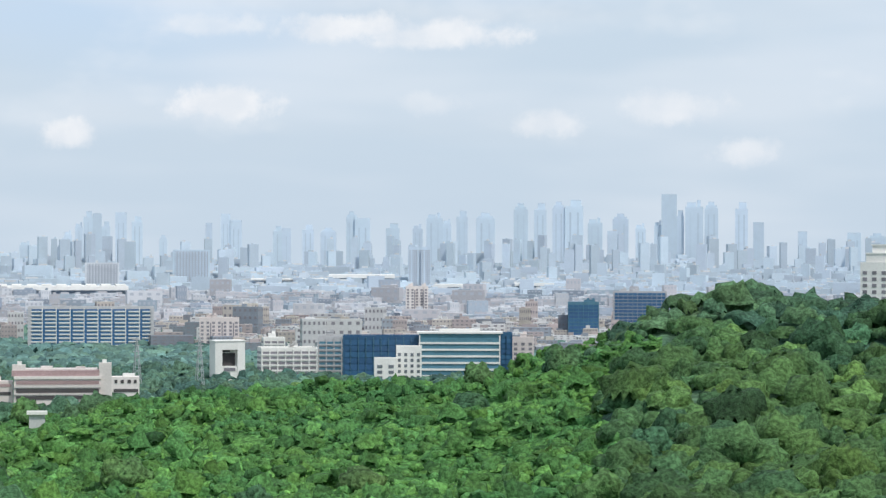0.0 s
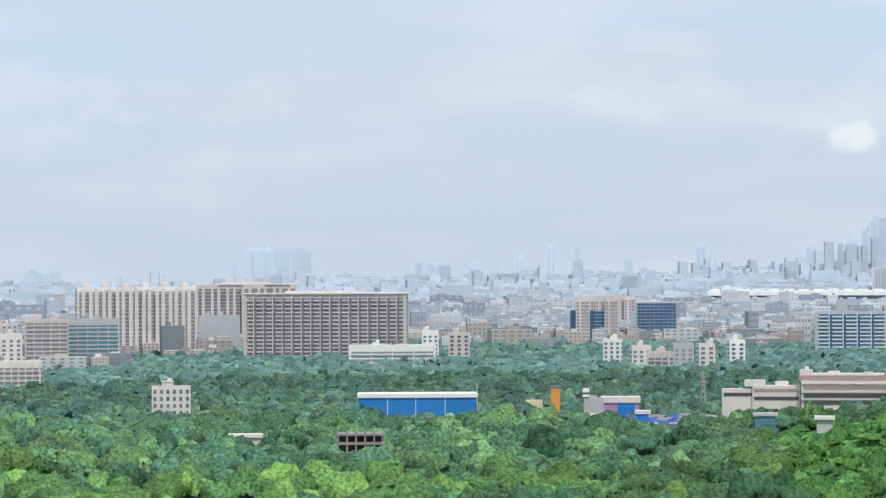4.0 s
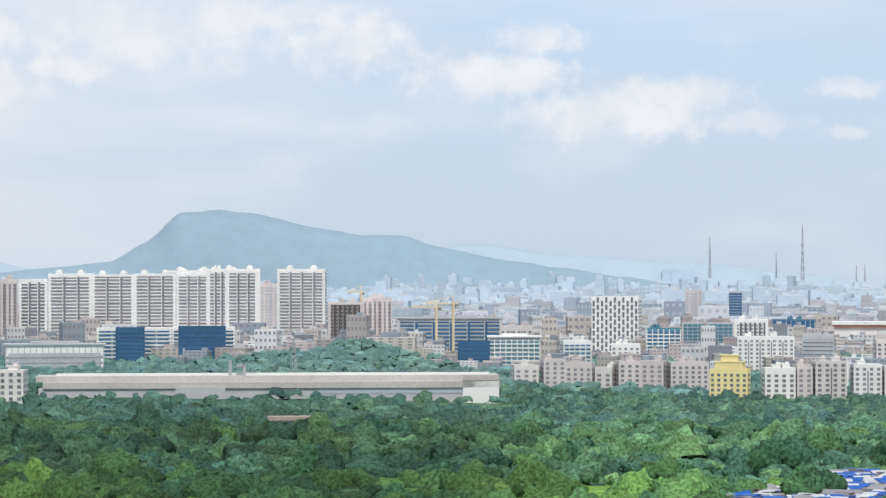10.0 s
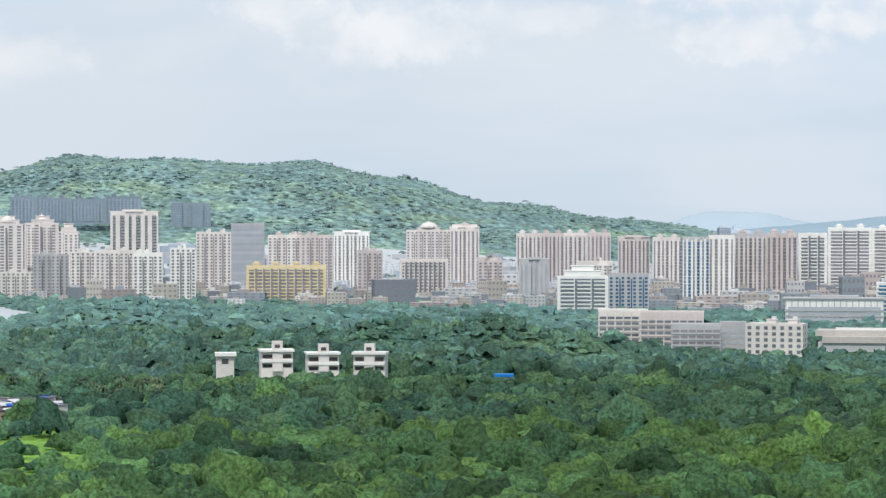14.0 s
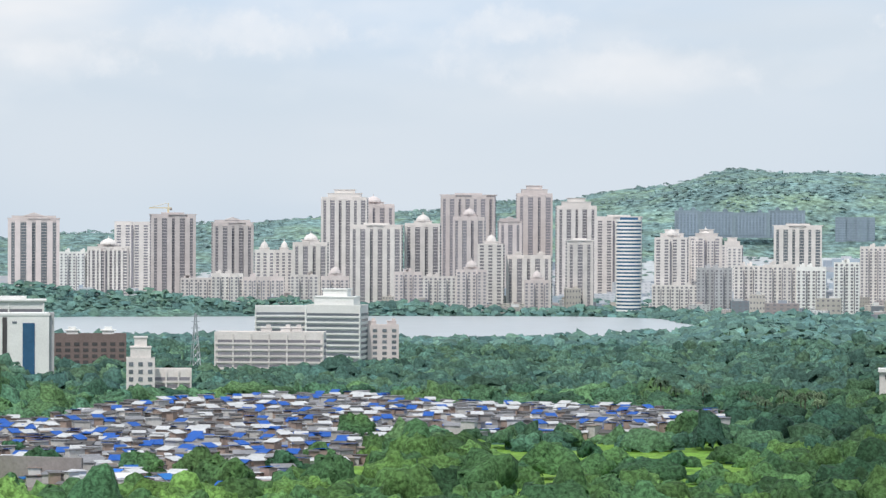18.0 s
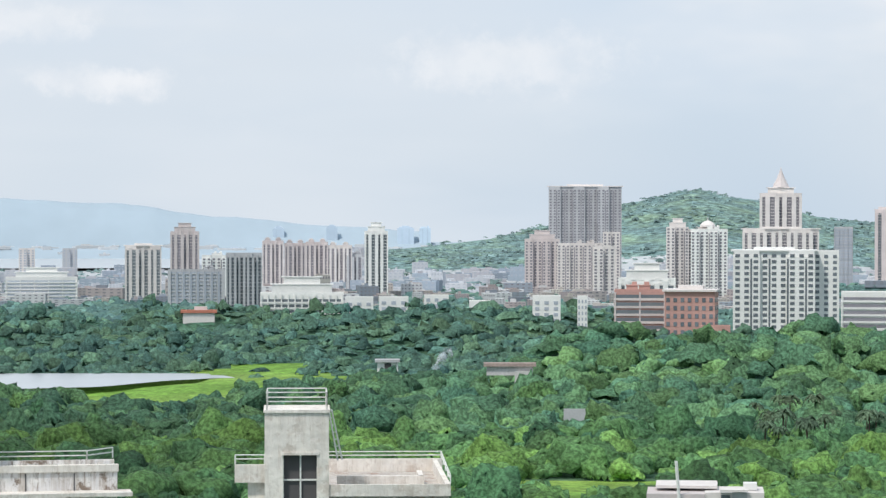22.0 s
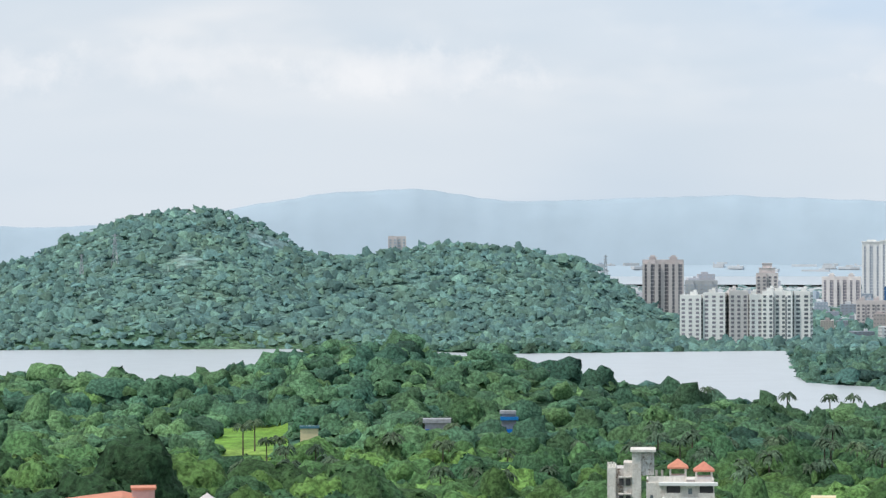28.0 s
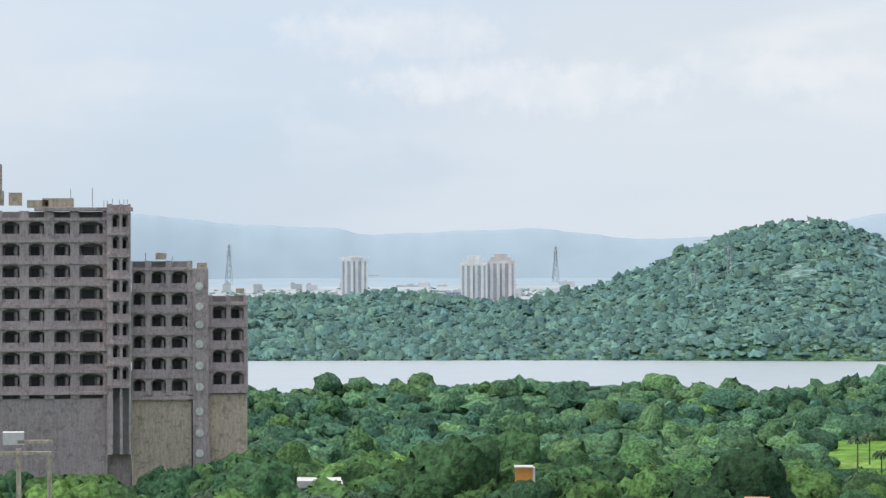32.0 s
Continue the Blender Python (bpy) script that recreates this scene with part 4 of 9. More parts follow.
def building(label, az, d, w, top, wall, win, style="columns", deep=16.0, turn=0.0, floor=3.1, bays=0, crown="tank", name="apartment_building", category="building", group="", trim=None, foot=None, share=0.46, ledge=0.7):
    """A block of storeys. w: its width as seen; top: height of its roof over the lowest land. Styles: columns (single windows in upright rows), ribs (deep upright strips
    between piers), bands (long window rows and balcony slabs), glass (curtain wall with spandrels), slots (staggered upright slits)."""
    z0 = (ground_at(az, d) - 2.0) if foot is None else foot
    h = top - z0
    t = abs(radians(turn))
    fw = max((w - deep * math.sin(t)) / math.cos(t), 4)
    root = base_of(name, label, category, az, d + deep / 2, turn, z0, group)
    trim = trim or wall
    put("wall", boxes("wall", [(0, 0, 0, fw, deep, h), (0, -deep / 2 + 0.2, h, fw, 0.4, 1.0), (-fw / 2 + 0.2, 0, h, 0.4, deep - 0.8, 1.0), (fw / 2 - 0.2, 0, h, 0.4, deep - 0.8, 1.0), (0, deep / 2 - 0.2, h, fw, 0.4, 1.0)]), wall, root)
    n = max(int(h / floor), 1)
    b = bays or max(int(fw / 4.2), 2)
    sb = max(int(deep / 4.5), 2)
    side = (1 if turn < 0 else -1) * fw / 2           # the side that is turned to the viewpoint
    front, pitch, sp = -deep / 2, fw / b, deep / sb
    # tall fronts step in and out by groups of bays
    step = [0.0] * (b + 1)
    if style in ("columns", "ribs") and h > 32 and d >= 1700 and b >= 4:
        g = 2 if b < 9 else 3
        step = [2.4 if (i // g) % 2 == 0 else 0.0 for i in range(b + 1)]
        runs = []
        for i in range(b):
            if step[i]:
                if runs and runs[-1][1] == i:
                    runs[-1][1] = i + 1
                else:
                    runs.append([i, i + 1])
        for i0, i1 in runs:
            put("bay", boxes("bay", [(-fw / 2 + pitch * (i0 + i1) / 2, front - 1.2, 0, pitch * (i1 - i0) - 0.3, 2.4, h - floor * 0.6), (-fw / 2 + pitch * (i0 + i1) / 2, front - 0.7, h - floor * 0.6, pitch * (i1 - i0) - 1.2, 1.4, floor)]), wall, root)
    if style in ("columns", "ribs", "slots"):
        ww, wh = pitch * share, floor * (0.55 if style == "columns" else 0.86)
        if style == "ribs":
            col = [(0, -0.05, floor * 0.5, 1.0, 0.3, h - floor * 1.4)]
            wide = [ww * (1.25 if i % 2 else 0.75) for i in range(b)]
        else:
            col = [(0, -0.06, k * floor + floor * 0.35, ww, 0.24, wh) for k in range(n)]
        cols = []
        for i in range(b):
            x = -fw / 2 + pitch * (i + 0.5)
            if style == "slots":
                up = floor * (1.35 if i % 2 else 0.35)
                one = [(0, -0.06, k * floor * 2 + up, ww, 0.24, floor * 1.5) for k in range(n // 2)]
            else:
                one = col
            if style == "ribs":
                one = [(0, q[1], q[2], wide[i], *q[4:]) for q in one]
            cols += [(x + q[0], front + q[1] - step[i], *q[2:]) for q in one]
        if style == "columns" and d >= 1700 and h > 22 and b >= 4:
            # dark strips paint the shade of narrow light shafts between pairs of flats
            cols += [(-fw / 2 + pitch * i, front - 0.06 - max(step[i], step[i - 1]), floor, pitch * 0.2, 0.24, h - floor * 2) for i in range(2, b, 2)]
        if t > 0.04:
            cols += [(side, -deep / 2 + sp * (i + 0.5), k * floor + floor * 0.35, 0.24, sp * 0.5, floor * 0.55) for i in range(sb) for k in range(n)]
        if d < 1700 or (style == "ribs" and d < 2400):
            # each window by itself
            shared = {}
            for q in cols:
                key = q[3:]
                if key not in shared:
                    shared[key] = boxes("window", [(0, 0, 0, *key)])
                put("window" if style != "ribs" else "window_strip", shared[key], win, root, at=q[:3])
        else:
            tagged(put("window_grid", boxes("window_grid", cols), win, root), kind="stuff")
        if style == "ribs":
            tagged(put("spandrel_grid", boxes("spandrel_grid", [(-fw / 2 + pitch * (i + 0.5), front - 0.2 - step[i], k * floor + floor * 0.95, wide[i] * 0.98, 0.14, floor * 0.14) for i in range(b) for k in range(1, n)]), trim, root), kind="stuff")
            piers = []
            for i in range(b + 1):
                x0 = -fw / 2 + pitch * (i - 0.5) + (wide[i - 1] / 2 if i else pitch / 2)
                x1 = -fw / 2 + pitch * (i + 0.5) - (wide[i] / 2 if i < b else pitch / 2)
                out = max(step[i], step[i - 1]) if 0 < i < b else step[min(i, b - 1)]
                piers.append(((x0 + x1) / 2, front - 0.6 - out, 0, x1 - x0, 1.2, h - floor * (0.2 if i % 2 else 0.6)))
            tagged(put("pier_grid", boxes("pier_grid", piers), trim, root), kind="stuff")
    elif style in ("bands", "glass"):
        gap = 0.46 if style == "bands" else 0.8
        # dark rows: windows, and on balcony fronts the recess shade painted in
        row = boxes("ribbon_window", [(0, front - 0.05, floor * 0.3, fw * 0.94, 0.3, floor * gap), (side, 0, floor * 0.3, 0.3, deep * 0.86, floor * gap)])
        slab = boxes("balcony_slab", [(0, front - ledge / 2, 0, fw * 0.985, ledge, floor * 0.3), (side + math.copysign(0.12, side), 0, 0, 0.25, deep * 0.95, floor * 0.2)])
        for k in range(n):
            r = put("ribbon_window", row, win, root, at=(0, 0, k * floor))
            if style == "bands" and d < 1700:
                put("balcony_slab", slab, trim, r)
        if style == "bands" and d >= 1700:
            rows = [(0, front - ledge / 2, k * floor, fw * 0.985, ledge, floor * 0.3) for k in range(n)]
            rows += [(side + math.copysign(0.12, side), 0, k * floor, 0.25, deep * 0.95, floor * 0.2) for k in range(n)]
            tagged(put("balcony_grid", boxes("balcony_grid", rows), trim, root), kind="stuff")
        div = boxes("pier", [(0, front - ledge / 2 - 0.1, 0, 0.7 if style == "bands" else 0.25, ledge + 0.15, h)])
        if style == "bands" and b >= 3 and d >= 2200 and h > 30:
            # shafts as strips of painted shade, and plain end walls, between the balcony stacks
            shafts = [((-fw / 2 + 0.4) + (fw - 0.8) / b * i + 1.3, front - ledge - 0.05, floor, 1.9, 0.3, h - floor * 1.6) for i in range(1, b)]
            tagged(put("shaft_grid", boxes("shaft_grid", shafts), win, root), kind="stuff")
            tagged(put("end_wall_grid", boxes("end_wall_grid", [(q * (fw / 2 - 1.3), front - ledge / 2 - 0.3, 0, 2.6, ledge + 0.6, h) for q in (-1, 1)]), wall, root), kind="stuff")
        for i in range(b + 1):
            put("pier", div, trim, root, at=((-fw / 2 + 0.4) + (fw - 0.8) / b * i, 0, 0))
    rng = random.Random(round(az * 100))
    if crown == "tank":
        for i in range(1 + int(fw > 18) + int(fw > 50)):
            x = fw * (rng.uniform(-0.32, 0.32))
            put("stair_head", boxes("stair_head", [(x, 0, h, min(5, fw * 0.3), 6, 2.8), (x, 0, h + 2.8, min(5.6, fw * 0.34), 6.6, 0.3), (x + 1.0, -0.5, h + 3.1, 2.2, 2.2, 1.4)]), wall, root)
    elif crown == "brim":
        put("roof_slab", boxes("roof_slab", [(0, 0, h + 1.0, fw * 1.03 + 1.2, deep + 2.4, 0.9), (0, 0, h + 1.9, fw * 0.5, deep * 0.5, 1.6)]), trim, root)
    elif crown == "pediment":
        put("roof_slab", boxes("roof_slab", [(0, 0, h + 0.8, fw + 1.6, deep + 1.6, 1.0), (0, 0, h + 1.8, fw * 0.86, deep * 0.8, 2.4)]), trim, root)
        put("pediment", gable("pediment", 0, 0, h + 4.2, deep * 0.84, fw * 0.4, fw * 0.05 + 0.8), trim, root).rotation_euler = (0, 0, math.pi / 2)
    elif crown == "step":
        put("upper_storey", boxes("upper_storey", [(0, 0, h, fw * 0.72, deep * 0.8, 5), (0, 0, h + 5, fw * 0.76, deep * 0.84, 0.6), (0, 0, h + 5.6, fw * 0.44, deep * 0.5, 3.5), (0, 0, h + 9.1, fw * 0.5, deep * 0.56, 0.6)]), wall, root)
    elif crown == "lobes":
        for i in range(max(int(fw / 16), 2)):
            x = -fw / 2 + fw / max(int(fw / 16), 2) * (i + 0.5)
            put("stair_head", boxes("stair_head", [(x, 0, h, 6, 8, 2.6), (x, 0, h + 2.6, 8, 9, 0.5), (x, 0, h + 3.1, 4, 5, 1.5)]), trim, root)
    elif crown == "dome":
        put("drum", boxes("drum", [(0, 0, h, fw * 0.5, deep * 0.5, 3), (0, 0, h + 3, fw * 0.56, deep * 0.56, 0.5)]), wall, root)
        put("dome", lathe("dome", [(fw * 0.2, 0), (fw * 0.19, 2), (fw * 0.13, 4.4), (fw * 0.05, 5.8), (0.4, 6.4), (0.2, 9)]), trim, root, at=(0, 0, h + 3.5))
    elif crown == "spire":
        put("upper_storey", boxes("upper_storey", [(0, 0, h, fw * 0.62, deep * 0.62, 6), (0, 0, h + 6, fw * 0.7, deep * 0.7, 0.8)]), wall, root)
        put("spire", lathe("spire", [(fw * 0.2, 0), (fw * 0.17, 3), (fw * 0.1, 9), (0.5, 18), (0.2, 20)], 8), PINKISH, root, at=(0, 0, h + 6.8))
    if d < 2000:
        FOOTPRINTS.append((az, d + deep / 2, w, deep))
    return root



# offices behind the green spur
building('low beige block of flats among trees', 10.45, 1900, 13.0, 35.5, CREAM, DARKWIN, 'columns', deep=11, turn=12, crown='tank', group='houses in the woods')
building('pale house among trees', 11.35, 1880, 17.0, 31.0, PINKISH, DARKWIN, 'bands', deep=11, turn=-14, crown='tank', group='houses in the woods')
building('pale house among trees', 11.75, 1960, 15.0, 32.5, CREAM, DARKWIN, 'columns', deep=10, turn=10, crown='tank', group='houses in the woods')
building('white house among trees', 12.3, 2050, 14.0, 34.0, WHITE, DARKWIN, 'columns', deep=10, turn=-8, crown='tank', group='houses in the woods')
building('grey house among trees', 10.9, 1990, 15.0, 33.0, GREYWALL, PALEWIN, 'columns', deep=10, turn=6, crown='tank', group='houses in the woods')
building('white house among trees', 9.85, 2060, 14.0, 33.0, WHITE, DARKWIN, 'columns', deep=10, turn=16, crown='tank', group='houses in the woods')
building('white office block with long grey window bands', 3.12, 1690, 35.7, 37.2, WHITE, PALEWIN, 'bands', deep=18, turn=8, name='office_building')
building('pale stepped office wing', 3.40, 1790, 14.8, 39.8, WHITE, PALEWIN, 'bands', deep=14, turn=5, name='office_building')
building('narrow grey office tower with glass bands', 2.26, 1700, 14.5, 43.9, GREYWALL, TEALGLASS, 'bands', deep=14, name='office_building')
building('dark blue glass office block', 1.24, 1660, 44.7, 45.2, BLUEGLASS, BLUEGLASS, 'glass', deep=20, crown='none', trim=TEALGLASS, name='office_building', floor=3.6)
building('curved teal glass office with white floor bands', -0.34, 1640, 46.8, 47.0, TEALGLASS, TEALGLASS, 'bands', deep=20, trim=WHITE, crown='brim', name='office_building', floor=3.8, bays=1)
building('dark blue glass office end tower', -1.28, 1660, 6.9, 47.1, BLUEGLASS, BLUEGLASS, 'glass', deep=14, crown='none', name='office_building')
building('low white office building among trees', 1.15, 1560, 12.4, 36.2, WHITE, DARKWIN, 'columns', deep=10, crown='none', name='office_building')
building('white four-storey office building with dark windows', 0.68, 1570, 14.0, 42.3, WHITE, DARKWIN, 'columns', deep=12, crown='none', name='office_building', bays=4)
building('small pinkish apartment block', -1.61, 1800, 13.9, 39.8, PINKISH, PALEWIN, 'columns', deep=12)
building('teal glass office slab in the distance', -2.82, 2500, 27.2, 47.7, TEALGLASS, BLUEGLASS, 'glass', deep=18, name='office_building')
building('grey and blue glass office slab', -3.95, 2600, 48.7, 55.5, GREYWALL, BLUEGLASS, 'glass', deep=18, name='office_building')
building('tall white apartment tower behind the spur', -8.75, 1400, 21.1, 90.2, WHITE, PALEWIN, 'columns', deep=14, turn=-12, crown='step')
building('pinkish five-storey apartment block', 4.48, 2300, 31.9, 38.7, PINKISH, PALEWIN, 'columns', deep=14)
building('long blue and white office range', 7.03, 2350, 102.3, 46.5, GREYWALL, BLUEGLASS, 'bands', deep=16, trim=WHITE, name='office_building', bays=9)
building('pale hazy block among far roofs', 6.81, 4000, 47.5, 70.8, CITYFAR_S, FARWIN, 'bands', deep=20, crown='none')
building('wide beige office block', 12.44, 3000, 64.4, 48.9, BEIGE, PALEWIN, 'columns', deep=20, crown='none')
building('dark grey glass office', 11.42, 2700, 38.6, 48.2, GREYWALL, BLUEGLASS, 'glass', deep=18, crown='none', name='office_building')
building('dark teal glass office', 12.71, 2600, 40.0, 42.5, TEALGLASS, BLUEGLASS, 'glass', deep=18, crown='none', name='office_building')
building('dark hazy slab block far off', 5.04, 4200, 54.1, 88.6, SKYLINE, FARWIN, 'bands', deep=24, crown='none')
building('hazy brown tower pair far off', 0.47, 4100, 32.2, 93.5, SKYLINE, FARWIN, 'columns', deep=24, crown='none')
building('pair of pale apartment towers', 0.52, 3000, 23.6, 53.8, CREAM, PALEWIN, 'columns', deep=16)

# slab blocks on the wooded rise
building('long beige apartment slab with upright ribs', 21.85, 2350, 98.6, 68.9, CREAM, PALEWIN, 'ribs', deep=16, bays=18, turn=6, crown='lobes', share=0.45)
building('brown apartment slab seen behind the others', 19.64, 2600, 91.1, 67.2, BEIGE, PALEWIN, 'ribs', deep=16, bays=13, crown='brim', share=0.6)
building('wide brown apartment slab with balcony rows', 18.05, 2250, 129.7, 63.9, BEIGE, PALEWIN, 'bands', deep=18, bays=17, turn=-5, crown='brim', trim=PINKISH, ledge=1.2)
building('beige apartment block with plain end wall', 23.61, 2080, 31.2, 49.6, BEIGE, PALEWIN, 'bands', deep=14, bays=5)
building('grey-green netted tower under construction', 22.70, 2100, 38.2, 49.2, GREYWALL, TEALGLASS, 'bands', deep=14, bays=5)
building('long white low block with ribbon windows', 16.72, 2050, 62.6, 30.3, WHITE, PALEWIN, 'bands', deep=12, bays=4, crown='tank', name='institute_building')
building('white four-storey house among trees', 15.96, 2150, 12.7, 37.7, WHITE, DARKWIN, 'columns', deep=12, name='house')
building('pinkish house with dark square windows', 15.38, 2100, 15.7, 37.4, PINKISH, DARKWIN, 'columns', deep=12, name='house')
building('low cream apartment block with balcony rows', 24.21, 1830, 33.6, 29.1, CREAM, PALEWIN, 'bands', deep=12, turn=-8)
building('grey apartment block between the slabs', 20.18, 2450, 34.9, 43.1, GREYWALL, FARWIN, 'columns', deep=14)
building('small cream house among the trees', 21.15, 1260, 17.0, 39.2, CREAM, DARKWIN, 'columns', deep=8, name='house', bays=6, crown='tank')
building('wide beige block with flat roof', 12.61, 2600, 39.3, 54.4, BEIGE, PALEWIN, 'columns', deep=20, crown='none')

# apartment rows beyond the woods
building('white apartment block with rows of small windows', 29.34, 1790, 21.2, 27.5, WHITE, PALEWIN, 'columns', deep=13, turn=10, group='apartment row')
building('pinkish apartment block with rows of small windows', 28.85, 1790, 11.8, 28.3, PINKISH, PALEWIN, 'columns', deep=13, turn=10, group='apartment row')
building('cream apartment block with rows of small windows', 28.33, 1790, 21.6, 31.6, CREAM, PALEWIN, 'columns', deep=13, turn=10, group='apartment row')
building('white apartment block with rows of small windows', 27.61, 1790, 19.6, 29.9, WHITE, PALEWIN, 'columns', deep=13, turn=10, group='apartment row')
building('cream apartment block with rows of small windows', 26.98, 1790, 21.0, 28.9, CREAM, PALEWIN, 'columns', deep=13, turn=10, group='apartment row')
building('pinkish apartment block with rows of small windows', 26.35, 1790, 20.4, 25.8, PINKISH, PALEWIN, 'columns', deep=13, turn=-12, group='apartment row')
building('white apartment block with rows of small windows', 26.52, 2000, 25.9, 27.4, WHITE, PALEWIN, 'columns', deep=13, turn=10, group='apartment row')
building('pinkish apartment block with rows of small windows', 27.19, 2000, 19.6, 38.8, PINKISH, PALEWIN, 'columns', deep=13, turn=10, group='apartment row')
building('cream apartment block with rows of small windows', 26.55, 2000, 24.7, 36.1, CREAM, PALEWIN, 'columns', deep=13, turn=10, group='apartment row')
building('pinkish apartment block with rows of small windows', 25.84, 2000, 24.8, 38.2, PINKISH, PALEWIN, 'columns', deep=13, turn=-12, group='apartment row')
building('pinkish apartment block with rows of small windows', 24.90, 2000, 20.1, 41.0, PINKISH, PALEWIN, 'columns', deep=13, turn=-12, group='apartment row')
building('cream apartment block with rows of small windows', 24.34, 2000, 17.4, 41.5, CREAM, PALEWIN, 'columns', deep=13, turn=10, group='apartment row')
building('cream apartment block with stained walls', 34.41, 1880, 18.6, 25.5, CREAM, PALEWIN, 'columns', deep=13, turn=12, group='apartment row')
building('beige apartment block with stained walls', 33.84, 1880, 17.1, 29.2, BEIGE, PALEWIN, 'columns', deep=13, turn=12, group='apartment row')
building('beige apartment block with stained walls', 33.29, 1880, 19.4, 27.3, BEIGE, PALEWIN, 'columns', deep=13, turn=-10, group='apartment row')
building('cream apartment block with stained walls', 32.79, 1880, 13.4, 23.9, CREAM, PALEWIN, 'columns', deep=13, turn=-10, group='apartment row')
building('beige apartment block with stained walls', 32.34, 1880, 17.1, 28.0, BEIGE, PALEWIN, 'columns', deep=13, turn=12, group='apartment row')
building('pinkish apartment block with stained walls', 31.82, 1880, 17.1, 28.3, PINKISH, PALEWIN, 'columns', deep=13, turn=-10, group='apartment row')
building('beige apartment block with stained walls', 31.14, 1880, 27.5, 27.5, BEIGE, PALEWIN, 'columns', deep=13, turn=12, group='apartment row')
building('cream apartment block with stained walls', 29.37, 1880, 21.5, 23.8, CREAM, PALEWIN, 'columns', deep=13, turn=12, group='apartment row')
building('pinkish apartment block with stained walls', 28.88, 1880, 12.6, 26.0, PINKISH, PALEWIN, 'columns', deep=13, turn=12, group='apartment row')
building('white apartment block with stained walls', 28.33, 1880, 24.4, 28.2, WHITE, PALEWIN, 'columns', deep=13, turn=12, group='apartment row')
building('bright yellow apartment block at the wood edge', 30.30, 1780, 25.7, 27.1, YELLOW, DARKWIN, 'columns', deep=12, turn=-10, bays=6, crown='step')
building('white tower with staggered dark slit windows', 32.56, 2400, 42.3, 62.7, WHITE, DARKWIN, 'slots', deep=22, turn=-8, bays=11, crown='none', name='office_tower', share=0.5)
building('slim brown tower above the town', 31.02, 3200, 19.0, 57.7, BEIGE, FARWIN, 'columns', deep=18, crown='none')
building('slim blue glass tower above crowded roofs', 30.19, 3200, 15.2, 56.4, GREYWALL, BLUEGLASS, 'glass', deep=18, crown='none', name='office_tower')
building('teal glass office with white frame', 31.62, 2350, 28.4, 37.4, TEALGLASS, BLUEGLASS, 'bands', deep=16, trim=WHITE, name='office_building')
building('blue-grey office with columns of glass', 30.74, 2450, 44.1, 39.5, GREYWALL, TEALGLASS, 'glass', deep=16, name='office_building', trim=WHITE)
building('white office with dark ribbon windows', 29.88, 2500, 29.6, 41.2, WHITE, DARKWIN, 'bands', deep=16, name='office_building')
building('white apartment group behind the yellow block', 29.59, 2150, 42.5, 36.6, WHITE, PALEWIN, 'columns', deep=14)
building('dark teal office block', 29.04, 2600, 39.0, 38.8, TEALGLASS, BLUEGLASS, 'glass', deep=16, name='office_building', trim=WHITE)
building('plain grey office block', 28.56, 2200, 23.8, 36.9, GREYWALL, FARWIN, 'bands', deep=16, name='office_building')
building('pinkish apartment tower in the crowded town', 27.16, 2250, 22.1, 35.5, PINKISH, PALEWIN, 'columns', deep=14, group='town towers')
building('pinkish apartment tower in the crowded town', 26.55, 2250, 25.6, 31.9, PINKISH, PALEWIN, 'columns', deep=14, group='town towers')
building('cream apartment tower in the crowded town', 25.87, 2250, 28.1, 32.0, CREAM, PALEWIN, 'columns', deep=14, group='town towers')
building('cream apartment tower in the crowded town', 25.14, 2250, 25.4, 40.0, CREAM, PALEWIN, 'columns', deep=14, group='town towers')
building('pinkish apartment tower in the crowded town', 24.50, 2250, 25.3, 41.8, PINKISH, PALEWIN, 'columns', deep=14, group='town towers')

# blue offices and the building site
building('dark blue office with grey floor bands', 35.91, 2300, 85.3, 46.4, GREYWALL, BLUEGLASS, 'bands', deep=22, bays=6, crown='brim', name='office_building', trim=GREYWALL)
building('navy glass office cube', 35.42, 2100, 23.2, 34.4, BLUEGLASS, BLUEGLASS, 'glass', deep=14, crown='none', name='office_building')
building('grey and teal banded office', 34.61, 2120, 38.6, 36.6, GREYWALL, TEALGLASS, 'bands', deep=18, crown='brim', name='office_building', trim=WHITE)
building('brown stone office tower', 34.57, 2250, 25.8, 42.1, BEIGE, PALEWIN, 'columns', deep=14, name='office_building')
building('unfinished brown concrete block', 38.00, 2450, 30.3, 56.8, BEIGE, SHADE, 'bands', deep=16, trim=CONCRETE, name='construction_block')
building('unfinished block with white stripes', 37.36, 2480, 25.4, 60.6, PINKISH, PALEWIN, 'ribs', deep=16, name='construction_block')
building('white and blue office block', 33.38, 2200, 24.0, 31.9, WHITE, BLUEGLASS, 'bands', deep=14, name='office_building', turn=10)
building('small white apartment block among offices', 32.38, 2150, 22.1, 30.8, WHITE, PALEWIN, 'columns', deep=14)

# white apartment wall
building('tall white apartment tower with balcony rows', 41.06, 2750, 47.9, 82.9, WHITE, PALEWIN, 'bands', deep=18, bays=5, turn=-8, crown='lobes')
building('tall white apartment tower with plain end', 40.12, 2760, 39.7, 84.3, WHITE, PALEWIN, 'bands', deep=18, bays=4, crown='lobes')
building('tall white paired apartment tower', 38.87, 2780, 48.4, 84.0, WHITE, PALEWIN, 'bands', deep=18, bays=4, turn=-6, crown='lobes')
building('pinkish block between white towers', 39.53, 2900, 18.1, 68.6, PINKISH, FARWIN, 'columns', deep=16)
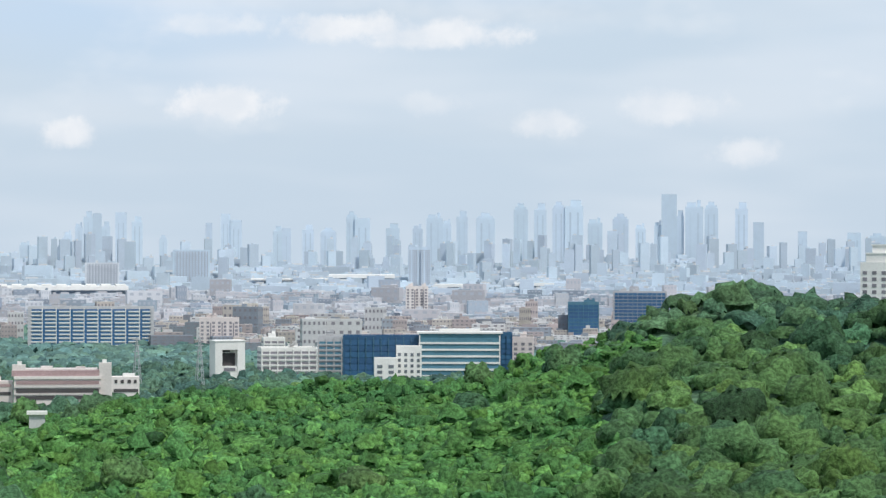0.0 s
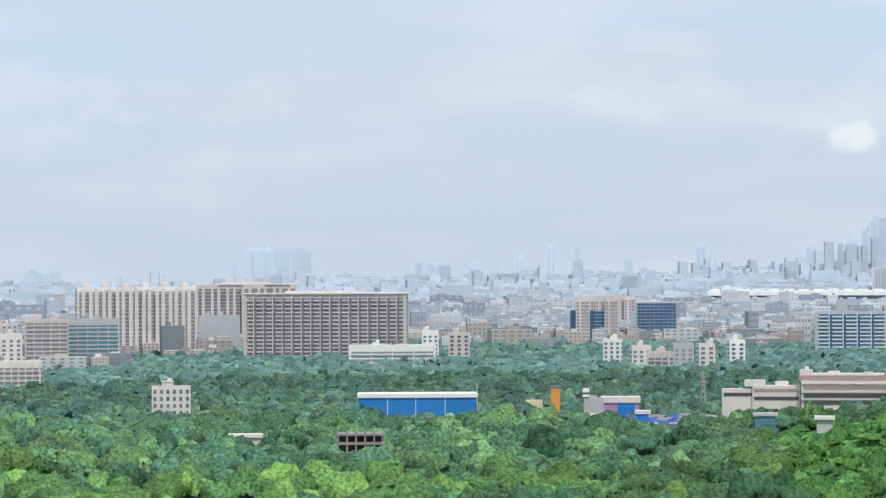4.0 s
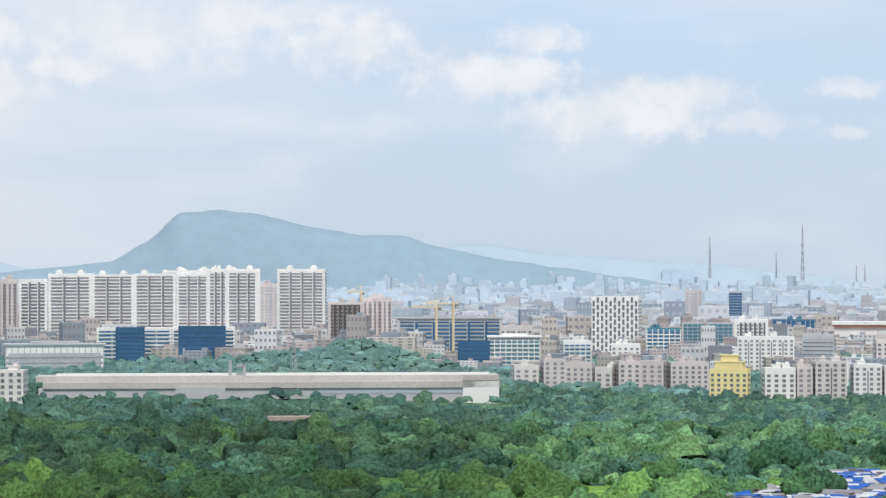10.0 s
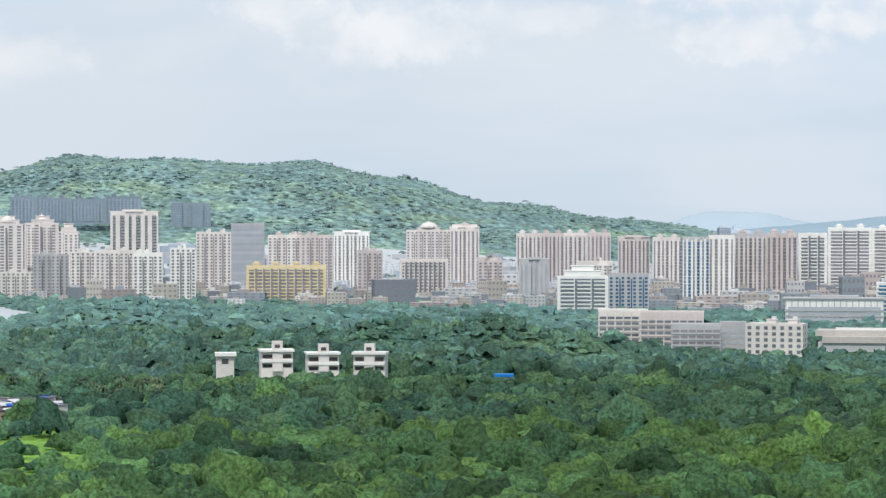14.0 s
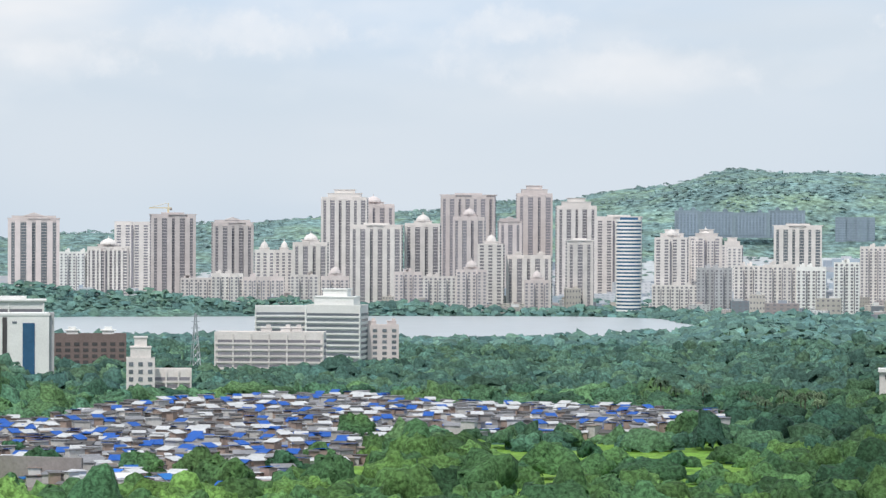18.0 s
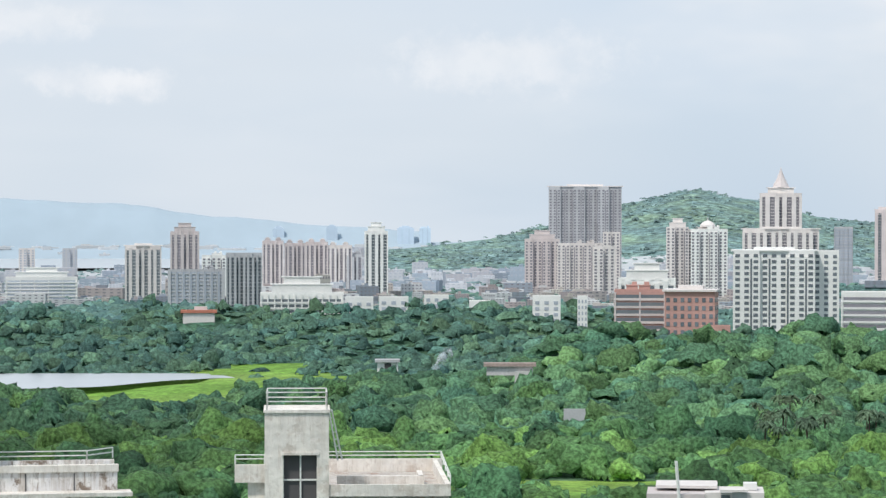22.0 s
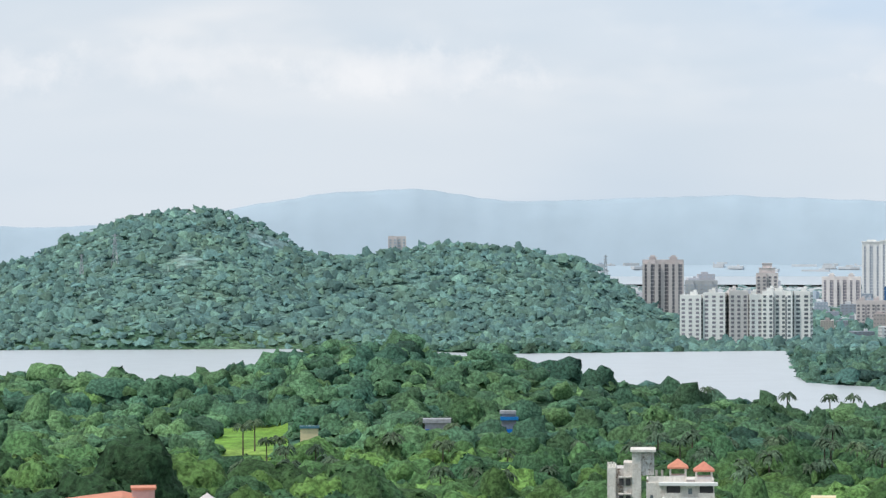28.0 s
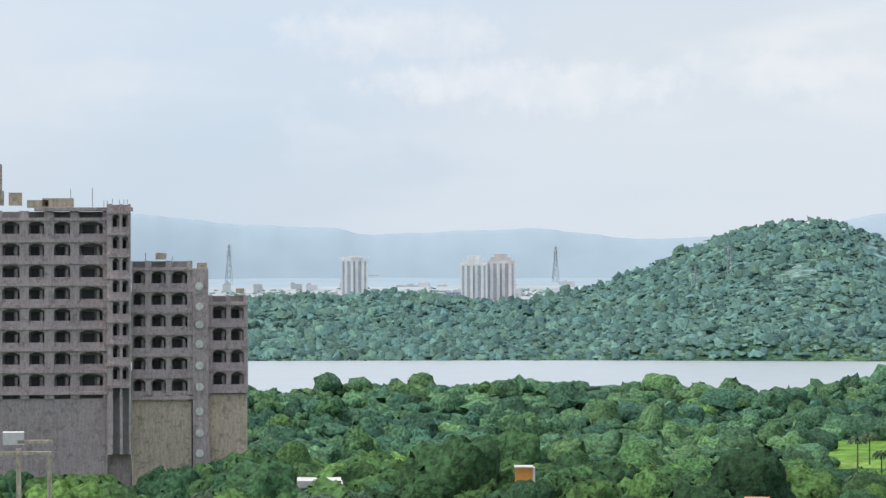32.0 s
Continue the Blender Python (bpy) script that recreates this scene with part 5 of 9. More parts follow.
building('grey-blue striped apartment tower', 46.56, 2560, 25.9, 73.1, GREYWALL, BLUEGLASS, 'ribs', deep=18, bays=6, turn=6, trim=WHITE, crown='none')
building('white striped apartment tower', 46.03, 2570, 23.4, 74.6, WHITE, PALEWIN, 'ribs', deep=18, bays=5, crown='none')
building('dark striped apartment tower', 45.45, 2600, 28.8, 75.5, GREYWALL, DARKWIN, 'ribs', deep=18, bays=7, trim=BEIGE, crown='lobes')
building('brown striped apartment tower', 44.83, 2610, 27.9, 76.1, BEIGE, PALEWIN, 'ribs', deep=18, bays=6, crown='lobes')
building('white apartment tower with dark balconies', 44.22, 2640, 26.1, 76.0, WHITE, DARKWIN, 'bands', deep=18, bays=3, crown='none')
building('white apartment tower with deep balconies', 43.49, 2650, 39.7, 80.8, WHITE, PALEWIN, 'bands', deep=18, bays=3, crown='lobes')
building('white apartment slab with grey balcony rows', 42.64, 2680, 39.0, 79.7, WHITE, PALEWIN, 'bands', deep=18, bays=3, crown='lobes', group='white slabs')
building('white apartment slab with grey balcony rows', 41.81, 2680, 38.9, 80.5, WHITE, PALEWIN, 'bands', deep=18, bays=3, crown='lobes', group='white slabs')
building('white apartment slab with grey balcony rows', 41.06, 2680, 30.4, 81.2, WHITE, PALEWIN, 'bands', deep=18, bays=3, crown='lobes', group='white slabs')
building('white apartment slab with grey balcony rows', 40.56, 2680, 18.8, 84.5, WHITE, PALEWIN, 'bands', deep=18, bays=3, crown='tank', group='white slabs')
building('white apartment slab with grey balcony rows', 40.07, 2680, 29.3, 82.6, WHITE, PALEWIN, 'bands', deep=18, bays=3, crown='lobes', group='white slabs')
building('long office with blue glass and white frames', 42.22, 2250, 58.4, 40.9, WHITE, BLUEGLASS, 'bands', deep=18, bays=5, crown='none', name='office_building')
building('blue glass office front', 42.30, 2235, 22.4, 41.7, BLUEGLASS, BLUEGLASS, 'glass', deep=10, crown='none', name='office_building')
building('office wing with ribbon windows', 40.84, 2250, 49.3, 41.3, WHITE, BLUEGLASS, 'bands', deep=18, bays=4, crown='none', name='office_building')
building('wide blue glass office front', 40.87, 2235, 36.7, 42.6, BLUEGLASS, BLUEGLASS, 'glass', deep=10, crown='none', name='office_building')
building('pale pavilion under a wide grey roof slab', 43.79, 2080, 70.6, 33.0, WHITE, FARWIN, 'bands', deep=26, crown='brim', trim=GREYWALL, name='pavilion', floor=4)
building('low beige institute block', 47.99, 1560, 27.2, 43.5, CREAM, DARKWIN, 'bands', deep=16, crown='none', name='institute_building', ledge=0.4)
building('long low pinkish institute block with dark bands', 47.02, 1540, 34.5, 43.2, PINKISH, DARKWIN, 'bands', deep=16, crown='none', name='institute_building', ledge=0.4)
building('grey low institute wing', 46.53, 1500, 26.1, 38.2, GREYWALL, PALEWIN, 'bands', deep=16, crown='none', name='institute_building', ledge=0.4)
building('blank grey institute wing', 45.80, 1510, 14.0, 38.8, GREYWALL, FARWIN, 'columns', deep=16, crown='none', name='institute_building')
building('cream institute block with dark windows', 44.93, 1480, 32.2, 39.3, CREAM, DARKWIN, 'columns', deep=16, bays=7, turn=-10, name='institute_building')

# town below the green ridge
building('cream residential tower below the hill', 49.89, 3050, 25.9, 71.8, CREAM, PALEWIN, 'ribs', deep=18, crown='lobes', group='ridge towers')
building('beige residential tower below the hill', 49.41, 3050, 25.3, 71.9, BEIGE, PALEWIN, 'ribs', deep=18, crown='lobes', group='ridge towers')
building('cream residential tower below the hill', 48.95, 3050, 24.1, 72.1, CREAM, PALEWIN, 'ribs', deep=18, crown='lobes', group='ridge towers')
building('beige residential tower below the hill', 48.48, 3050, 25.4, 72.2, BEIGE, PALEWIN, 'ribs', deep=18, crown='lobes', group='ridge towers')
building('beige residential tower below the hill', 47.78, 3050, 33.8, 67.5, BEIGE, PALEWIN, 'ribs', deep=18, crown='brim', group='ridge towers')
building('cream residential tower below the hill', 47.11, 3050, 31.4, 67.7, CREAM, PALEWIN, 'ribs', deep=18, crown='lobes', group='ridge towers')
building('cream residential tower below the hill', 51.17, 3050, 31.3, 78.1, CREAM, PALEWIN, 'ribs', deep=18, crown='pediment', group='ridge towers')
building('cream residential tower below the hill', 51.89, 3050, 48.0, 75.5, CREAM, PALEWIN, 'columns', deep=18, crown='dome', group='ridge towers')
building('white residential tower below the hill', 53.44, 3050, 38.2, 72.7, WHITE, PALEWIN, 'ribs', deep=18, crown='brim', group='ridge towers')
building('pinkish residential tower below the hill', 54.69, 3050, 44.5, 70.0, PINKISH, PALEWIN, 'columns', deep=18, crown='lobes', group='ridge towers')
building('grey glass residential tower below the hill', 55.52, 3050, 35.5, 82.4, GREYWALL, FARWIN, 'glass', deep=18, crown='none', group='ridge towers')
building('cream block with close balcony rows', 51.99, 2700, 45.7, 50.6, CREAM, PALEWIN, 'bands', deep=16, crown='none')
building('white banded office building', 48.80, 2300, 41.0, 43.9, WHITE, DARKWIN, 'bands', deep=16, bays=3, name='office_building', crown='step')
building('grey office with tinted windows', 47.88, 2350, 33.5, 44.7, GREYWALL, BLUEGLASS, 'columns', deep=16, name='office_building', crown='none')
building('blue-grey office tower with upright ribs', 49.77, 2700, 28.3, 50.0, GREYWALL, FARWIN, 'ribs', deep=16, crown='brim', name='office_tower')
building('cream mid-rise block of many windows', 48.55, 2600, 32.4, 50.5, CREAM, PALEWIN, 'columns', deep=16)
building('long yellow-cream apartment row', 54.75, 2600, 72.4, 46.4, YELLOW2, PALEWIN, 'bands', deep=14, bays=10, crown='lobes')
building('brownish mid-rise block of many windows', 50.69, 2750, 24.4, 51.0, PINKISH, PALEWIN, 'columns', deep=14)
building('cream mid-rise block of the lakeside town', 56.20, 2900, 35.6, 74.5, CREAM, PALEWIN, 'columns', deep=16, group='lakeside town')
building('cream mid-rise block of the lakeside town', 54.79, 2900, 33.3, 71.3, CREAM, PALEWIN, 'columns', deep=16, group='lakeside town')
building('pinkish mid-rise block of the lakeside town', 54.13, 2900, 32.7, 71.5, PINKISH, PALEWIN, 'columns', deep=16, group='lakeside town')
building('white mid-rise block of the lakeside town', 56.81, 2700, 24.1, 61.2, WHITE, PALEWIN, 'columns', deep=16, group='lakeside town')
building('cream mid-rise block of the lakeside town', 58.75, 2700, 27.8, 57.6, CREAM, PALEWIN, 'columns', deep=16, group='lakeside town')
building('cream mid-rise block of the lakeside town', 58.13, 2700, 31.0, 58.8, CREAM, PALEWIN, 'columns', deep=16, group='lakeside town')
building('white mid-rise block of the lakeside town', 57.51, 2700, 27.8, 56.8, WHITE, PALEWIN, 'columns', deep=16, group='lakeside town')
building('grey mid-rise block of the lakeside town', 59.43, 2700, 33.6, 55.4, GREYWALL, PALEWIN, 'columns', deep=16, group='lakeside town')
building('beige mid-rise block of the lakeside town', 53.07, 2700, 24.0, 58.7, BEIGE, PALEWIN, 'columns', deep=16, group='lakeside town')
building('beige mid-rise block of the lakeside town', 50.65, 2700, 23.8, 48.7, BEIGE, PALEWIN, 'columns', deep=16, group='lakeside town')
building('pale tower with dark upright stripes and flared top', 57.78, 2950, 49.0, 94.8, CREAM, DARKWIN, 'ribs', deep=20, bays=6, crown='brim')
building('cream tower pair behind the lakefront', 60.28, 3100, 34.9, 81.7, CREAM, PALEWIN, 'columns', deep=18, crown='step')
building('cream tower pair behind the lakefront', 59.59, 3100, 33.7, 81.9, CREAM, PALEWIN, 'columns', deep=18, crown='step')
building('cream tower pair behind the lakefront', 59.08, 3100, 23.3, 73.4, CREAM, PALEWIN, 'columns', deep=18, crown='step')
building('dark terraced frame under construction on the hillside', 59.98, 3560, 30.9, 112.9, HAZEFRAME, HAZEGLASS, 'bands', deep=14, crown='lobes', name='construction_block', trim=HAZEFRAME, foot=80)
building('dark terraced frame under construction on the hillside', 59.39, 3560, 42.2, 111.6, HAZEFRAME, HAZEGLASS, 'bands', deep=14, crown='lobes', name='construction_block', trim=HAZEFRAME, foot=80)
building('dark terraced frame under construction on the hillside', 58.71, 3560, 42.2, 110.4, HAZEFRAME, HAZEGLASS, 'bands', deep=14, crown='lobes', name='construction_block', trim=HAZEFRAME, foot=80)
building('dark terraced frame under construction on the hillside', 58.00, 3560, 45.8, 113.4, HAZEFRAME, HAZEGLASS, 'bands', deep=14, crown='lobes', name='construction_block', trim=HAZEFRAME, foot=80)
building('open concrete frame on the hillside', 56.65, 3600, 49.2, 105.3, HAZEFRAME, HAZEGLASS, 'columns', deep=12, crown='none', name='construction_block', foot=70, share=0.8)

# lakefront towers
building('brown neoclassical tower with upright window strips', 70.28, 3050, 48.7, 104.0, BEIGE, PALEWIN, 'ribs', deep=20, crown='brim', group='lakefront towers', turn=4, bays=5)
building('cream neoclassical tower with upright window strips', 71.07, 3250, 41.6, 96.5, CREAM, PALEWIN, 'columns', deep=20, crown='none', group='lakefront towers', turn=-4, bays=4)
building('brown neoclassical tower with upright window strips', 71.51, 3000, 40.7, 68.6, BEIGE, PALEWIN, 'columns', deep=20, crown='dome', group='lakefront towers', turn=-4, bays=5)
building('brown neoclassical tower with upright window strips', 69.09, 3000, 44.0, 95.7, BEIGE, PALEWIN, 'ribs', deep=20, crown='pediment', group='lakefront towers', turn=4, bays=5)
building('cream neoclassical tower with upright window strips', 68.45, 2900, 21.1, 68.5, CREAM, PALEWIN, 'columns', deep=20, crown='dome', group='lakefront towers', turn=4, bays=3)
building('cream neoclassical tower with upright window strips', 68.05, 2900, 19.4, 68.5, CREAM, PALEWIN, 'columns', deep=20, crown='dome', group='lakefront towers', turn=-4, bays=3)
building('cream neoclassical tower with upright window strips', 67.52, 2850, 35.9, 76.9, CREAM, PALEWIN, 'ribs', deep=20, crown='dome', group='lakefront towers', turn=-4, bays=4)
building('cream neoclassical tower with upright window strips', 66.84, 3100, 51.3, 123.9, CREAM, PALEWIN, 'ribs', deep=20, crown='step', group='lakefront towers', turn=-4, bays=6)
building('pinkish neoclassical tower with upright window strips', 66.27, 3150, 46.6, 116.8, PINKISH, PALEWIN, 'ribs', deep=20, crown='dome', group='lakefront towers', turn=4, bays=5)
building('cream neoclassical tower with upright window strips', 66.20, 2800, 51.9, 93.9, CREAM, PALEWIN, 'ribs', deep=20, crown='brim', group='lakefront towers', turn=-4, bays=6)
building('cream neoclassical tower with upright window strips', 65.27, 2820, 36.2, 96.2, CREAM, PALEWIN, 'ribs', deep=20, crown='dome', group='lakefront towers', turn=-4, bays=4)
building('brown neoclassical tower with upright window strips', 64.36, 3200, 62.0, 127.4, BEIGE, PALEWIN, 'ribs', deep=20, crown='brim', group='lakefront towers', turn=-4, bays=7)
building('brown neoclassical tower with upright window strips', 64.34, 3000, 34.4, 103.1, BEIGE, PALEWIN, 'ribs', deep=20, crown='dome', group='lakefront towers', turn=-4, bays=4)
building('brown neoclassical tower with upright window strips', 63.53, 3100, 26.4, 98.4, BEIGE, PALEWIN, 'ribs', deep=20, crown='pediment', group='lakefront towers', turn=4, bays=3)
building('pinkish neoclassical tower with upright window strips', 63.04, 3150, 40.5, 129.5, PINKISH, PALEWIN, 'ribs', deep=20, crown='step', group='lakefront towers', turn=4, bays=4)
building('cream neoclassical tower with upright window strips', 62.20, 3100, 44.8, 115.6, CREAM, PALEWIN, 'ribs', deep=20, crown='step', group='lakefront towers', turn=4, bays=5)
building('cream neoclassical tower with upright window strips', 61.34, 3200, 51.9, 103.5, CREAM, PALEWIN, 'columns', deep=20, crown='brim', group='lakefront towers', turn=-4, bays=5)
building('cream neoclassical tower with upright window strips', 62.13, 2750, 26.7, 80.1, CREAM, PALEWIN, 'ribs', deep=20, crown='brim', group='lakefront towers', turn=4, bays=3)
building('cream neoclassical tower with upright window strips', 63.90, 2780, 26.4, 76.5, CREAM, PALEWIN, 'columns', deep=20, crown='dome', group='lakefront towers', turn=-4, bays=3)
building('cream neoclassical tower with upright window strips', 63.13, 2800, 45.5, 65.3, CREAM, PALEWIN, 'ribs', deep=20, crown='lobes', group='lakefront towers', turn=-4, bays=5)
building('cream neoclassical tower with upright window strips', 60.29, 3050, 36.2, 81.7, CREAM, PALEWIN, 'columns', deep=20, crown='dome', group='lakefront towers', turn=-4, bays=4)
building('cream neoclassical tower with upright window strips', 59.61, 3100, 36.7, 82.7, CREAM, PALEWIN, 'columns', deep=20, crown='dome', group='lakefront towers', turn=-4, bays=4)
building('cream neoclassical tower with upright window strips', 59.02, 3000, 16.6, 72.6, CREAM, PALEWIN, 'columns', deep=20, crown='none', group='lakefront towers', turn=-4, bays=3)
building('low ornate block by the lakeshore', 65.56, 2700, 26.7, 50.4, PINKISH, PALEWIN, 'columns', deep=14, crown='tank', group='lakeshore blocks')
building('low ornate block by the lakeshore', 64.97, 2700, 34.7, 46.1, CREAM, PALEWIN, 'columns', deep=14, crown='tank', group='lakeshore blocks')
building('low ornate block by the lakeshore', 64.29, 2700, 29.4, 52.6, PINKISH, PALEWIN, 'columns', deep=14, crown='dome', group='lakeshore blocks')
building('low ornate block by the lakeshore', 67.65, 2700, 26.6, 47.2, CREAM, PALEWIN, 'columns', deep=14, crown='tank', group='lakeshore blocks')
building('low ornate block by the lakeshore', 67.03, 2700, 26.6, 46.1, PINKISH, PALEWIN, 'columns', deep=14, crown='dome', group='lakeshore blocks')
building('low ornate block by the lakeshore', 69.19, 2700, 30.1, 48.3, CREAM, PALEWIN, 'columns', deep=14, crown='tank', group='lakeshore blocks')
building('low ornate block by the lakeshore', 68.46, 2700, 38.7, 45.1, PINKISH, PALEWIN, 'columns', deep=14, crown='tank', group='lakeshore blocks')
building('low ornate block by the lakeshore', 60.17, 2700, 48.0, 38.9, CREAM, PALEWIN, 'columns', deep=14, crown='tank', group='lakeshore blocks')
building('low ornate block by the lakeshore', 69.81, 2700, 29.5, 44.1, PINKISH, PALEWIN, 'columns', deep=14, crown='tank', group='lakeshore blocks')
building('low ornate block by the lakeshore', 62.98, 2700, 24.1, 43.0, PINKISH, PALEWIN, 'columns', deep=14, crown='dome', group='lakeshore blocks')
building('brown tower with dark stripes and a pediment', 74.65, 3080, 53.3, 99.0, BEIGE, DARKWIN, 'ribs', deep=22, bays=5, crown='pediment', trim=PINKISH, name='residential_tower')
building('brown tower with paired dark stripes', 73.03, 3080, 54.7, 99.4, BEIGE, DARKWIN, 'ribs', deep=22, bays=5, crown='pediment', trim=PINKISH, name='residential_tower')
building('cream mid-rise tower with domed corners', 71.55, 3000, 44.5, 70.3, CREAM, PALEWIN, 'ribs', deep=18, crown='dome')
building('cream tower with a pink spire', 77.00, 2850, 41.7, 115.4, CREAM, PALEWIN, 'ribs', deep=20, bays=5, crown='spire', name='residential_tower')
building('ornate cream podium block', 77.00, 2750, 72.9, 80.3, CREAM, PALEWIN, 'ribs', deep=24, bays=10, crown='brim')
building('white apartment block behind the hotel', 78.42, 2700, 34.5, 80.8, WHITE, PALEWIN, 'columns', deep=16)
building('slim grey tower behind the hotel', 75.76, 3000, 19.4, 81.3, GREYWALL, FARWIN, 'glass', deep=14, crown='none')
building('white low block across the lake', 72.23, 3000, 30.8, 65.0, WHITE, PALEWIN, 'columns', deep=14)

# hotel and offices by the woods
building('white hotel tower with rows of dark windows', 77.13, 1790, 50.9, 73.1, WHITE, DARKWIN, 'columns', deep=22, bays=9, turn=0, crown='brim', name='hotel', trim=WHITE, share=0.5, floor=3.7)
building('white hotel tower wing', 76.10, 1800, 16.2, 73.6, WHITE, DARKWIN, 'columns', deep=18, bays=3, crown='none', name='hotel', share=0.45, floor=3.7)
building('long white office with ribbon windows', 75.00, 1500, 41.9, 56.3, WHITE, PALEWIN, 'bands', deep=18, bays=1, crown='none', name='office_building', trim=WHITE, floor=3.6)
building('white office wing with ribbon windows', 73.52, 1480, 36.2, 56.7, WHITE, PALEWIN, 'bands', deep=18, bays=2, crown='brim', name='office_building', trim=WHITE, floor=3.6)
building('unfinished grey concrete block', 71.91, 1480, 36.9, 39.8, BRICK_DARK, SHADE, 'columns', deep=14, bays=8, crown='lobes', trim=WHITE, share=0.6, name='construction_block')
building('white office with black ribbon windows', 68.12, 1560, 27.8, 52.0, WHITE, DARKWIN, 'bands', deep=16, bays=1, crown='none', name='office_building')
building('white stepped office wing with black ribbons', 66.99, 1550, 34.3, 52.9, WHITE, DARKWIN, 'bands', deep=18, bays=1, turn=-14, crown='step', name='office_building')
building('long cream hostel block with balcony rows', 68.32, 1420, 55.7, 43.3, CREAM, PALEWIN, 'bands', deep=14, bays=6, turn=-6, crown='tank', name='hostel', trim=CREAM)
building('pinkish apartment block in the trees', 66.13, 1560, 20.9, 41.8, PINKISH, DARKWIN, 'columns', deep=12)
building('cream two-storey house with a stair tower', 70.91, 1180, 11.7, 42.0, CREAM, DARKWIN, 'columns', deep=10, bays=3, crown='step', name='house')
building('low cream house wing', 70.28, 1190, 16.0, 37.0, CREAM, PALEWIN, 'bands', deep=8, bays=3, crown='none', name='house')

# beyond the smoke
building('huge grey residential block under a thin roof', 80.90, 3050, 77.8, 123.4, GREYWALL, PALEWIN, 'columns', deep=30, bays=18, crown='brim', trim=CREAM, name='residential_tower', share=0.5)
building('cream podium with corner towers', 80.85, 2900, 61.9, 64.8, CREAM, PALEWIN, 'columns', deep=18, crown='tank')
building('pinkish stepped apartment block', 81.76, 2900, 35.5, 69.3, PINKISH, PALEWIN, 'columns', deep=16, crown='step')
building('cream apartment tower with brown base', 80.52, 2700, 20.8, 64.1, CREAM, PALEWIN, 'columns', deep=14)
building('slim white tower beside the podium', 80.37, 2850, 16.9, 76.8, CREAM, PALEWIN, 'columns', deep=12, crown='none')
building('cream apartment tower with stepped top', 79.05, 2800, 22.2, 81.9, CREAM, PALEWIN, 'columns', deep=16, crown='step')
building('cream apartment tower with ornate top', 78.45, 2820, 39.1, 79.6, CREAM, PALEWIN, 'columns', deep=16, crown='dome')
building('white block with dark upright openings', 79.66, 1650, 33.0, 59.5, WHITE, DARKWIN, 'ribs', deep=14, bays=6, crown='step')
building('cream tower with dark stripes', 89.75, 2650, 33.6, 64.9, CREAM, DARKWIN, 'ribs', deep=16, bays=6, crown='brim')
building('pinkish brown tower with stepped top', 88.92, 2900, 29.3, 76.5, BEIGE, PALEWIN, 'ribs', deep=16, bays=5, crown='step')
building('dark grey ribbed tower', 87.74, 2450, 30.6, 61.7, GREYWALL, DARKWIN, 'ribs', deep=18, bays=8, crown='none')
building('white apartment block beside dark tower', 88.34, 2700, 23.0, 55.6, WHITE, PALEWIN, 'columns', deep=14)
building('low blue-grey apartment row', 88.69, 2500, 49.5, 46.5, GREYWALL, FARWIN, 'bands', deep=14, bays=8)
building('brownish tower of a hazy cluster', 87.16, 3100, 23.3, 65.0, BEIGE, PALEWIN, 'ribs', deep=16, group='hazy cluster', crown='lobes')
building('brownish tower of a hazy cluster', 86.72, 3100, 23.3, 62.5, BEIGE, PALEWIN, 'ribs', deep=16, group='hazy cluster', crown='lobes')
building('brownish tower of a hazy cluster', 86.28, 3100, 24.5, 63.7, PINKISH, PALEWIN, 'ribs', deep=16, group='hazy cluster', crown='lobes')
building('brownish tower of a hazy cluster', 85.83, 3100, 27.6, 60.1, CREAM, PALEWIN, 'ribs', deep=16, group='hazy cluster', crown='lobes')
building('brownish tower of a hazy cluster', 85.56, 3100, 20.2, 50.2, GREYWALL, PALEWIN, 'ribs', deep=16, group='hazy cluster', crown='lobes')
building('white and brown striped tower', 85.09, 2800, 23.2, 77.8, WHITE, DARKWIN, 'ribs', deep=16, bays=4, crown='step')
building('tall office tower with a white side half', 93.81, 3300, 22.0, 98.9, WHITE, FARWIN, 'ribs', deep=22, bays=3, crown='none', name='office_tower')
building('tall tower of blue glass paled with painted haze', 93.44, 3290, 22.0, 99.5, HAZE_BLUEGLASS, HAZE_BLUEGLASS, 'glass', deep=22, crown='none', name='office_tower')
building('long white block with dark openings', 86.58, 1560, 45.4, 53.6, WHITE, DARKWIN, 'bands', deep=12, bays=12, crown='step', name='institute_building')
building('small white institute building above the trees', 85.43, 1500, 14.8, 53.1, WHITE, FARWIN, 'columns', deep=9, crown='none', name='institute_building', group='white institute', bays=3)
building('small white institute building above the trees', 84.74, 1500, 15.4, 53.1, WHITE, FARWIN, 'columns', deep=9, crown='none', name='institute_building', group='white institute', bays=3)
building('small white institute building above the trees', 83.88, 1500, 13.0, 54.0, WHITE, FARWIN, 'columns', deep=9, crown='none', name='institute_building', group='white institute', bays=3)
building('small white institute building above the trees', 83.01, 1500, 11.2, 51.1, WHITE, FARWIN, 'columns', deep=9, crown='none', name='institute_building', group='white institute', bays=3)
building('small white institute building above the trees', 81.67, 1500, 14.7, 53.8, WHITE, FARWIN, 'columns', deep=9, crown='none', name='institute_building', group='white institute', bays=3)
building('small white institute building above the trees', 80.95, 1500, 5.3, 53.6, WHITE, FARWIN, 'columns', deep=9, crown='none', name='institute_building', group='white institute', bays=3)
building('low pale institute building with flat roof', 93.25, 1950, 35.5, 42.9, CREAM, DARKWIN, 'bands', deep=16, bays=4, crown='none', name='institute_building')
building('long white low building with grey bands', 91.76, 2600, 64.3, 37.6, WHITE, FARWIN, 'bands', deep=20, bays=5, crown='step', name='institute_building')
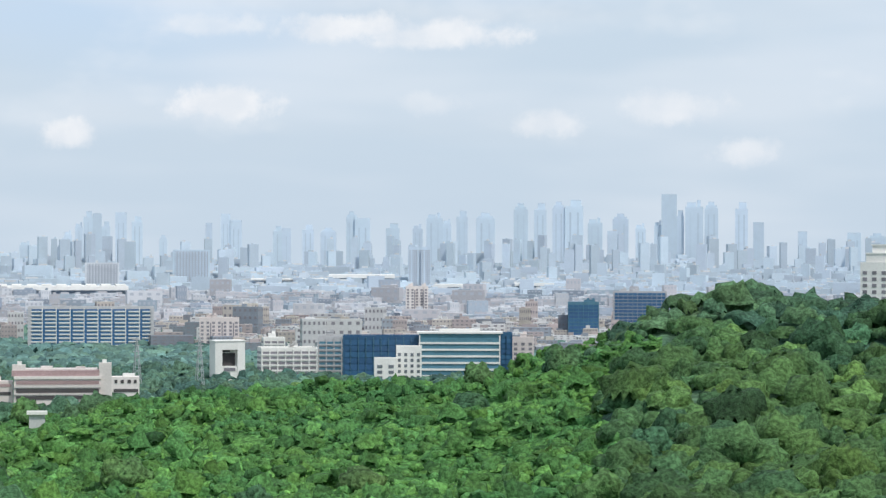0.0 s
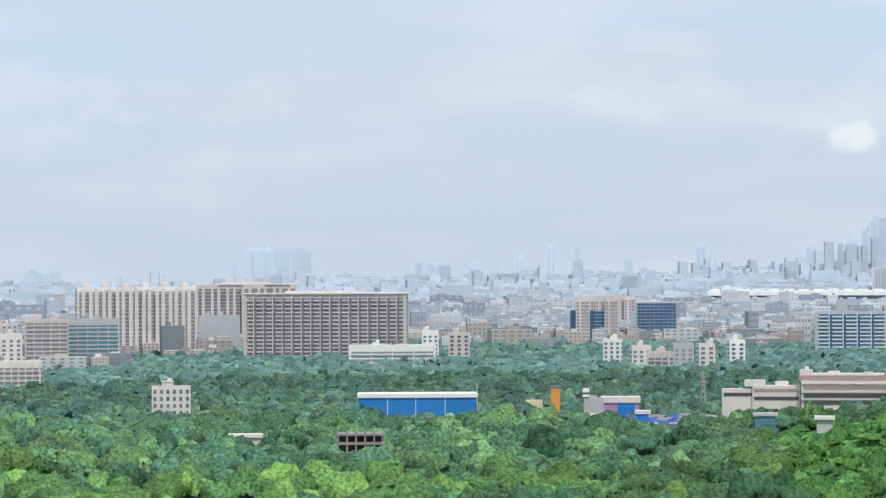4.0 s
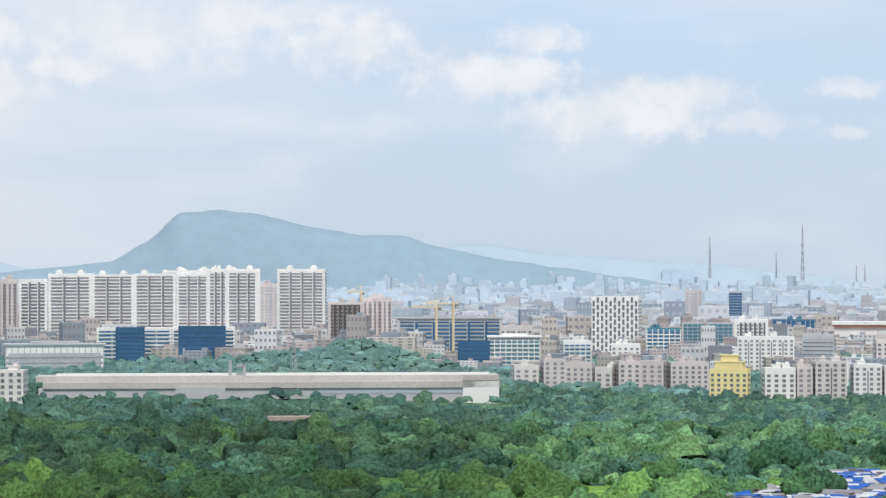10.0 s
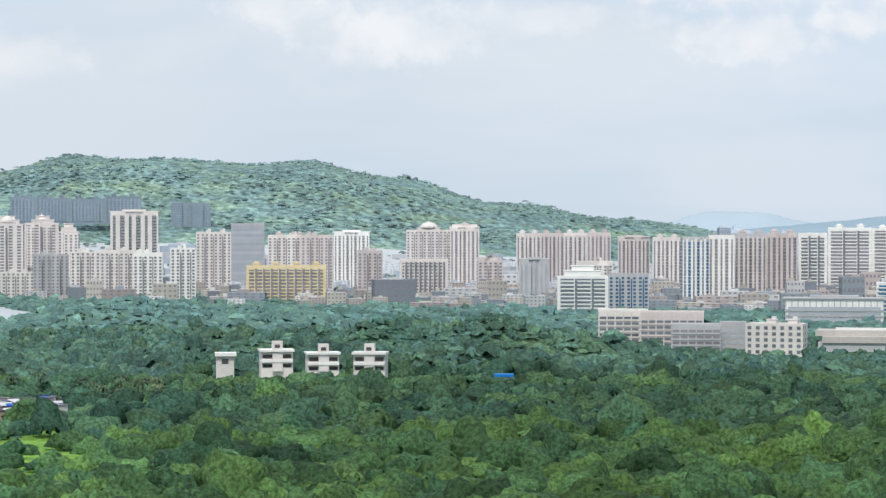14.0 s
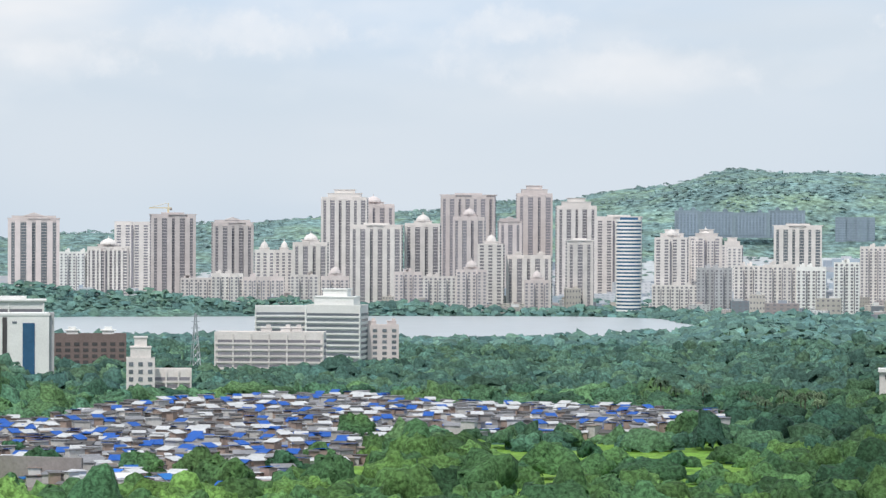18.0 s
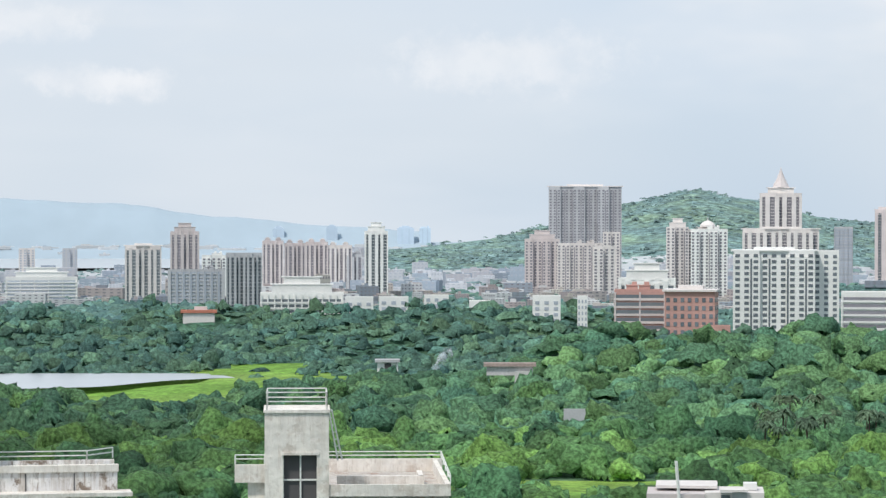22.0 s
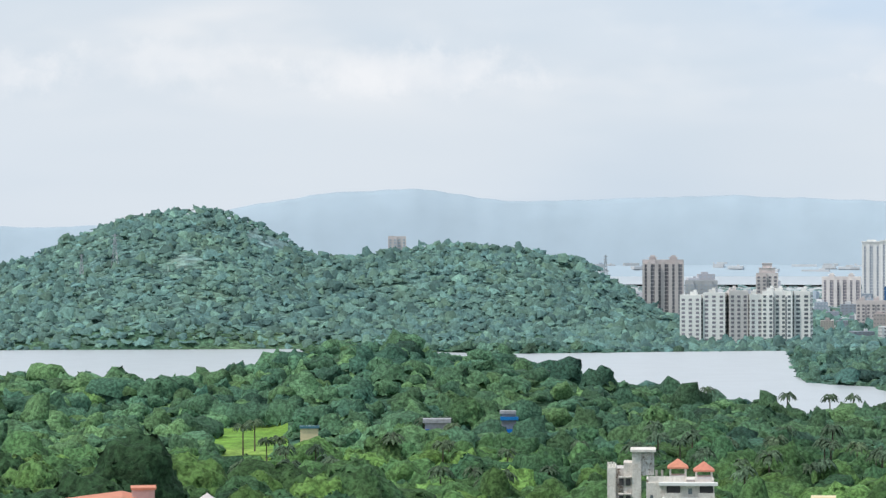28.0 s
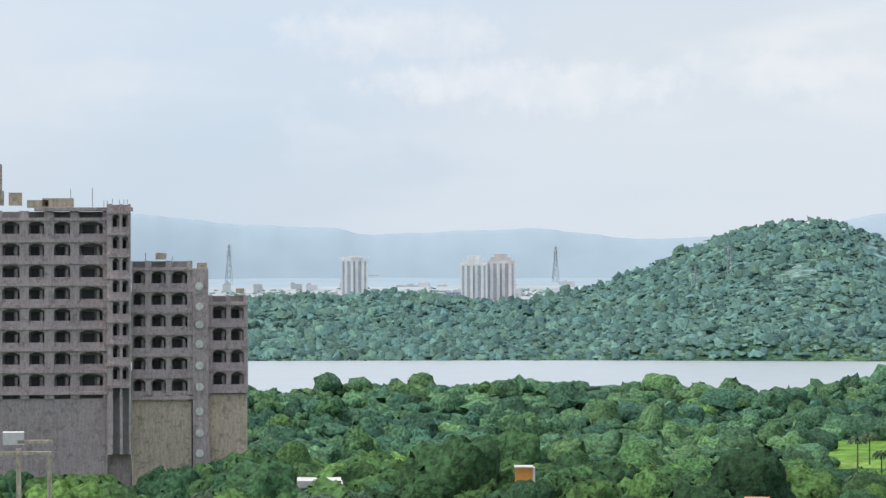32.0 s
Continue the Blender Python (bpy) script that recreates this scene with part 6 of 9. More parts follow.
building('low pinkish hall near the creek', 95.72, 3000, 38.0, 42.3, PINKISH, FARWIN, 'bands', deep=20, bays=4, crown='brim', name='hall')
building('grey block beside the tall tower', 94.28, 3450, 27.3, 44.3, GREYWALL, FARWIN, 'columns', deep=16, crown='none')
building('small grey tower by the creek', 92.83, 3500, 18.7, 40.4, GREYWALL, FARWIN, 'columns', deep=14, crown='none')
building('hazy grey tower by the creek', 91.20, 3500, 18.0, 51.3, GREYWALL, FARWIN, 'columns', deep=14, crown='none')
building('hazy beige tower by the creek', 92.05, 3550, 19.7, 50.7, CREAM, FARWIN, 'columns', deep=14, crown='none')
building('red stone building with cream floor lines', 79.80, 1260, 22.5, 63.6, BRICK_RED, DARKWIN, 'bands', deep=14, bays=2, crown='tank', name='institute_building', trim=PINKISH, floor=3.4, ledge=0.4)
building('red stone wing with square dark windows', 78.77, 1240, 23.3, 63.5, BRICK_RED, DARKWIN, 'columns', deep=16, bays=7, turn=-6, crown='brim', name='institute_building', trim=CREAM, floor=3.5, share=0.5)
building('low red stone stair wing', 78.29, 1215, 12.5, 49.8, BRICK_RED, DARKWIN, 'columns', deep=8, bays=3, crown='none', name='institute_building')

# white blocks between the hills
building('brown and white apartment tower', 104.07, 2350, 33.9, 72.3, BEIGE, PALEWIN, 'ribs', deep=18, bays=6, crown='lobes')
building('white apartment block below the forested hill', 103.50, 2060, 17.1, 50.3, WHITE, PALEWIN, 'columns', deep=14, turn=-8, group='white blocks', crown='tank')
building('white apartment block below the forested hill', 103.03, 2060, 17.9, 51.8, WHITE, PALEWIN, 'columns', deep=14, turn=-8, group='white blocks', crown='tank')
building('white apartment block below the forested hill', 102.59, 2060, 15.5, 53.3, CREAM, PALEWIN, 'columns', deep=14, turn=8, group='white blocks', crown='tank')
building('white apartment block below the forested hill', 102.24, 2060, 11.4, 50.7, WHITE, PALEWIN, 'columns', deep=14, turn=8, group='white blocks', crown='tank')
building('white apartment block below the forested hill', 101.77, 2060, 23.7, 53.1, WHITE, DARKWIN, 'columns', deep=14, turn=-8, group='white blocks', crown='tank')
building('white apartment block below the forested hill', 101.28, 2060, 13.5, 52.9, WHITE, DARKWIN, 'columns', deep=14, turn=-8, group='white blocks', crown='tank')
building('brown stepped tower behind white blocks', 102.00, 2500, 19.3, 58.9, PINKISH, PALEWIN, 'columns', deep=14, crown='step')
building('hazy grey block behind white houses', 103.31, 2700, 31.0, 48.7, GREYWALL, FARWIN, 'columns', deep=16, crown='none')
building('cream low tower pair', 100.53, 3000, 40.4, 47.2, CREAM, PALEWIN, 'ribs', deep=16, bays=6, crown='lobes')
building('tall white twin tower half', 99.94, 3050, 19.9, 82.9, WHITE, FARWIN, 'ribs', deep=18, bays=3, crown='brim', name='residential_tower')
building('tall white twin tower', 99.57, 3050, 19.9, 84.0, WHITE, FARWIN, 'ribs', deep=18, bays=3, crown='brim', name='residential_tower')
building('blue office block at the tower foot', 99.42, 2800, 26.6, 40.9, BLUEGLASS, FARWIN, 'bands', deep=14, crown='none', trim=WHITE, name='office_building')
building('grey tower under construction', 99.20, 3300, 21.5, 59.0, GREYWALL, FARWIN, 'columns', deep=14, crown='none')
building('pinkish low house group', 99.95, 2500, 25.7, 35.0, PINKISH, PALEWIN, 'columns', deep=12)

# towers beyond the lake hill
building('brown and white striped tower over the ridge', 122.54, 3700, 35.1, 76.4, WHITE, FARWIN, 'ribs', deep=18, bays=5, crown='brim', name='residential_tower', foot=20)
building('pale striped tower over the ridge', 120.14, 3750, 34.9, 69.8, WHITE, FARWIN, 'ribs', deep=18, bays=5, crown='step', name='residential_tower', foot=20)
building('pale striped double tower over the ridge', 119.60, 3760, 38.7, 71.9, CREAM, FARWIN, 'ribs', deep=18, bays=5, crown='step', name='residential_tower', foot=20)
building('pinkish block peeping over the hill', 109.40, 2900, 18.4, 90.4, PINKISH, FARWIN, 'columns', deep=14, crown='none', foot=30)

build_ground()

# ---------------------------------------------------------------- the city in the distance


def skyline_tower(az, w_px, el, d=4830.0):
    """A far tower: a bare outline, with haze painted into its wall colour."""
    rng = random.Random(int(az * 1000))
    w, top = w_px * d / PX, EYE + el * d / PX
    z0 = 15.0
    h = top - z0
    kind = rng.randrange(4)
    deep = min(w, 26)
    items = [(0, 0, 0, w, deep, h * (0.93 if kind else 1.0))]
    if kind == 1:
        items += [(w * 0.1, 0, h * 0.93, w * 0.6, deep * 0.6, h * 0.07)]
    elif kind == 2:
        items += [(-w * 0.15, 0, h * 0.93, w * 0.5, deep * 0.6, h * 0.045), (w * 0.25, 0, h * 0.93, w * 0.2, deep * 0.3, h * 0.07)]
    elif kind == 3:
        items += [(0, 0, h * 0.93, w * 0.8, deep * 0.8, h * 0.03), (0, 0, h * 0.96, w * 0.45, deep * 0.5, h * 0.04)]
    root = base_of("skyline_tower", "high-rise on the horizon with haze painted grey-blue", "tower", az, d, 0, z0, "city skyline")
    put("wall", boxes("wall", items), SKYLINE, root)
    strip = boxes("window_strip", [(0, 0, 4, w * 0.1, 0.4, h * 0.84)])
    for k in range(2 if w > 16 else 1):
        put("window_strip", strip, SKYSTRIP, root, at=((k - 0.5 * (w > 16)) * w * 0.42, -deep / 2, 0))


# window strips only a little darker, haze being in this colour too
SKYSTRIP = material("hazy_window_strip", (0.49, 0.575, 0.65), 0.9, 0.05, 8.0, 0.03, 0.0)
for a, w, e in (
    (7.49, 14, 21),
    (7.27, 14, 36),
    (7.09, 16, 55),
    (6.91, 16, 51),
    (6.74, 15, 37),
    (6.44, 20, 53),
    (6.12, 19, 46),
    (5.60, 14, 13),
    (4.69, 12, 35),
    (4.36, 17, 51),
    (4.15, 20, 40),
    (3.32, 16, 30),
    (3.14, 16, 26),
    (2.71, 20, 32),
    (2.30, 28, 27),
    (1.83, 20, 56),
    (1.62, 27, 44),
    (1.01, 24, 35),
    (0.51, 18, 34),
    (0.17, 29, 54),
    (-0.08, 15, 43),
    (-0.38, 20, 57),
    (-0.85, 33, 54),
    (-1.56, 25, 71),
    (-1.95, 22, 71),
    (-2.32, 22, 74),
    (-2.63, 32, 77),
    (-3.05, 26, 46),
    (-3.56, 28, 53),
    (-3.96, 18, 36),
    (-4.31, 14, 41),
    (-4.53, 27, 87),
    (-4.74, 15, 59),
    (-5.03, 32, 77),
    (-5.37, 24, 74),
    (-5.97, 22, 73),
    (-6.31, 19, 38),
    (-7.18, 16, 22),
    (-8.20, 24, 20),
    (-8.65, 32, 19),
):
    skyline_tower(a, w, e)
for a, w, e in (
    (13.52, 18, 12),
    (13.02, 10, 4),
    (14.16, 18, -9),
    (14.60, 12, -28),
    (15.11, 18, -24),
    (15.84, 34, -23),
    (16.19, 12, -25),
    (11.97, 15, -17),
    (10.53, 21, 12),
    (8.33, 20, 2),
    (19.38, 54, 6),
    (18.92, 28, 2),
    (18.54, 35, 4),
    (19.87, 14, -20),
    (23.60, 48, -34),
    (37.39, 26, -13),
    (35.90, 30, -30),
    (31.34, 55, -27),
    (29.52, 16, -34),
    (102.28, 30, -38),
    (87.05, 20, -30),
    (85.98, 20, -27),
    (84.50, 30, -29),
    (84.11, 20, -29),
):
    skyline_tower(a, w, e)



def quad_city(name, label, rng, az, d, w, deep, h, turn, windows, walls, win):
    """Plain blocks joined into one body of town: walls, roofs and rows of windows."""
    n = len(az)
    x, y, z = -d * np.sin(np.radians(az)), d * np.cos(np.radians(az)), ground(az, d) - 2
    rot = np.radians(az + turn)
    c, s = np.cos(rot), np.sin(rot)
    VS, FS, MS, o = [], [], [], 0

    def add(lx, ly, lz, faces, mats):
        nonlocal o
        X = x[:, None] + lx * c[:, None] - ly * s[:, None]
        Y = y[:, None] + lx * s[:, None] + ly * c[:, None]
        Z = z[:, None] + lz
        k = lx.shape[1]
        VS.append(np.stack([X, Y, Z], -1).reshape(-1, 3))
        FS.append((faces[None] + (np.arange(n) * k)[:, None, None]).reshape(-1, 4) + o)
        MS.append(np.repeat(mats, len(faces)))
        o += n * k

    sx, sy = np.array([-1, 1, 1, -1, -1, 1, 1, -1]) / 2, np.array([-1, -1, 1, 1, -1, -1, 1, 1]) / 2
    up = np.array([0, 0, 0, 0, 1, 1, 1, 1])
    body = np.array([(0, 1, 5, 4), (1, 2, 6, 5), (2, 3, 7, 6), (3, 0, 4, 7), (4, 5, 6, 7)])
    mats = rng.integers(0, len(walls), n)
    if len(walls) == 2:
        mats = np.where(az > 83, 1, 0)
    add(w[:, None] * sx, deep[:, None] * sy, (h + 2)[:, None] * up, body, mats)
    # stair heads and water tanks
    px, py, k = rng.uniform(-0.3, 0.3, n), rng.uniform(-0.3, 0.3, n), rng.uniform(0.15, 0.4, n)
    add(px[:, None] * w[:, None] + (k * w)[:, None] * sx, py[:, None] * deep[:, None] + (k * deep)[:, None] * sy, (h + 2)[:, None] + rng.uniform(1.0, 3.0, n)[:, None] * up, body, rng.integers(0, len(walls), n))
    if windows:
        fl, by = (4, 5) if windows > 1 else (3, 4)
        lx, ly, lz, fs, q = [], [], [], [], 0
        for i in range(fl):
            for j in range(by):
                for u, v in ((0, 0), (1, 0), (1, 1), (0, 1)):
                    lx.append((j + 0.28 + 0.44 * u) / by - 0.5), lz.append((i + 0.36 + 0.36 * v) / fl)
                fs.append((q, q + 1, q + 2, q + 3))
                q += 4
        lx, lz, fs = np.array(lx), np.array(lz), np.array(fs)
        hz = 2 + h[:, None] * lz[None]
        add(w[:, None] * lx[None], np.repeat(-deep[:, None] / 2 - 0.12, len(lx), 1), hz, fs, np.full(n, len(walls)))
        sgn = np.where(turn > 0, -1, 1)[:, None]
        if windows > 1:
            add(sgn * (w[:, None] / 2 + 0.12) * np.ones((1, len(lx))), deep[:, None] * lx[None], hz, fs, np.full(n, len(walls)))
    me = mesh_from(name, np.concatenate(VS), np.concatenate(FS), [*walls, win])
    me.polygons.foreach_set("material_index", np.concatenate(MS).astype(np.int32))
    me.polygons.foreach_set("use_smooth", np.zeros(len(me.polygons), bool))
    tagged(new(name, me), label, "city", kind="stuff")


def town_keep(az, d):
    edge = crest(az, CITY_EDGE)
    dense = crest(az, ((-12, 1), (45, 1), (47, 0.6), (58, 0.55), (60, 0.35), (74, 0.3), (78, 0.5), (86, 0.35), (100, 0.22), (104, 0.12), (128, 0.05)))
    h = np.abs(np.sin(az * 57.3 + d * 2.11)) 
    dense = dense * np.where((d < edge + 450) & (az < 36), 0.5, 1)
    dense = np.where((az > 83) & (az < 110) & (d > 4660), 0.35, dense)
    k = (d > edge) & (h < dense) & ~in_water(az, d, 15) & ~on_ridge(az, d) & (rough(az, d, 170, 2.0) < 0.85)
    k &= ~((az > 46) & (d > 3450) & (az < 84)) & ~((az > 101) & (d < 2900)) & ~((az > 83) & (az < 108) & (d > 3800) & (d < 4664))
    return k & ~built(az, d)


def build_city():
    rng = np.random.default_rng(11)
    for name, label, d0, d1, step, win in (("town_blocks", "crowded pale apartment houses of the town", 1750, 2900, 24, 2), ("town_blocks_beyond", "dense hazy rooftops of the farther town", 2900, 3900, 29, 1),
                                           ("town_blocks_horizon", "hazy low city reaching the horizon", 3900, 4800, 30, 0)):
        az, d, s = scatter(rng, d0, d1, lambda q: step, town_keep)
        n = len(az)
        tall = rng.random(n)
        creek = (az > 83) & (d > 4500)
        h = np.where(tall > 0.965, rng.uniform(18, 30, n), np.where(tall > 0.75, rng.uniform(11, 17, n), rng.uniform(5, 11, n)))
        h = np.where((d > 4200) & (tall > 0.93), rng.uniform(14, 34, n), h)
        h = np.where((d > 4450) & (az < 8) & (tall > 0.8), rng.uniform(16, 58, n), h)
        h = np.where(az > 46, h * 0.8, h)
        h = np.where(creek, np.minimum(h * 0.35, 4.5), h)
        w, deep = step * np.where(rng.random(n) > 0.7, rng.uniform(0.9, 1.6, n), rng.uniform(0.35, 0.85, n)), step * rng.uniform(0.35, 0.6, n)
        w = np.where((d > 4200) & (h > 16), rng.uniform(9, 17, n), w)
        turn = 26 * rough(az, d, 260, 1.7) + rng.uniform(-7, 7, n)
        near = d0 < 2800
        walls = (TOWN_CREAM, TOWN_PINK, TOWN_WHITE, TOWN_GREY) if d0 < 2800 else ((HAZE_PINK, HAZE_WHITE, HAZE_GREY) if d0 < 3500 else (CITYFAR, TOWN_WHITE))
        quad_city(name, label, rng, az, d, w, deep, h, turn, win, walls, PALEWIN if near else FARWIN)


# walls of the farther town: ordinary paints with haze painted over
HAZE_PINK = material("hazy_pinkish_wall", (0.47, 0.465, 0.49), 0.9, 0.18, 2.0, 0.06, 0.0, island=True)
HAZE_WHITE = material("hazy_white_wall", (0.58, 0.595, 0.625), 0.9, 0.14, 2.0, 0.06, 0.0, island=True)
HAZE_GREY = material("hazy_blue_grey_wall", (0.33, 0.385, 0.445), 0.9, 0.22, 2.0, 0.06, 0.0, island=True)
TOWN_CREAM = material("town_cream_wall", (0.46, 0.425, 0.385), 0.9, 0.2, 2.0, 0.08, 0.0, island=True)
TOWN_PINK = material("town_pinkish_wall", (0.42, 0.37, 0.36), 0.9, 0.2, 2.0, 0.08, 0.0, island=True)
TOWN_WHITE = material("town_white_wall", (0.58, 0.58, 0.58), 0.9, 0.12, 2.0, 0.08, 0.0, island=True)
TOWN_GREY = material("town_grey_wall", (0.27, 0.3, 0.34), 0.9, 0.25, 2.0, 0.08, 0.0, island=True)
build_city()

# ---------------------------------------------------------------- huts


def hut_parts(rng, w, deep, h):
    wall = boxes("wall", [(0, 0, 0, w, deep, h)])
    lift = rng.uniform(-0.5, 1.1)
    a, b = w / 2 + 0.35, deep / 2 + 0.35
    me = bpy.data.meshes.new("roof")
    zz = (h + 0.02 + max(-lift, 0), h + 0.02 + max(-lift, 0), h + 0.02 + max(lift, 0), h + 0.02 + max(lift, 0))
    vs = [(-a, -b, zz[0]), (a, -b, zz[1]), (a, b, zz[2]), (-a, b, zz[3])]
    vs += [(p, q, r + 0.14) for p, q, r in vs]
    me.from_pydata(vs, [], [(0, 3, 2, 1), (4, 5, 6, 7), (0, 1, 5, 4), (1, 2, 6, 5), (2, 3, 7, 6), (3, 0, 4, 7)])
    return wall, me


def build_huts():
    rng = np.random.default_rng(21)
    az, d, s = scatter(rng, 630, 1200, lambda q: 4.5 if q < 1000 else 5.0, slum)
    order = np.argsort(d)
    pr = random.Random(4)
    walls = (SHRUB, HUTWALL_PALE, HUTWALL_BRICK)
    roofs = (HUTROOF, HUTROOF_DARK, HUTROOF_PALE, HUTROOF_RUST, TARP, HUTROOF_PALE, HUTROOF_DARK, HUTROOF)
    kinds = []
    for i in range(32):
        w, deep, h = pr.uniform(2.4, 5.8), pr.uniform(2.2, 3.8), pr.uniform(1.9, 3.2) if pr.random() < 0.6 else pr.uniform(3.6, 5.8)
        wall, roof = hut_parts(pr, w, deep, h)
        wall.materials.append(pr.choice(walls))
        roof.materials.append(roofs[i % 8])
        kinds.append((wall, roof, i % 8))
    low = []
    for i in range(20):
        wall, roof = hut_parts(pr, pr.uniform(2.6, 5.0), pr.uniform(2.2, 3.4), pr.uniform(1.8, 3.0))
        k = (4, 5, 1, 0, 1, 4, 7, 2, 4, 3)[i % 10]
        wall.materials.append(pr.choice(walls)), roof.materials.append(roofs[k])
        low.append((wall, roof, k))
    names = ("grey metal sheet roof", "dark weathered sheet roof", "pale sheet roof", "rusty sheet roof", "bright blue tarpaulin roof", "pale sheet roof", "dark weathered sheet roof", "grey metal sheet roof")
    near, rest = order[:290], order[290:]
    z = ground(az, d)
    for i in near:
        wall, roof, k = pr.choice(low if az[i] < 35 else kinds)
        root = base_of("hut", "small makeshift hut with a " + names[k], "hut", az[i], d[i], pr.uniform(-40, 40), z[i] - 0.4, "hillside huts")
        put("wall", wall, None, root)
        put("roof", roof, None, root, names[k])
    VS, FS, MS, o = [], [], [], 0
    mats = [*walls, HUTROOF, HUTROOF_DARK, HUTROOF_PALE, HUTROOF_RUST, TARP]
    for i in rest:
        wall, roof, k = pr.choice(low if az[i] < 35 else kinds)
        m = Matrix.Translation(spot(az[i], d[i], z[i] - 0.4)) @ pose(0, 0, 0, 0, 0, az[i] + pr.uniform(-40, 40))
        for me in (wall, roof):
            VS += [m @ v.co for v in me.vertices]
            FS += [tuple(o + j for j in p.vertices) for p in me.polygons]
            MS += [mats.index(me.materials[0])] * len(me.polygons)
            o += len(me.vertices)
    me = bpy.data.meshes.new("hut_cluster")
    me.from_pydata([tuple(v) for v in VS], [], FS)
    for m in mats:
        me.materials.append(m)
    me.polygons.foreach_set("material_index", MS)
    tagged(new("hut_cluster", me), "crowded makeshift huts under sheets and blue tarpaulins", "huts", kind="stuff")


HUTWALL_PALE = material("hut_wall_pale", (0.6, 0.58, 0.56), 0.9, 0.2, 0.8, 0.15, 0.0)
HUTWALL_BRICK = material("hut_wall_brick", (0.4, 0.3, 0.26), 0.9, 0.2, 0.8, 0.15, 0.0)
HUTROOF_DARK = material("dark_sheet_roof", (0.14, 0.13, 0.13), 0.8, 0.3, 0.8, 0.2, 0.0)
HUTROOF_PALE = material("pale_sheet_roof", (0.62, 0.62, 0.62), 0.6, 0.2, 0.8, 0.15, 0.0)
HUTROOF_RUST = material("rusty_sheet_roof", (0.3, 0.24, 0.21), 0.8, 0.3, 0.8, 0.2, 0.0)
build_huts()

# ---------------------------------------------------------------- nearer things
# a thing is set by its azimuth and distance; inside it x runs to its right, y away from the viewpoint, and z is the height over the lowest land


def thing(name, label, category, az, d, turn=0.0, group="", foot=None):
    root = base_of(name, label, category, az, d, turn, 0.0, group)
    return root


def rod(name, a, b, r, sides=6):
    """A straight bar from a to b."""
    a, b = Vector(a), Vector(b)
    q = (b - a).to_track_quat("Z", "Y")
    vs = []
    for p in (a, b):
        vs += [p + q @ Vector((r * math.cos(2 * math.pi * i / sides), r * math.sin(2 * math.pi * i / sides), 0)) for i in range(sides)]
    fs = [(i, (i + 1) % sides, sides + (i + 1) % sides, sides + i) for i in range(sides)] + [tuple(range(sides))[::-1], tuple(range(sides, 2 * sides))]
    me = bpy.data.meshes.new(name)
    me.from_pydata([tuple(v) for v in vs], [], fs)
    return me


def railing(parent, points, z, tall=1.0, gap=2.2, mat=None, bars=2):
    """Posts and level bars along a line of (x, y) points."""
    mat = mat or RAIL
    for (x0, y0), (x1, y1) in zip(points, points[1:]):
        n = max(int(math.hypot(x1 - x0, y1 - y0) / gap), 1)
        for i in range(n + 1):
            x, y = x0 + (x1 - x0) * i / n, y0 + (y1 - y0) * i / n
            put("rail_post", rod("rail_post", (x, y, z), (x, y, z + tall), 0.035), mat, parent)
        for k in range(bars):
            zz = z + tall * (1 - 0.45 * k)
            put("rail_bar", rod("rail_bar", (x0, y0, zz), (x1, y1, zz), 0.03), mat, parent)


RAIL = material("white_painted_rail", (0.7, 0.7, 0.66), 0.6, 0.04, 0.3, 0.1, 0.0)


def pyramid(name, x, y, z, s, h):
    me = bpy.data.meshes.new(name)
    k = s / 2
    vs = [(x - k, y - k, z), (x + k, y - k, z), (x + k, y + k, z), (x - k, y + k, z), (x, y, z + h), (x - k, y - k, z - 0.25), (x + k, y - k, z - 0.25), (x + k, y + k, z - 0.25), (x - k, y + k, z - 0.25)]
    me.from_pydata(vs, [], [(0, 1, 4), (1, 2, 4), (2, 3, 4), (3, 0, 4), (0, 5, 6, 1), (1, 6, 7, 2), (2, 7, 8, 3), (3, 8, 5, 0), (5, 8, 7, 6)])
    return me


def arch_lintel(w, h, deep):
    """The curved head of an opening: a beam whose underside is cut by a flat arch."""
    n = 6
    vs, fs = [], []
    for y in (0, deep):
        vs += [(-w / 2 + w * i / n, y, h) for i in range(n + 1)]
        vs += [(-w / 2 + w * i / n, y, h * 0.72 * (1 - (2 * abs(i / n - 0.5)) ** 2.2)) for i in range(n + 1)]
    m = n + 1
    for i in range(n):
        fs.append((i, i + 1, m + i + 1, m + i)[::-1])
        fs.append((m + i, m + i + 1, 3 * m + i + 1, 3 * m + i)[::-1])
        fs.append((2 * m + i, 2 * m + i + 1, 3 * m + i + 1, 3 * m + i))
    me = bpy.data.meshes.new("lintel")
    me.from_pydata(vs, [], fs)
    return me


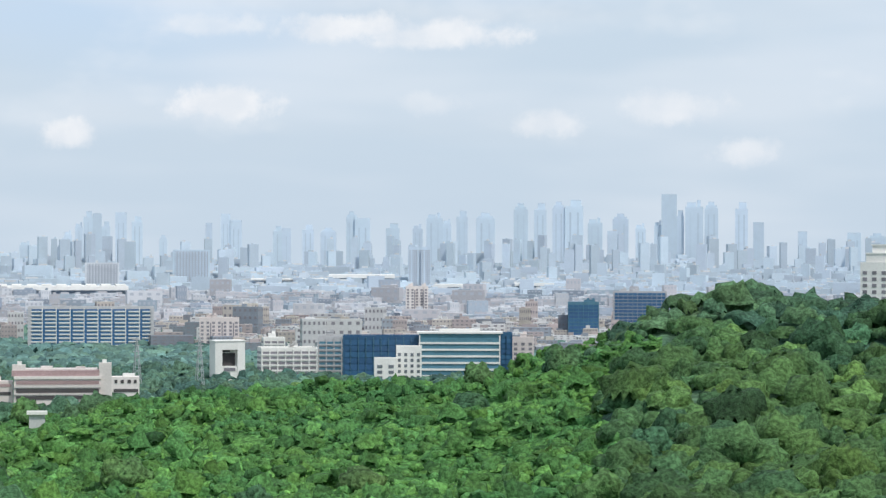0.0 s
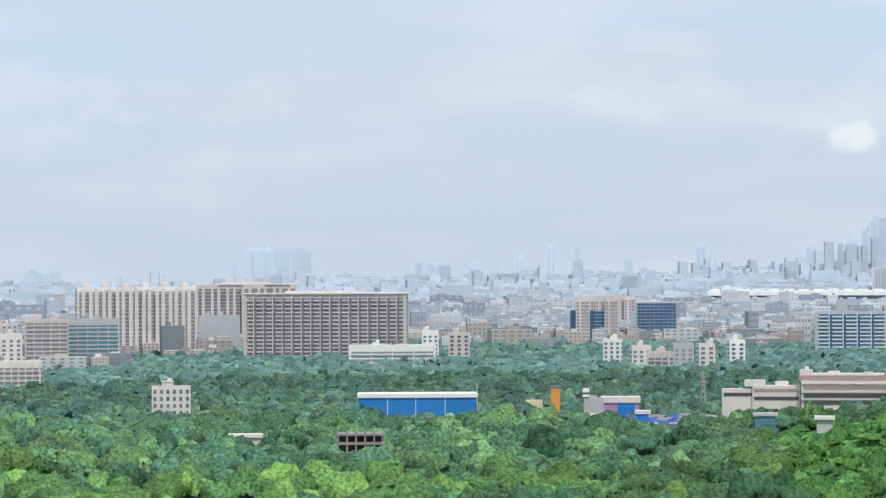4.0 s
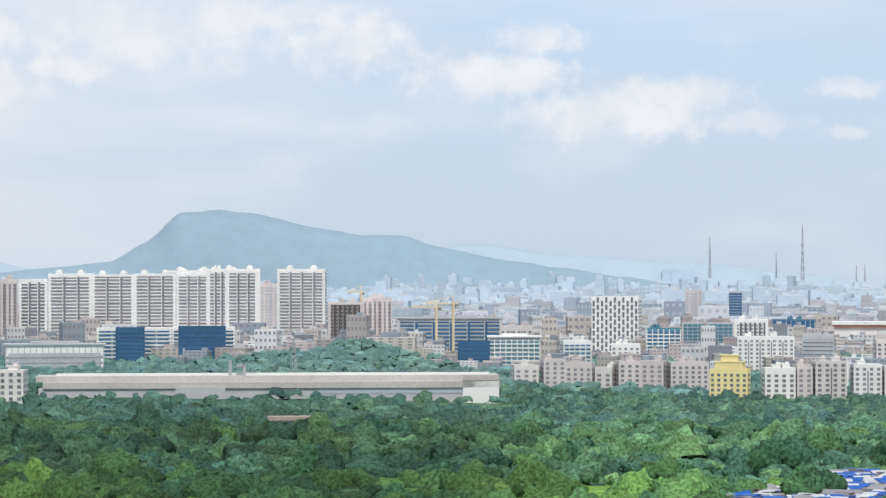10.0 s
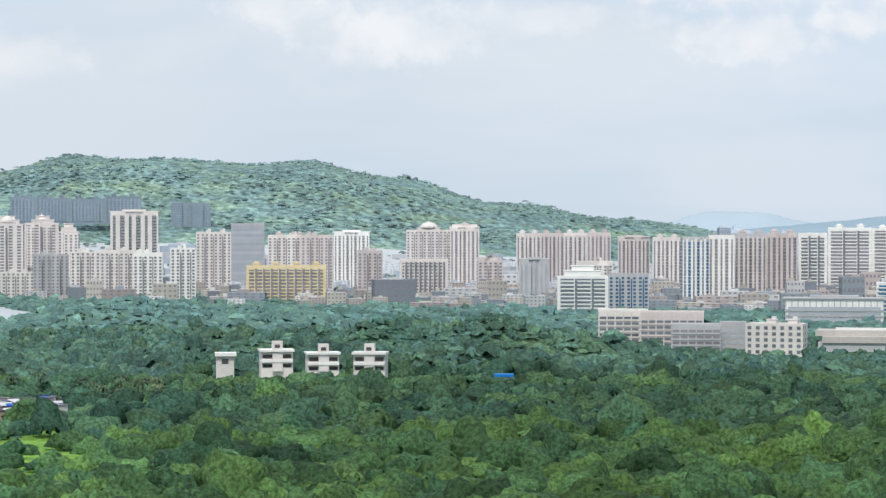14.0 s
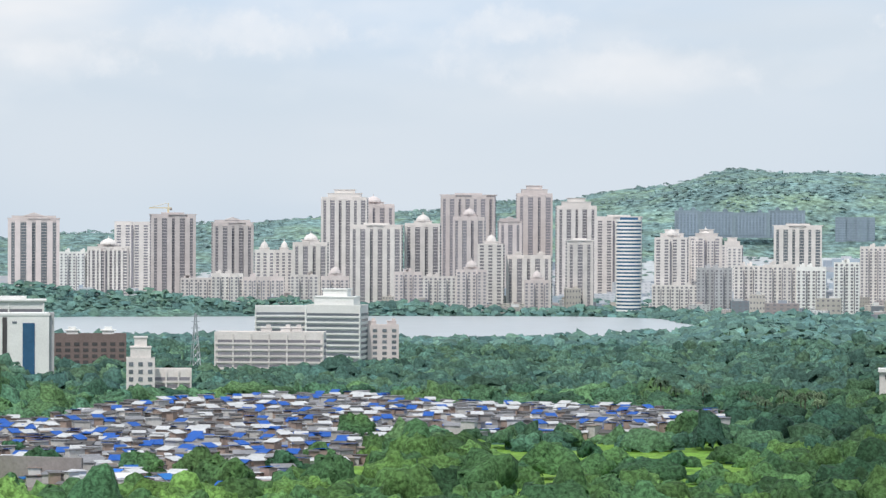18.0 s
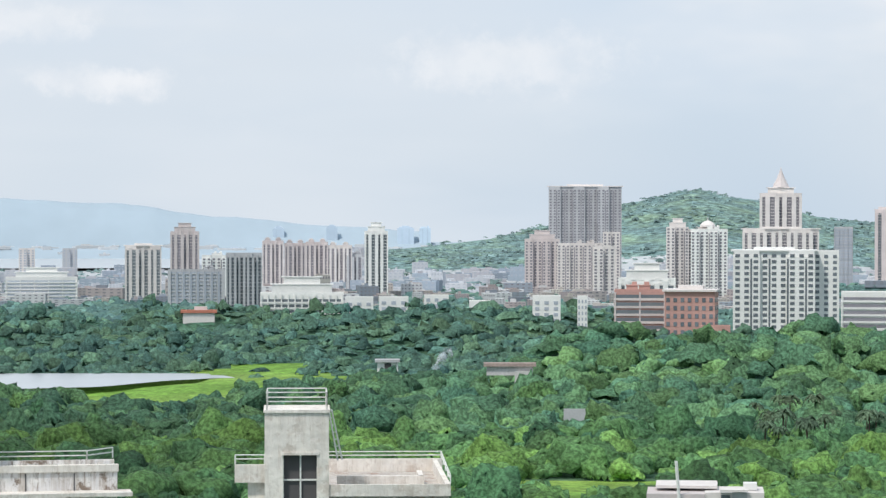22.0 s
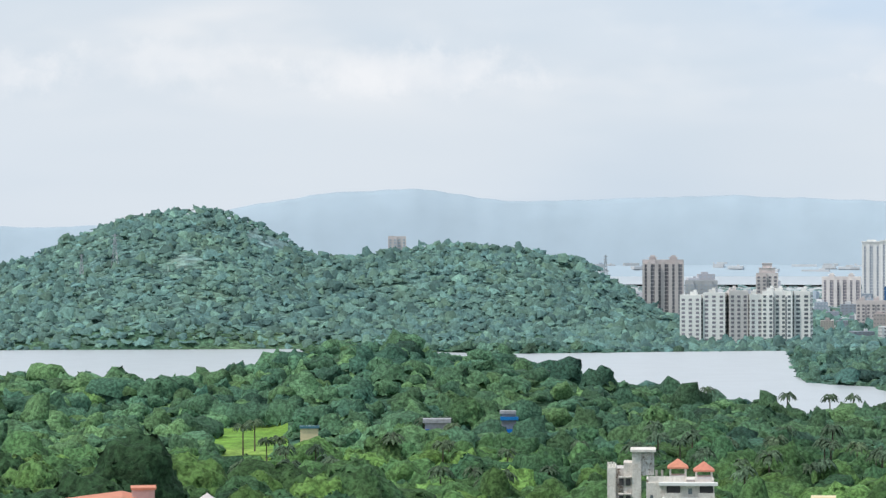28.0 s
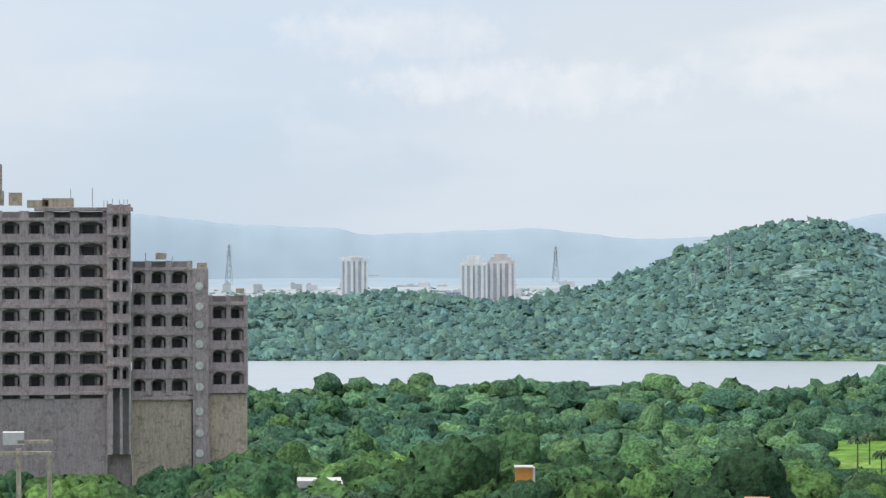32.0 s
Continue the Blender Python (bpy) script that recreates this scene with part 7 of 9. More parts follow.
def concrete_bay_wall(root, x0, x1, y, z0, ztop, floor, openings, rows, deep):
    """A facade of raw concrete: floor slabs, piers, parapets and flat-arched openings before a dark inside. openings: (left, right)."""
    edges = [x0] + [v for o in openings for v in o] + [x1]
    for k in range(0, len(edges), 2):
        a, b = edges[k], edges[k + 1]
        if b - a > 0.05:
            put("pier", boxes("pier", [((a + b) / 2, y + 0.4, z0, b - a, 0.8, ztop - z0)]), SHELL, root)
    put("back_wall", boxes("back_wall", [((x0 + x1) / 2, y + 2.3, z0, x1 - x0 - 0.2, 0.3, ztop - z0 - 0.1)]), CONCRETE, root)
    shared = {}
    for r in range(rows + 1):
        z = ztop - 1.0 - r * floor
        put("floor_slab", boxes("floor_slab", [((x0 + x1) / 2, y + 1.32, z - 0.45, x1 - x0 - 0.02, 3.2, 0.45)]), SHELL, root)
        if r == rows:
            break
        for a, b in openings:
            key = round(b - a, 2)
            if key not in shared:
                shared[key] = (boxes("parapet", [(0, 0.25, 0, key, 0.18, 0.85)]), arch_lintel(key, 0.55, 0.5), boxes("inner_jamb", [(key * 0.3, 1.6, 0, 0.4, 1.0, 2.1)]), boxes("doorway", [(-key * 0.12, 2.1, 0.1, key * 0.5, 0.2, 2.0)]))
            c, zf = (a + b) / 2, z - floor
            put("parapet", shared[key][0], SHELL, root, at=(c, y, zf))
            put("lintel", shared[key][1], SHELL, root, at=(c, y + 0.05, z - 0.45 - 0.54))
            put("inner_jamb", shared[key][2], SHELL, root, at=(c, y, zf))
            # flat dark panel, a doorway's inner shade given as colour
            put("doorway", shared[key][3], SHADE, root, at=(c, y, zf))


def concrete_shell():
    """The unfinished terraced block on the slope."""
    d, s = 430.0, 430.0 / 5050.0
    az = 127.140
    root = thing("unfinished_building", "unfinished grey concrete apartment block, stepped, with open arched bays", "building", az, d)
    X = lambda x: (x - 220) * s
    Z = lambda y: 100 - (y - 425) * s
    left = [(X(-120), X(-92)), (X(-78), X(-48)), (X(-36), X(-6)), (X(8), X(38)), (X(54), X(81)), (X(98), X(126)), (X(142), X(183))]
    concrete_bay_wall(root, X(-135), X(190), 0, Z(702), Z(372), 38.2 * s, left, 8, 12)
    concrete_bay_wall(root, X(190), X(232), -1.2, Z(800), Z(360), 38.2 * s, [(X(200), X(212)), (X(217), X(228))], 8, 12)
    concrete_bay_wall(root, X(233), X(340), 0.6, Z(697), Z(460), 38.0 * s, [(X(236), X(257)), (X(268), X(293)), (X(303), X(331))], 6, 12)
    concrete_bay_wall(root, X(368), X(438), 1.5, Z(697), Z(522), 39.0 * s, [(X(376), X(400)), (X(408), X(431))], 4, 12)
    for n, x0, x1, yt, yb, y, m in (("stair_tower", 340, 368, 474, 840, 0.2, SHELL), ("base_wall", -135, 190, 702, 860, 0.3, SHELL), ("base_wall", 233, 338, 697, 860, 0.9, SANDWALL), ("base_wall", 368, 437, 697, 860, 1.8, SANDWALL)):
        put(n, boxes(n, [((X(x0) + X(x1)) / 2, y + 1.6, Z(yb) - 3, X(x1) - X(x0), 3.0, Z(yt) - Z(yb) + 3)]), m, root)
    for x0, x1, yt, y in ((-135, 190, 378, 3.4), (190, 232, 366, 2.4), (233, 340, 466, 4.0), (340, 368, 478, 3.2), (368, 438, 528, 4.8)):
        put("body", boxes("body", [((X(x0) + X(x1)) / 2, y + 5, Z(860) - 3, X(x1) - X(x0) - 0.1, 9.6, Z(yt) - Z(860) + 3)]), SHELL, root)
    ring = lathe("round_opening", [(0.05, 0), (0.62, 0), (0.62, 0.12), (0.02, 0.12)], 12)
    for k, yy in enumerate((505, 541, 573, 607, 645, 683, 726, 764, 800)):
        o = put("round_opening", ring, CLEANER, root, at=(X(352), 0.1, Z(yy)))
        o.rotation_euler = (math.pi / 2, 0, 0)
    put("roof_slab", boxes("roof_slab", [(X(150), 3, Z(372), X(232) - X(60), 7.5, 0.5)]), SHELL, root)
    put("roof_debris", boxes("roof_debris", [(X(70), 2, Z(366), 3.2, 4, 1.1), (X(105), 2, Z(365), 4.6, 4, 1.3), (X(30), 3, Z(362), 1.9, 3, 1.9), (X(-20), 3, Z(362), 5, 3, 2.2)]), SANDWALL, root)
    put("parapet_head", boxes("parapet_head", [(X(285), 2, Z(458), 1.6, 2, 1.0), (X(357), 1.5, Z(474), 1.5, 2, 0.9), (X(425), 3, Z(518), 1.2, 2, 0.7)]), SANDWALL, root)
    put("stair_head", boxes("stair_head", [(X(-30), 4, Z(360), 6, 5, 6.0)]), SHELL, root)
    for x, y0, y1 in ((127, 368, 333), (165, 372, 331), (185, 372, 354), (191, 372, 354), (200, 360, 350), (212, 360, 352), (220, 360, 352), (226, 360, 352), (258, 460, 446), (305, 468, 452)):
        put("starter_bar", rod("starter_bar", (X(x), 1.5, Z(y0)), (X(x), 1.5, Z(y1)), 0.06), STEEL, root)
    FOOTPRINTS.append((az, d + 5, 50, 16))


concrete_shell()


def rooftop_towers():
    """The weathered roof with two lift towers."""
    d, s = 130.0, 130.0 / 5050.0
    az = 94.577
    root = thing("apartment_roof", "weathered white apartment rooftop with two rain-streaked lift towers", "building", az, d)
    X = lambda x: (x - 730) * s
    Z = lambda y: 100 - (y - 334) * s
    def slab(name, x0, x1, yt, yb, y0, y1, mat):
        return put(name, boxes(name, [((X(x0) + X(x1)) / 2, (y0 + y1) / 2, Z(yb), X(x1) - X(x0), y1 - y0, Z(yt) - Z(yb))]), mat, root)
    slab("lift_tower", 373, 518, 682, 940, 0, 3.2, STREAKED)
    slab("lift_tower", 760, 888, 660, 940, 0, 3.2, STREAKED)
    # left faces: their sunlight is put into a paler, cleaner render
    slab("tower_side", 356, 373, 681, 940, 0.5, 3.3, CLEANER)
    slab("tower_side", 738, 760, 659, 940, 0.5, 3.3, CLEANER)
    for a in (322, 700):
        t = 738 if a == 322 else 711
        slab("fin_wall", a, a + 8, t, 940, 0.9, 3.0, CLEANER)
        slab("fin_wall", a + 8, a + 36, t + 1, t + 30, 1.1, 3.0, CLEANER)
        slab("fin_wall", a + 19, a + 36, t + 30, 940, 1.1, 3.0, STREAKED)
        # solid block, coloured as dark as a slot in shade
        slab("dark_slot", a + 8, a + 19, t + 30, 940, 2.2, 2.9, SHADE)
        put("pipe", rod("pipe", (X(a + 13), 1.4, Z(t + 28)), (X(a + 13), 1.4, Z(940)), 0.05), CLEANER, root)
    slab("parapet_wall", 518, 760, 824, 868, 0.7, 1.0, STREAKED)
    slab("coping", 516, 760, 812, 824, 0.6, 1.15, CLEANER)
    slab("inner_parapet", 518, 756, 806, 812, 1.2, 1.5, STREAKED)
    slab("ledge", 508, 776, 866, 873, -0.5, 0.9, CLEANER)
    slab("lower_wall", 518, 760, 873, 1000, 0.6, 5.0, STREAKED)
    slab("parapet_wall", 888, 1112, 798, 836, 0.4, 0.7, STREAKED)
    slab("coping", 887, 1114, 786, 798, 0.3, 0.85, CLEANER)
    slab("inner_parapet", 890, 1108, 779, 786, 0.9, 1.2, STREAKED)
    slab("ledge", 884, 1135, 831, 838, -0.9, 0.6, CLEANER)
    slab("lower_wall", 970, 1112, 838, 1000, 0.5, 5.0, CLEANER)
    slab("lower_wall", 917, 970, 846, 1000, 0.35, 0.6, WHITE)
    # closed with a block whose dark colour is the opening's shade
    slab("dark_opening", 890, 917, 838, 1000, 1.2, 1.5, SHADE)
    for x in (575, 640, 700, 950, 1035):
        slab("wall_joint", x, x + 2, 826 if x < 800 else 800, 866 if x < 800 else 834, 0.36 if x > 800 else 0.66, 0.5 if x > 800 else 0.8, SHADE)
    slab("terrace_step", 290, 330, 868, 1000, 0.3, 4.0, STREAKED)
    z0 = ground_at(az, d)
    put("body", boxes("body", [(X(820), 7.5, z0 - 2, X(1112) - X(322), 9.0, Z(905) - z0 + 2)]), CLEANER, root)
    railing(root, [(X(518), 1.3), (X(757), 1.3)], Z(808), (15) * s + 0.1, 3.0, bars=2)
    railing(root, [(X(890), 1.0), (X(1060), 1.0), (X(1110), 2.6)], Z(781), 18 * s, 2.4, bars=2)
    put("rail_post", rod("rail_post", (X(358), 1.5, Z(681)), (X(358), 1.5, Z(672)), 0.04), RAIL, root)
    put("rail_bar", rod("rail_bar", (X(358), 1.5, Z(673)), (X(374), 1.5, Z(676)), 0.04), RAIL, root)


rooftop_towers()


def rooftop_terrace():
    """The cleaner roof beside it, with a stair tower, railings and a ladder."""
    d, s = 135.0, 135.0 / 5050.0
    az = 86.648
    root = thing("apartment_roof", "cream apartment rooftop with stair tower, white railings and ladder", "building", az, d)
    X = lambda x: (x - 730) * s
    Z = lambda y: 100 - (y - 378) * s
    def slab(name, x0, x1, yt, yb, y0, y1, mat, label=""):
        return put(name, boxes(name, [((X(x0) + X(x1)) / 2, (y0 + y1) / 2, Z(yb), X(x1) - X(x0), y1 - y0, Z(yt) - Z(yb))]), mat, root, label)
    slab("stair_tower", 670, 784, 738, 812, 0, 3.4, CLEANER)
    slab("stair_tower", 670, 703, 812, 960, 0, 3.4, CLEANER)
    slab("stair_tower", 763, 784, 812, 960, 0, 3.4, CLEANER)
    slab("tower_coping", 668, 786, 733, 738, -0.08, 3.5, CLEANER)
    slab("window_head", 700, 766, 808, 813, -0.06, 0.2, CLEANER)
    w = slab("stair_window", 703, 763, 813, 960, 0.3, 0.36, SHADE, "tall dark stair window with white bars")
    for x0, x1, y0, y1 in ((732, 735, 813, 960), (703, 763, 856, 859), (703, 763, 905, 908), (701, 704, 813, 960), (762, 765, 813, 960)):
        put("window_bar", boxes("window_bar", [((X(x0) + X(x1)) / 2, 0.24, Z(y1), X(x1) - X(x0), 0.08, Z(y0) - Z(y1))]), RAIL, w)
    slab("balcony_wall", 617, 672, 830, 862, 0.2, 0.4, CLEANER)
    slab("balcony_wall", 640, 672, 862, 960, 0.5, 2.0, CLEANER)
    zt = Z(866)
    near, far = 0.2, 13.6
    put("near_parapet", boxes("near_parapet", [((X(780) + X(1000)) / 2, near, zt - 0.55, X(1000) - X(780), 0.25, 0.55)]), CLEANER, root)
    put("terrace_floor", boxes("terrace_floor", [((X(784) + X(1000)) / 2, 7, zt - 0.9, X(1000) - X(784) - 0.1, far - 0.2, 0.3)]), ROOFFLOOR, root)
    put("far_parapet", boxes("far_parapet", [((X(690) + X(1010)) / 2, far, zt - 0.9, X(1010) - X(690), 0.25, 0.95)]), CLEANER, root)
    put("side_parapet", boxes("side_parapet", [(X(1000) - 0.12, 7, zt - 0.6, 0.25, far - 0.4, 0.6)]), CLEANER, root)
    put("beam", boxes("beam", [((X(800) + X(960)) / 2, 4.6, zt - 0.5, X(960) - X(800), 0.25, 0.5), (X(955), 6, zt - 0.5, 0.25, 3, 0.5)]), CLEANER, root)
    z0 = ground_at(az, d)
    put("body", boxes("body", [((X(690) + X(1000)) / 2, 7, z0 - 2, X(1000) - X(690), far - 0.1, zt - 0.9 - z0 + 2)]), CLEANER, root)
    railing(root, [(X(674), 0.1), (X(780), 0.1)], Z(738), 36 * s, 2.8)
    railing(root, [(X(674), 3.2), (X(780), 3.2)], Z(738), 36 * s, 2.8)
    railing(root, [(X(674), 0.1), (X(674), 3.2)], Z(738), 36 * s, 3)
    railing(root, [(X(780), 0.1), (X(780), 3.2)], Z(738), 36 * s, 3)
    railing(root, [(X(786), far), (X(1008), far), (X(1000), 0.4)], zt, 0.42, 3.2)
    railing(root, [(X(618), 0.3), (X(670), 0.3)], Z(829), 0.42, 1.4)
    for k in (0, 1):
        put("ladder_rail", rod("ladder_rail", (X(784 + 5 * k), 1.0 + 0.4 * k, Z(736)), (X(800 + 8 * k), 1.0 + 0.4 * k, Z(826)), 0.045), RAIL, root)
    for k in range(7):
        f = k / 7
        put("ladder_rung", rod("ladder_rung", (X(784 + 16 * f), 1.0, Z(738 + 88 * f)), (X(789 + 19 * f), 1.4, Z(738 + 88 * f)), 0.02), RAIL, root)


ROOFFLOOR = streaked("stained_terrace_floor", (0.52, 0.48, 0.43), (0.3, 0.2, 0.15), 0.7)
rooftop_terrace()


def low_roof():
    d, s = 200.0, 200.0 / 5050.0
    root = thing("rooftop_cabin", "low beige rooftop cabin with window and flagpole", "building", 78.469, d)
    X = lambda x: (x - 810) * s
    Z = lambda y: 100 - (y - 351) * s
    for n, x0, x1, yt, yb, y0, y1, m in (("wall", 705, 808, 853, 930, 0, 5, BEIGE), ("wall", 808, 912, 851, 930, 0.4, 5, CREAM), ("roof_slab", 720, 830, 843, 848, 2, 6, CREAM), ("window_hood", 834, 884, 844, 848, -0.3, 0.5, CREAM), ("window", 836, 852, 855, 874, 0.3, 0.5, DARKWIN),
                                          ("shutter", 856, 882, 850, 905, 0.3, 0.5, GREYWALL), ("tank", 876, 900, 838, 850, 2, 3.2, WHITE), ("porch", 752, 778, 868, 905, -0.6, 0.2, WHITE)):
        put(n, boxes(n, [((X(x0) + X(x1)) / 2, (y0 + y1) / 2, Z(yb), X(x1) - X(x0), y1 - y0, Z(yt) - Z(yb))]), m, root)
    put("flagpole", rod("flagpole", (X(763), -0.3, Z(868)), (X(757), -0.3, Z(794)), 0.13), RAIL, root)
    z0 = ground_at(78.469, d)
    put("body", boxes("body", [(X(808), 3, z0 - 1, X(905) - X(712), 4, Z(925) - z0 + 1)]), BEIGE, root)


low_roof()


def chhatri_block():
    """The stained block with two little tiled roof pavilions."""
    d, s = 450.0, 450.0 / 5050.0
    az = 104.095
    root = thing("apartment_building", "stained cream apartment block with balconies and two red-tiled roof pavilions", "building", az, d)
    X = lambda x: (x - 540) * s
    Z = lambda y: 100 - (y - 361) * s
    def slab(name, x0, x1, yt, yb, y0, y1, mat):
        return put(name, boxes(name, [((X(x0) + X(x1)) / 2, (y0 + y1) / 2, Z(yb), X(x1) - X(x0), y1 - y0, Z(yt) - Z(yb))]), mat, root)
    slab("stair_tower", 487, 503, 757, 960, 0.5, 5, CLEANER)
    slab("stair_tower", 503, 526, 759, 800, 0.9, 5, STREAKED)
    slab("stair_roof", 484, 529, 754, 758, 0, 5.5, CLEANER)
    slab("wing", 443, 458, 787, 960, 1.5, 9, CLEANER)
    slab("wing", 458, 487, 790, 960, 3.0, 9, STREAKED)
    slab("wing", 472, 487, 778, 960, 1.0, 6, CLEANER)
    slab("main_wall", 512, 632, 812, 960, 0, 11, CLEANER)
    slab("roof_slab", 534, 638, 811, 816, -1.4, 0.3, WHITE)
    slab("parapet", 516, 578, 801, 812, 0.2, 0.5, CLEANER)
    for k in range(5):
        yy = 838 + k * 30
        slab("balcony_slab", 540, 634, yy, yy + 5, -1.3, 0.1, WHITE)
        for x0, x1 in ((548, 572), (606, 630)):
            # flat panel with the balcony's shade painted on
            slab("balcony_opening", x0, x1, yy - 20, yy, -0.06, 0.1, SHADE)
            slab("balustrade", x0 - 3, x1 + 2, yy - 9, yy, -1.25, -1.1, CLEANER)
        slab("window", 586, 593, yy - 16, yy - 6, -0.06, 0.1, DARKWIN)
        slab("window", 519, 524, yy - 4, yy + 5, -0.06, 0.1, DARKWIN)
        for x0, x1 in ((464, 472), (476, 484)):
            slab("window", x0, x1, 806 + 30 * k, 818 + 30 * k, 0.7, 1.2, SHADE)
            slab("window_hood", x0 - 1, x1 + 1, 802 + 30 * k, 804 + 30 * k, 0.2, 1.2, CLEANER)
    for x, a in ((568, 771), (614, 776)):
        put("pavilion_roof", pyramid("pavilion_roof", X(x), 3, Z(a + 15), 3.3, 1.3), SALMON, root)
        for dx in (-1.2, 1.2):
            for dy in (-1.2, 1.2):
                put("pavilion_post", boxes("pavilion_post", [(X(x) + dx, 3 + dy, Z(812), 0.3, 0.3, Z(a + 15) - Z(812))]), CLEANER, root)
        put("pavilion_wall", boxes("pavilion_wall", [(X(x), 3, Z(812), 2.6, 2.6, (Z(a + 15) - Z(812)) * 0.45)]), CREAM, root)
    for x in (445, 450, 455, 508, 530, 540):
        put("roof_post", boxes("roof_post", [(X(x), 2.2, Z(802 if x > 500 else 788), 0.35, 0.35, 0.9)]), CLEANER, root)
    FOOTPRINTS.append((az, d + 5, 20, 14))


chhatri_block()


def tiled_roofs():
    """The yellow tank house among low tiled roofs."""
    d, s = 380.0, 380.0 / 5050.0
    az = 100.350
    root = thing("house", "low house with yellow tank room and red-tiled roofs", "house", az, d)
    X = lambda x: (x - 870) * s
    Z = lambda y: 100 - (y - 359) * s
    for n, x0, x1, yt, yb, y0, y1, m in (("tank_room", 800, 844, 837, 900, 2, 5.5, YELLOW2), ("tank_room", 844, 868, 844, 872, 2, 5, CREAM), ("wall", 780, 975, 874, 960, 0, 8, CREAM), ("roof", 838, 915, 868, 874, 0.5, 6, SALMON), ("roof", 765, 800, 876, 880, 0, 4, SALMON), ("parapet", 920, 975, 864, 876, 0, 0.4, CREAM), ("wall", 940, 985, 872, 960, 0.8, 6, BEIGE)):
        put(n, boxes(n, [((X(x0) + X(x1)) / 2, (y0 + y1) / 2, Z(yb), X(x1) - X(x0), y1 - y0, Z(yt) - Z(yb))]), m, root)
    put("pavilion_roof", pyramid("pavilion_roof", X(927), 1, Z(868), 2.2, 1.0), SALMON, root)
    put("water_tank", lathe("water_tank", [(0.55, 0), (0.6, 0.2), (0.6, 0.8), (0.3, 1.0)], 10), BLUESHEET, root, at=(X(789), 1, Z(878)))
    put("water_tank", lathe("water_tank", [(0.5, 0), (0.55, 0.2), (0.55, 0.6), (0.25, 0.8)], 10), BLUESHEET, root, at=(X(863), 1.5, Z(860)))
    FOOTPRINTS.append((az, d + 4, 16, 10))


tiled_roofs()


def pink_house():
    d, s = 330.0, 330.0 / 5050.0
    az = 115.297
    root = thing("villa", "pink two-storey villa with a shallow salmon roof", "house", az, d)
    X = lambda x: (x - 700) * s
    Z = lambda y: 100 - (y - 347) * s
    def slab(name, x0, x1, yt, yb, y0, y1, mat):
        return put(name, boxes(name, [((X(x0) + X(x1)) / 2, (y0 + y1) / 2, Z(yb), X(x1) - X(x0), y1 - y0, Z(yt) - Z(yb))]), mat, root)
    slab("wall", 613, 692, 838, 940, 0, 7, PINKWALL)
    slab("wall", 692, 732, 836, 940, 0.8, 7, GREYWALL)
    slab("wall", 732, 789, 838, 940, -0.3, 7, PINKWALL)
    slab("side_wing", 576, 613, 866, 940, 1, 5, PINKWALL)
    slab("side_roof", 572, 614, 853, 858, 0.4, 5.5, SALMON)
    slab("chimney_box", 752, 792, 812, 832, 3, 6, PINKWALL)
    slab("chimney_cap", 750, 795, 808, 812, 2.8, 6.2, SALMON)
    for x0, x1, yt, yb, y in ((634, 652, 843, 856, -0.05), (672, 680, 841, 851, -0.05), (696, 730, 842, 864, 0.72), (696, 730, 868, 900, 0.72), (748, 772, 843, 880, -0.36), (672, 680, 873, 883, -0.05), (628, 662, 872, 910, -0.05)):
        f = slab("window", x0, x1, yt, yb, y, y + 0.12, DARKWIN)
        put("window_head", boxes("window_head", [((X(x0) + X(x1)) / 2, y - 0.02, Z(yt), X(x1) - X(x0) + 0.2, 0.16, 0.12)]), PINKWALL, f)
        put("window_sill", boxes("window_sill", [((X(x0) + X(x1)) / 2, y - 0.02, Z(yb) - 0.1, X(x1) - X(x0) + 0.2, 0.16, 0.1)]), PINKWALL, f)
    me = bpy.data.meshes.new("roof")
    pts = ((600, 836), (735, 820), (792, 834))
    vs = []
    for y in (-1.0, 8.0):
        for x, yy in pts:
            vs += [(X(x), y, Z(yy)), (X(x), y, Z(yy) - 0.35)]
    me.from_pydata(vs, [], [(0, 2, 8, 6), (2, 4, 10, 8), (1, 7, 9, 3), (3, 9, 11, 5), (0, 1, 3, 2), (2, 3, 5, 4), (6, 8, 9, 7), (8, 10, 11, 9), (0, 6, 7, 1), (4, 5, 11, 10)])
    put("roof", me, SALMON, root, "shallow salmon-coloured roof")
    FOOTPRINTS.append((az, d + 3, 16, 10))
    k = thing("gazebo", "garden gazebo with a pale pyramid roof", "gazebo", 113.219, 350.0)
    z = 100 - (833 - 347) * 350 / 5050
    put("roof", pyramid("roof", 0, 0, z, 3.5, 1.3), BEIGE, k)
    for dx in (-1.2, 1.2):
        for dy in (-1.2, 1.2):
            put("post", boxes("post", [(dx, dy, ground_at(113.219, 350.0) - 0.3, 0.18, 0.18, z - ground_at(113.219, 350.0) + 0.2)]), CREAM, k)
    c = thing("house", "white house with an orange-roofed roof pavilion", "house", 111.415, 340.0)
    z = 100 - (840 - 347) * 340 / 5050
    put("pavilion_roof", pyramid("pavilion_roof", 0, 0, z, 2.8, 1.0), ORANGE, c)
    for dx in (-0.9, 0.9):
        for dy in (-0.9, 0.9):
            put("post", boxes("post", [(dx, dy, z - 0.9, 0.2, 0.2, 0.8)]), WHITE, c)
    put("roof_skirt", pyramid("roof_skirt", 0, 0, z - 1.5, 4.4, 0.9), WHITE, c)
    put("wall", boxes("wall", [(0, 0, z - 12, 2.6, 2.6, 10.6), (-1.5, 0.5, z - 12, 5, 3, 9.0)]), CREAM, c)
    put("tiled_roof", boxes("tiled_roof", [(-2.2, 0.4, z - 3.0, 3.4, 3.4, 0.25), (2.0, 0.4, z - 3.0, 2.4, 3.2, 0.25)]), SALMON, c)
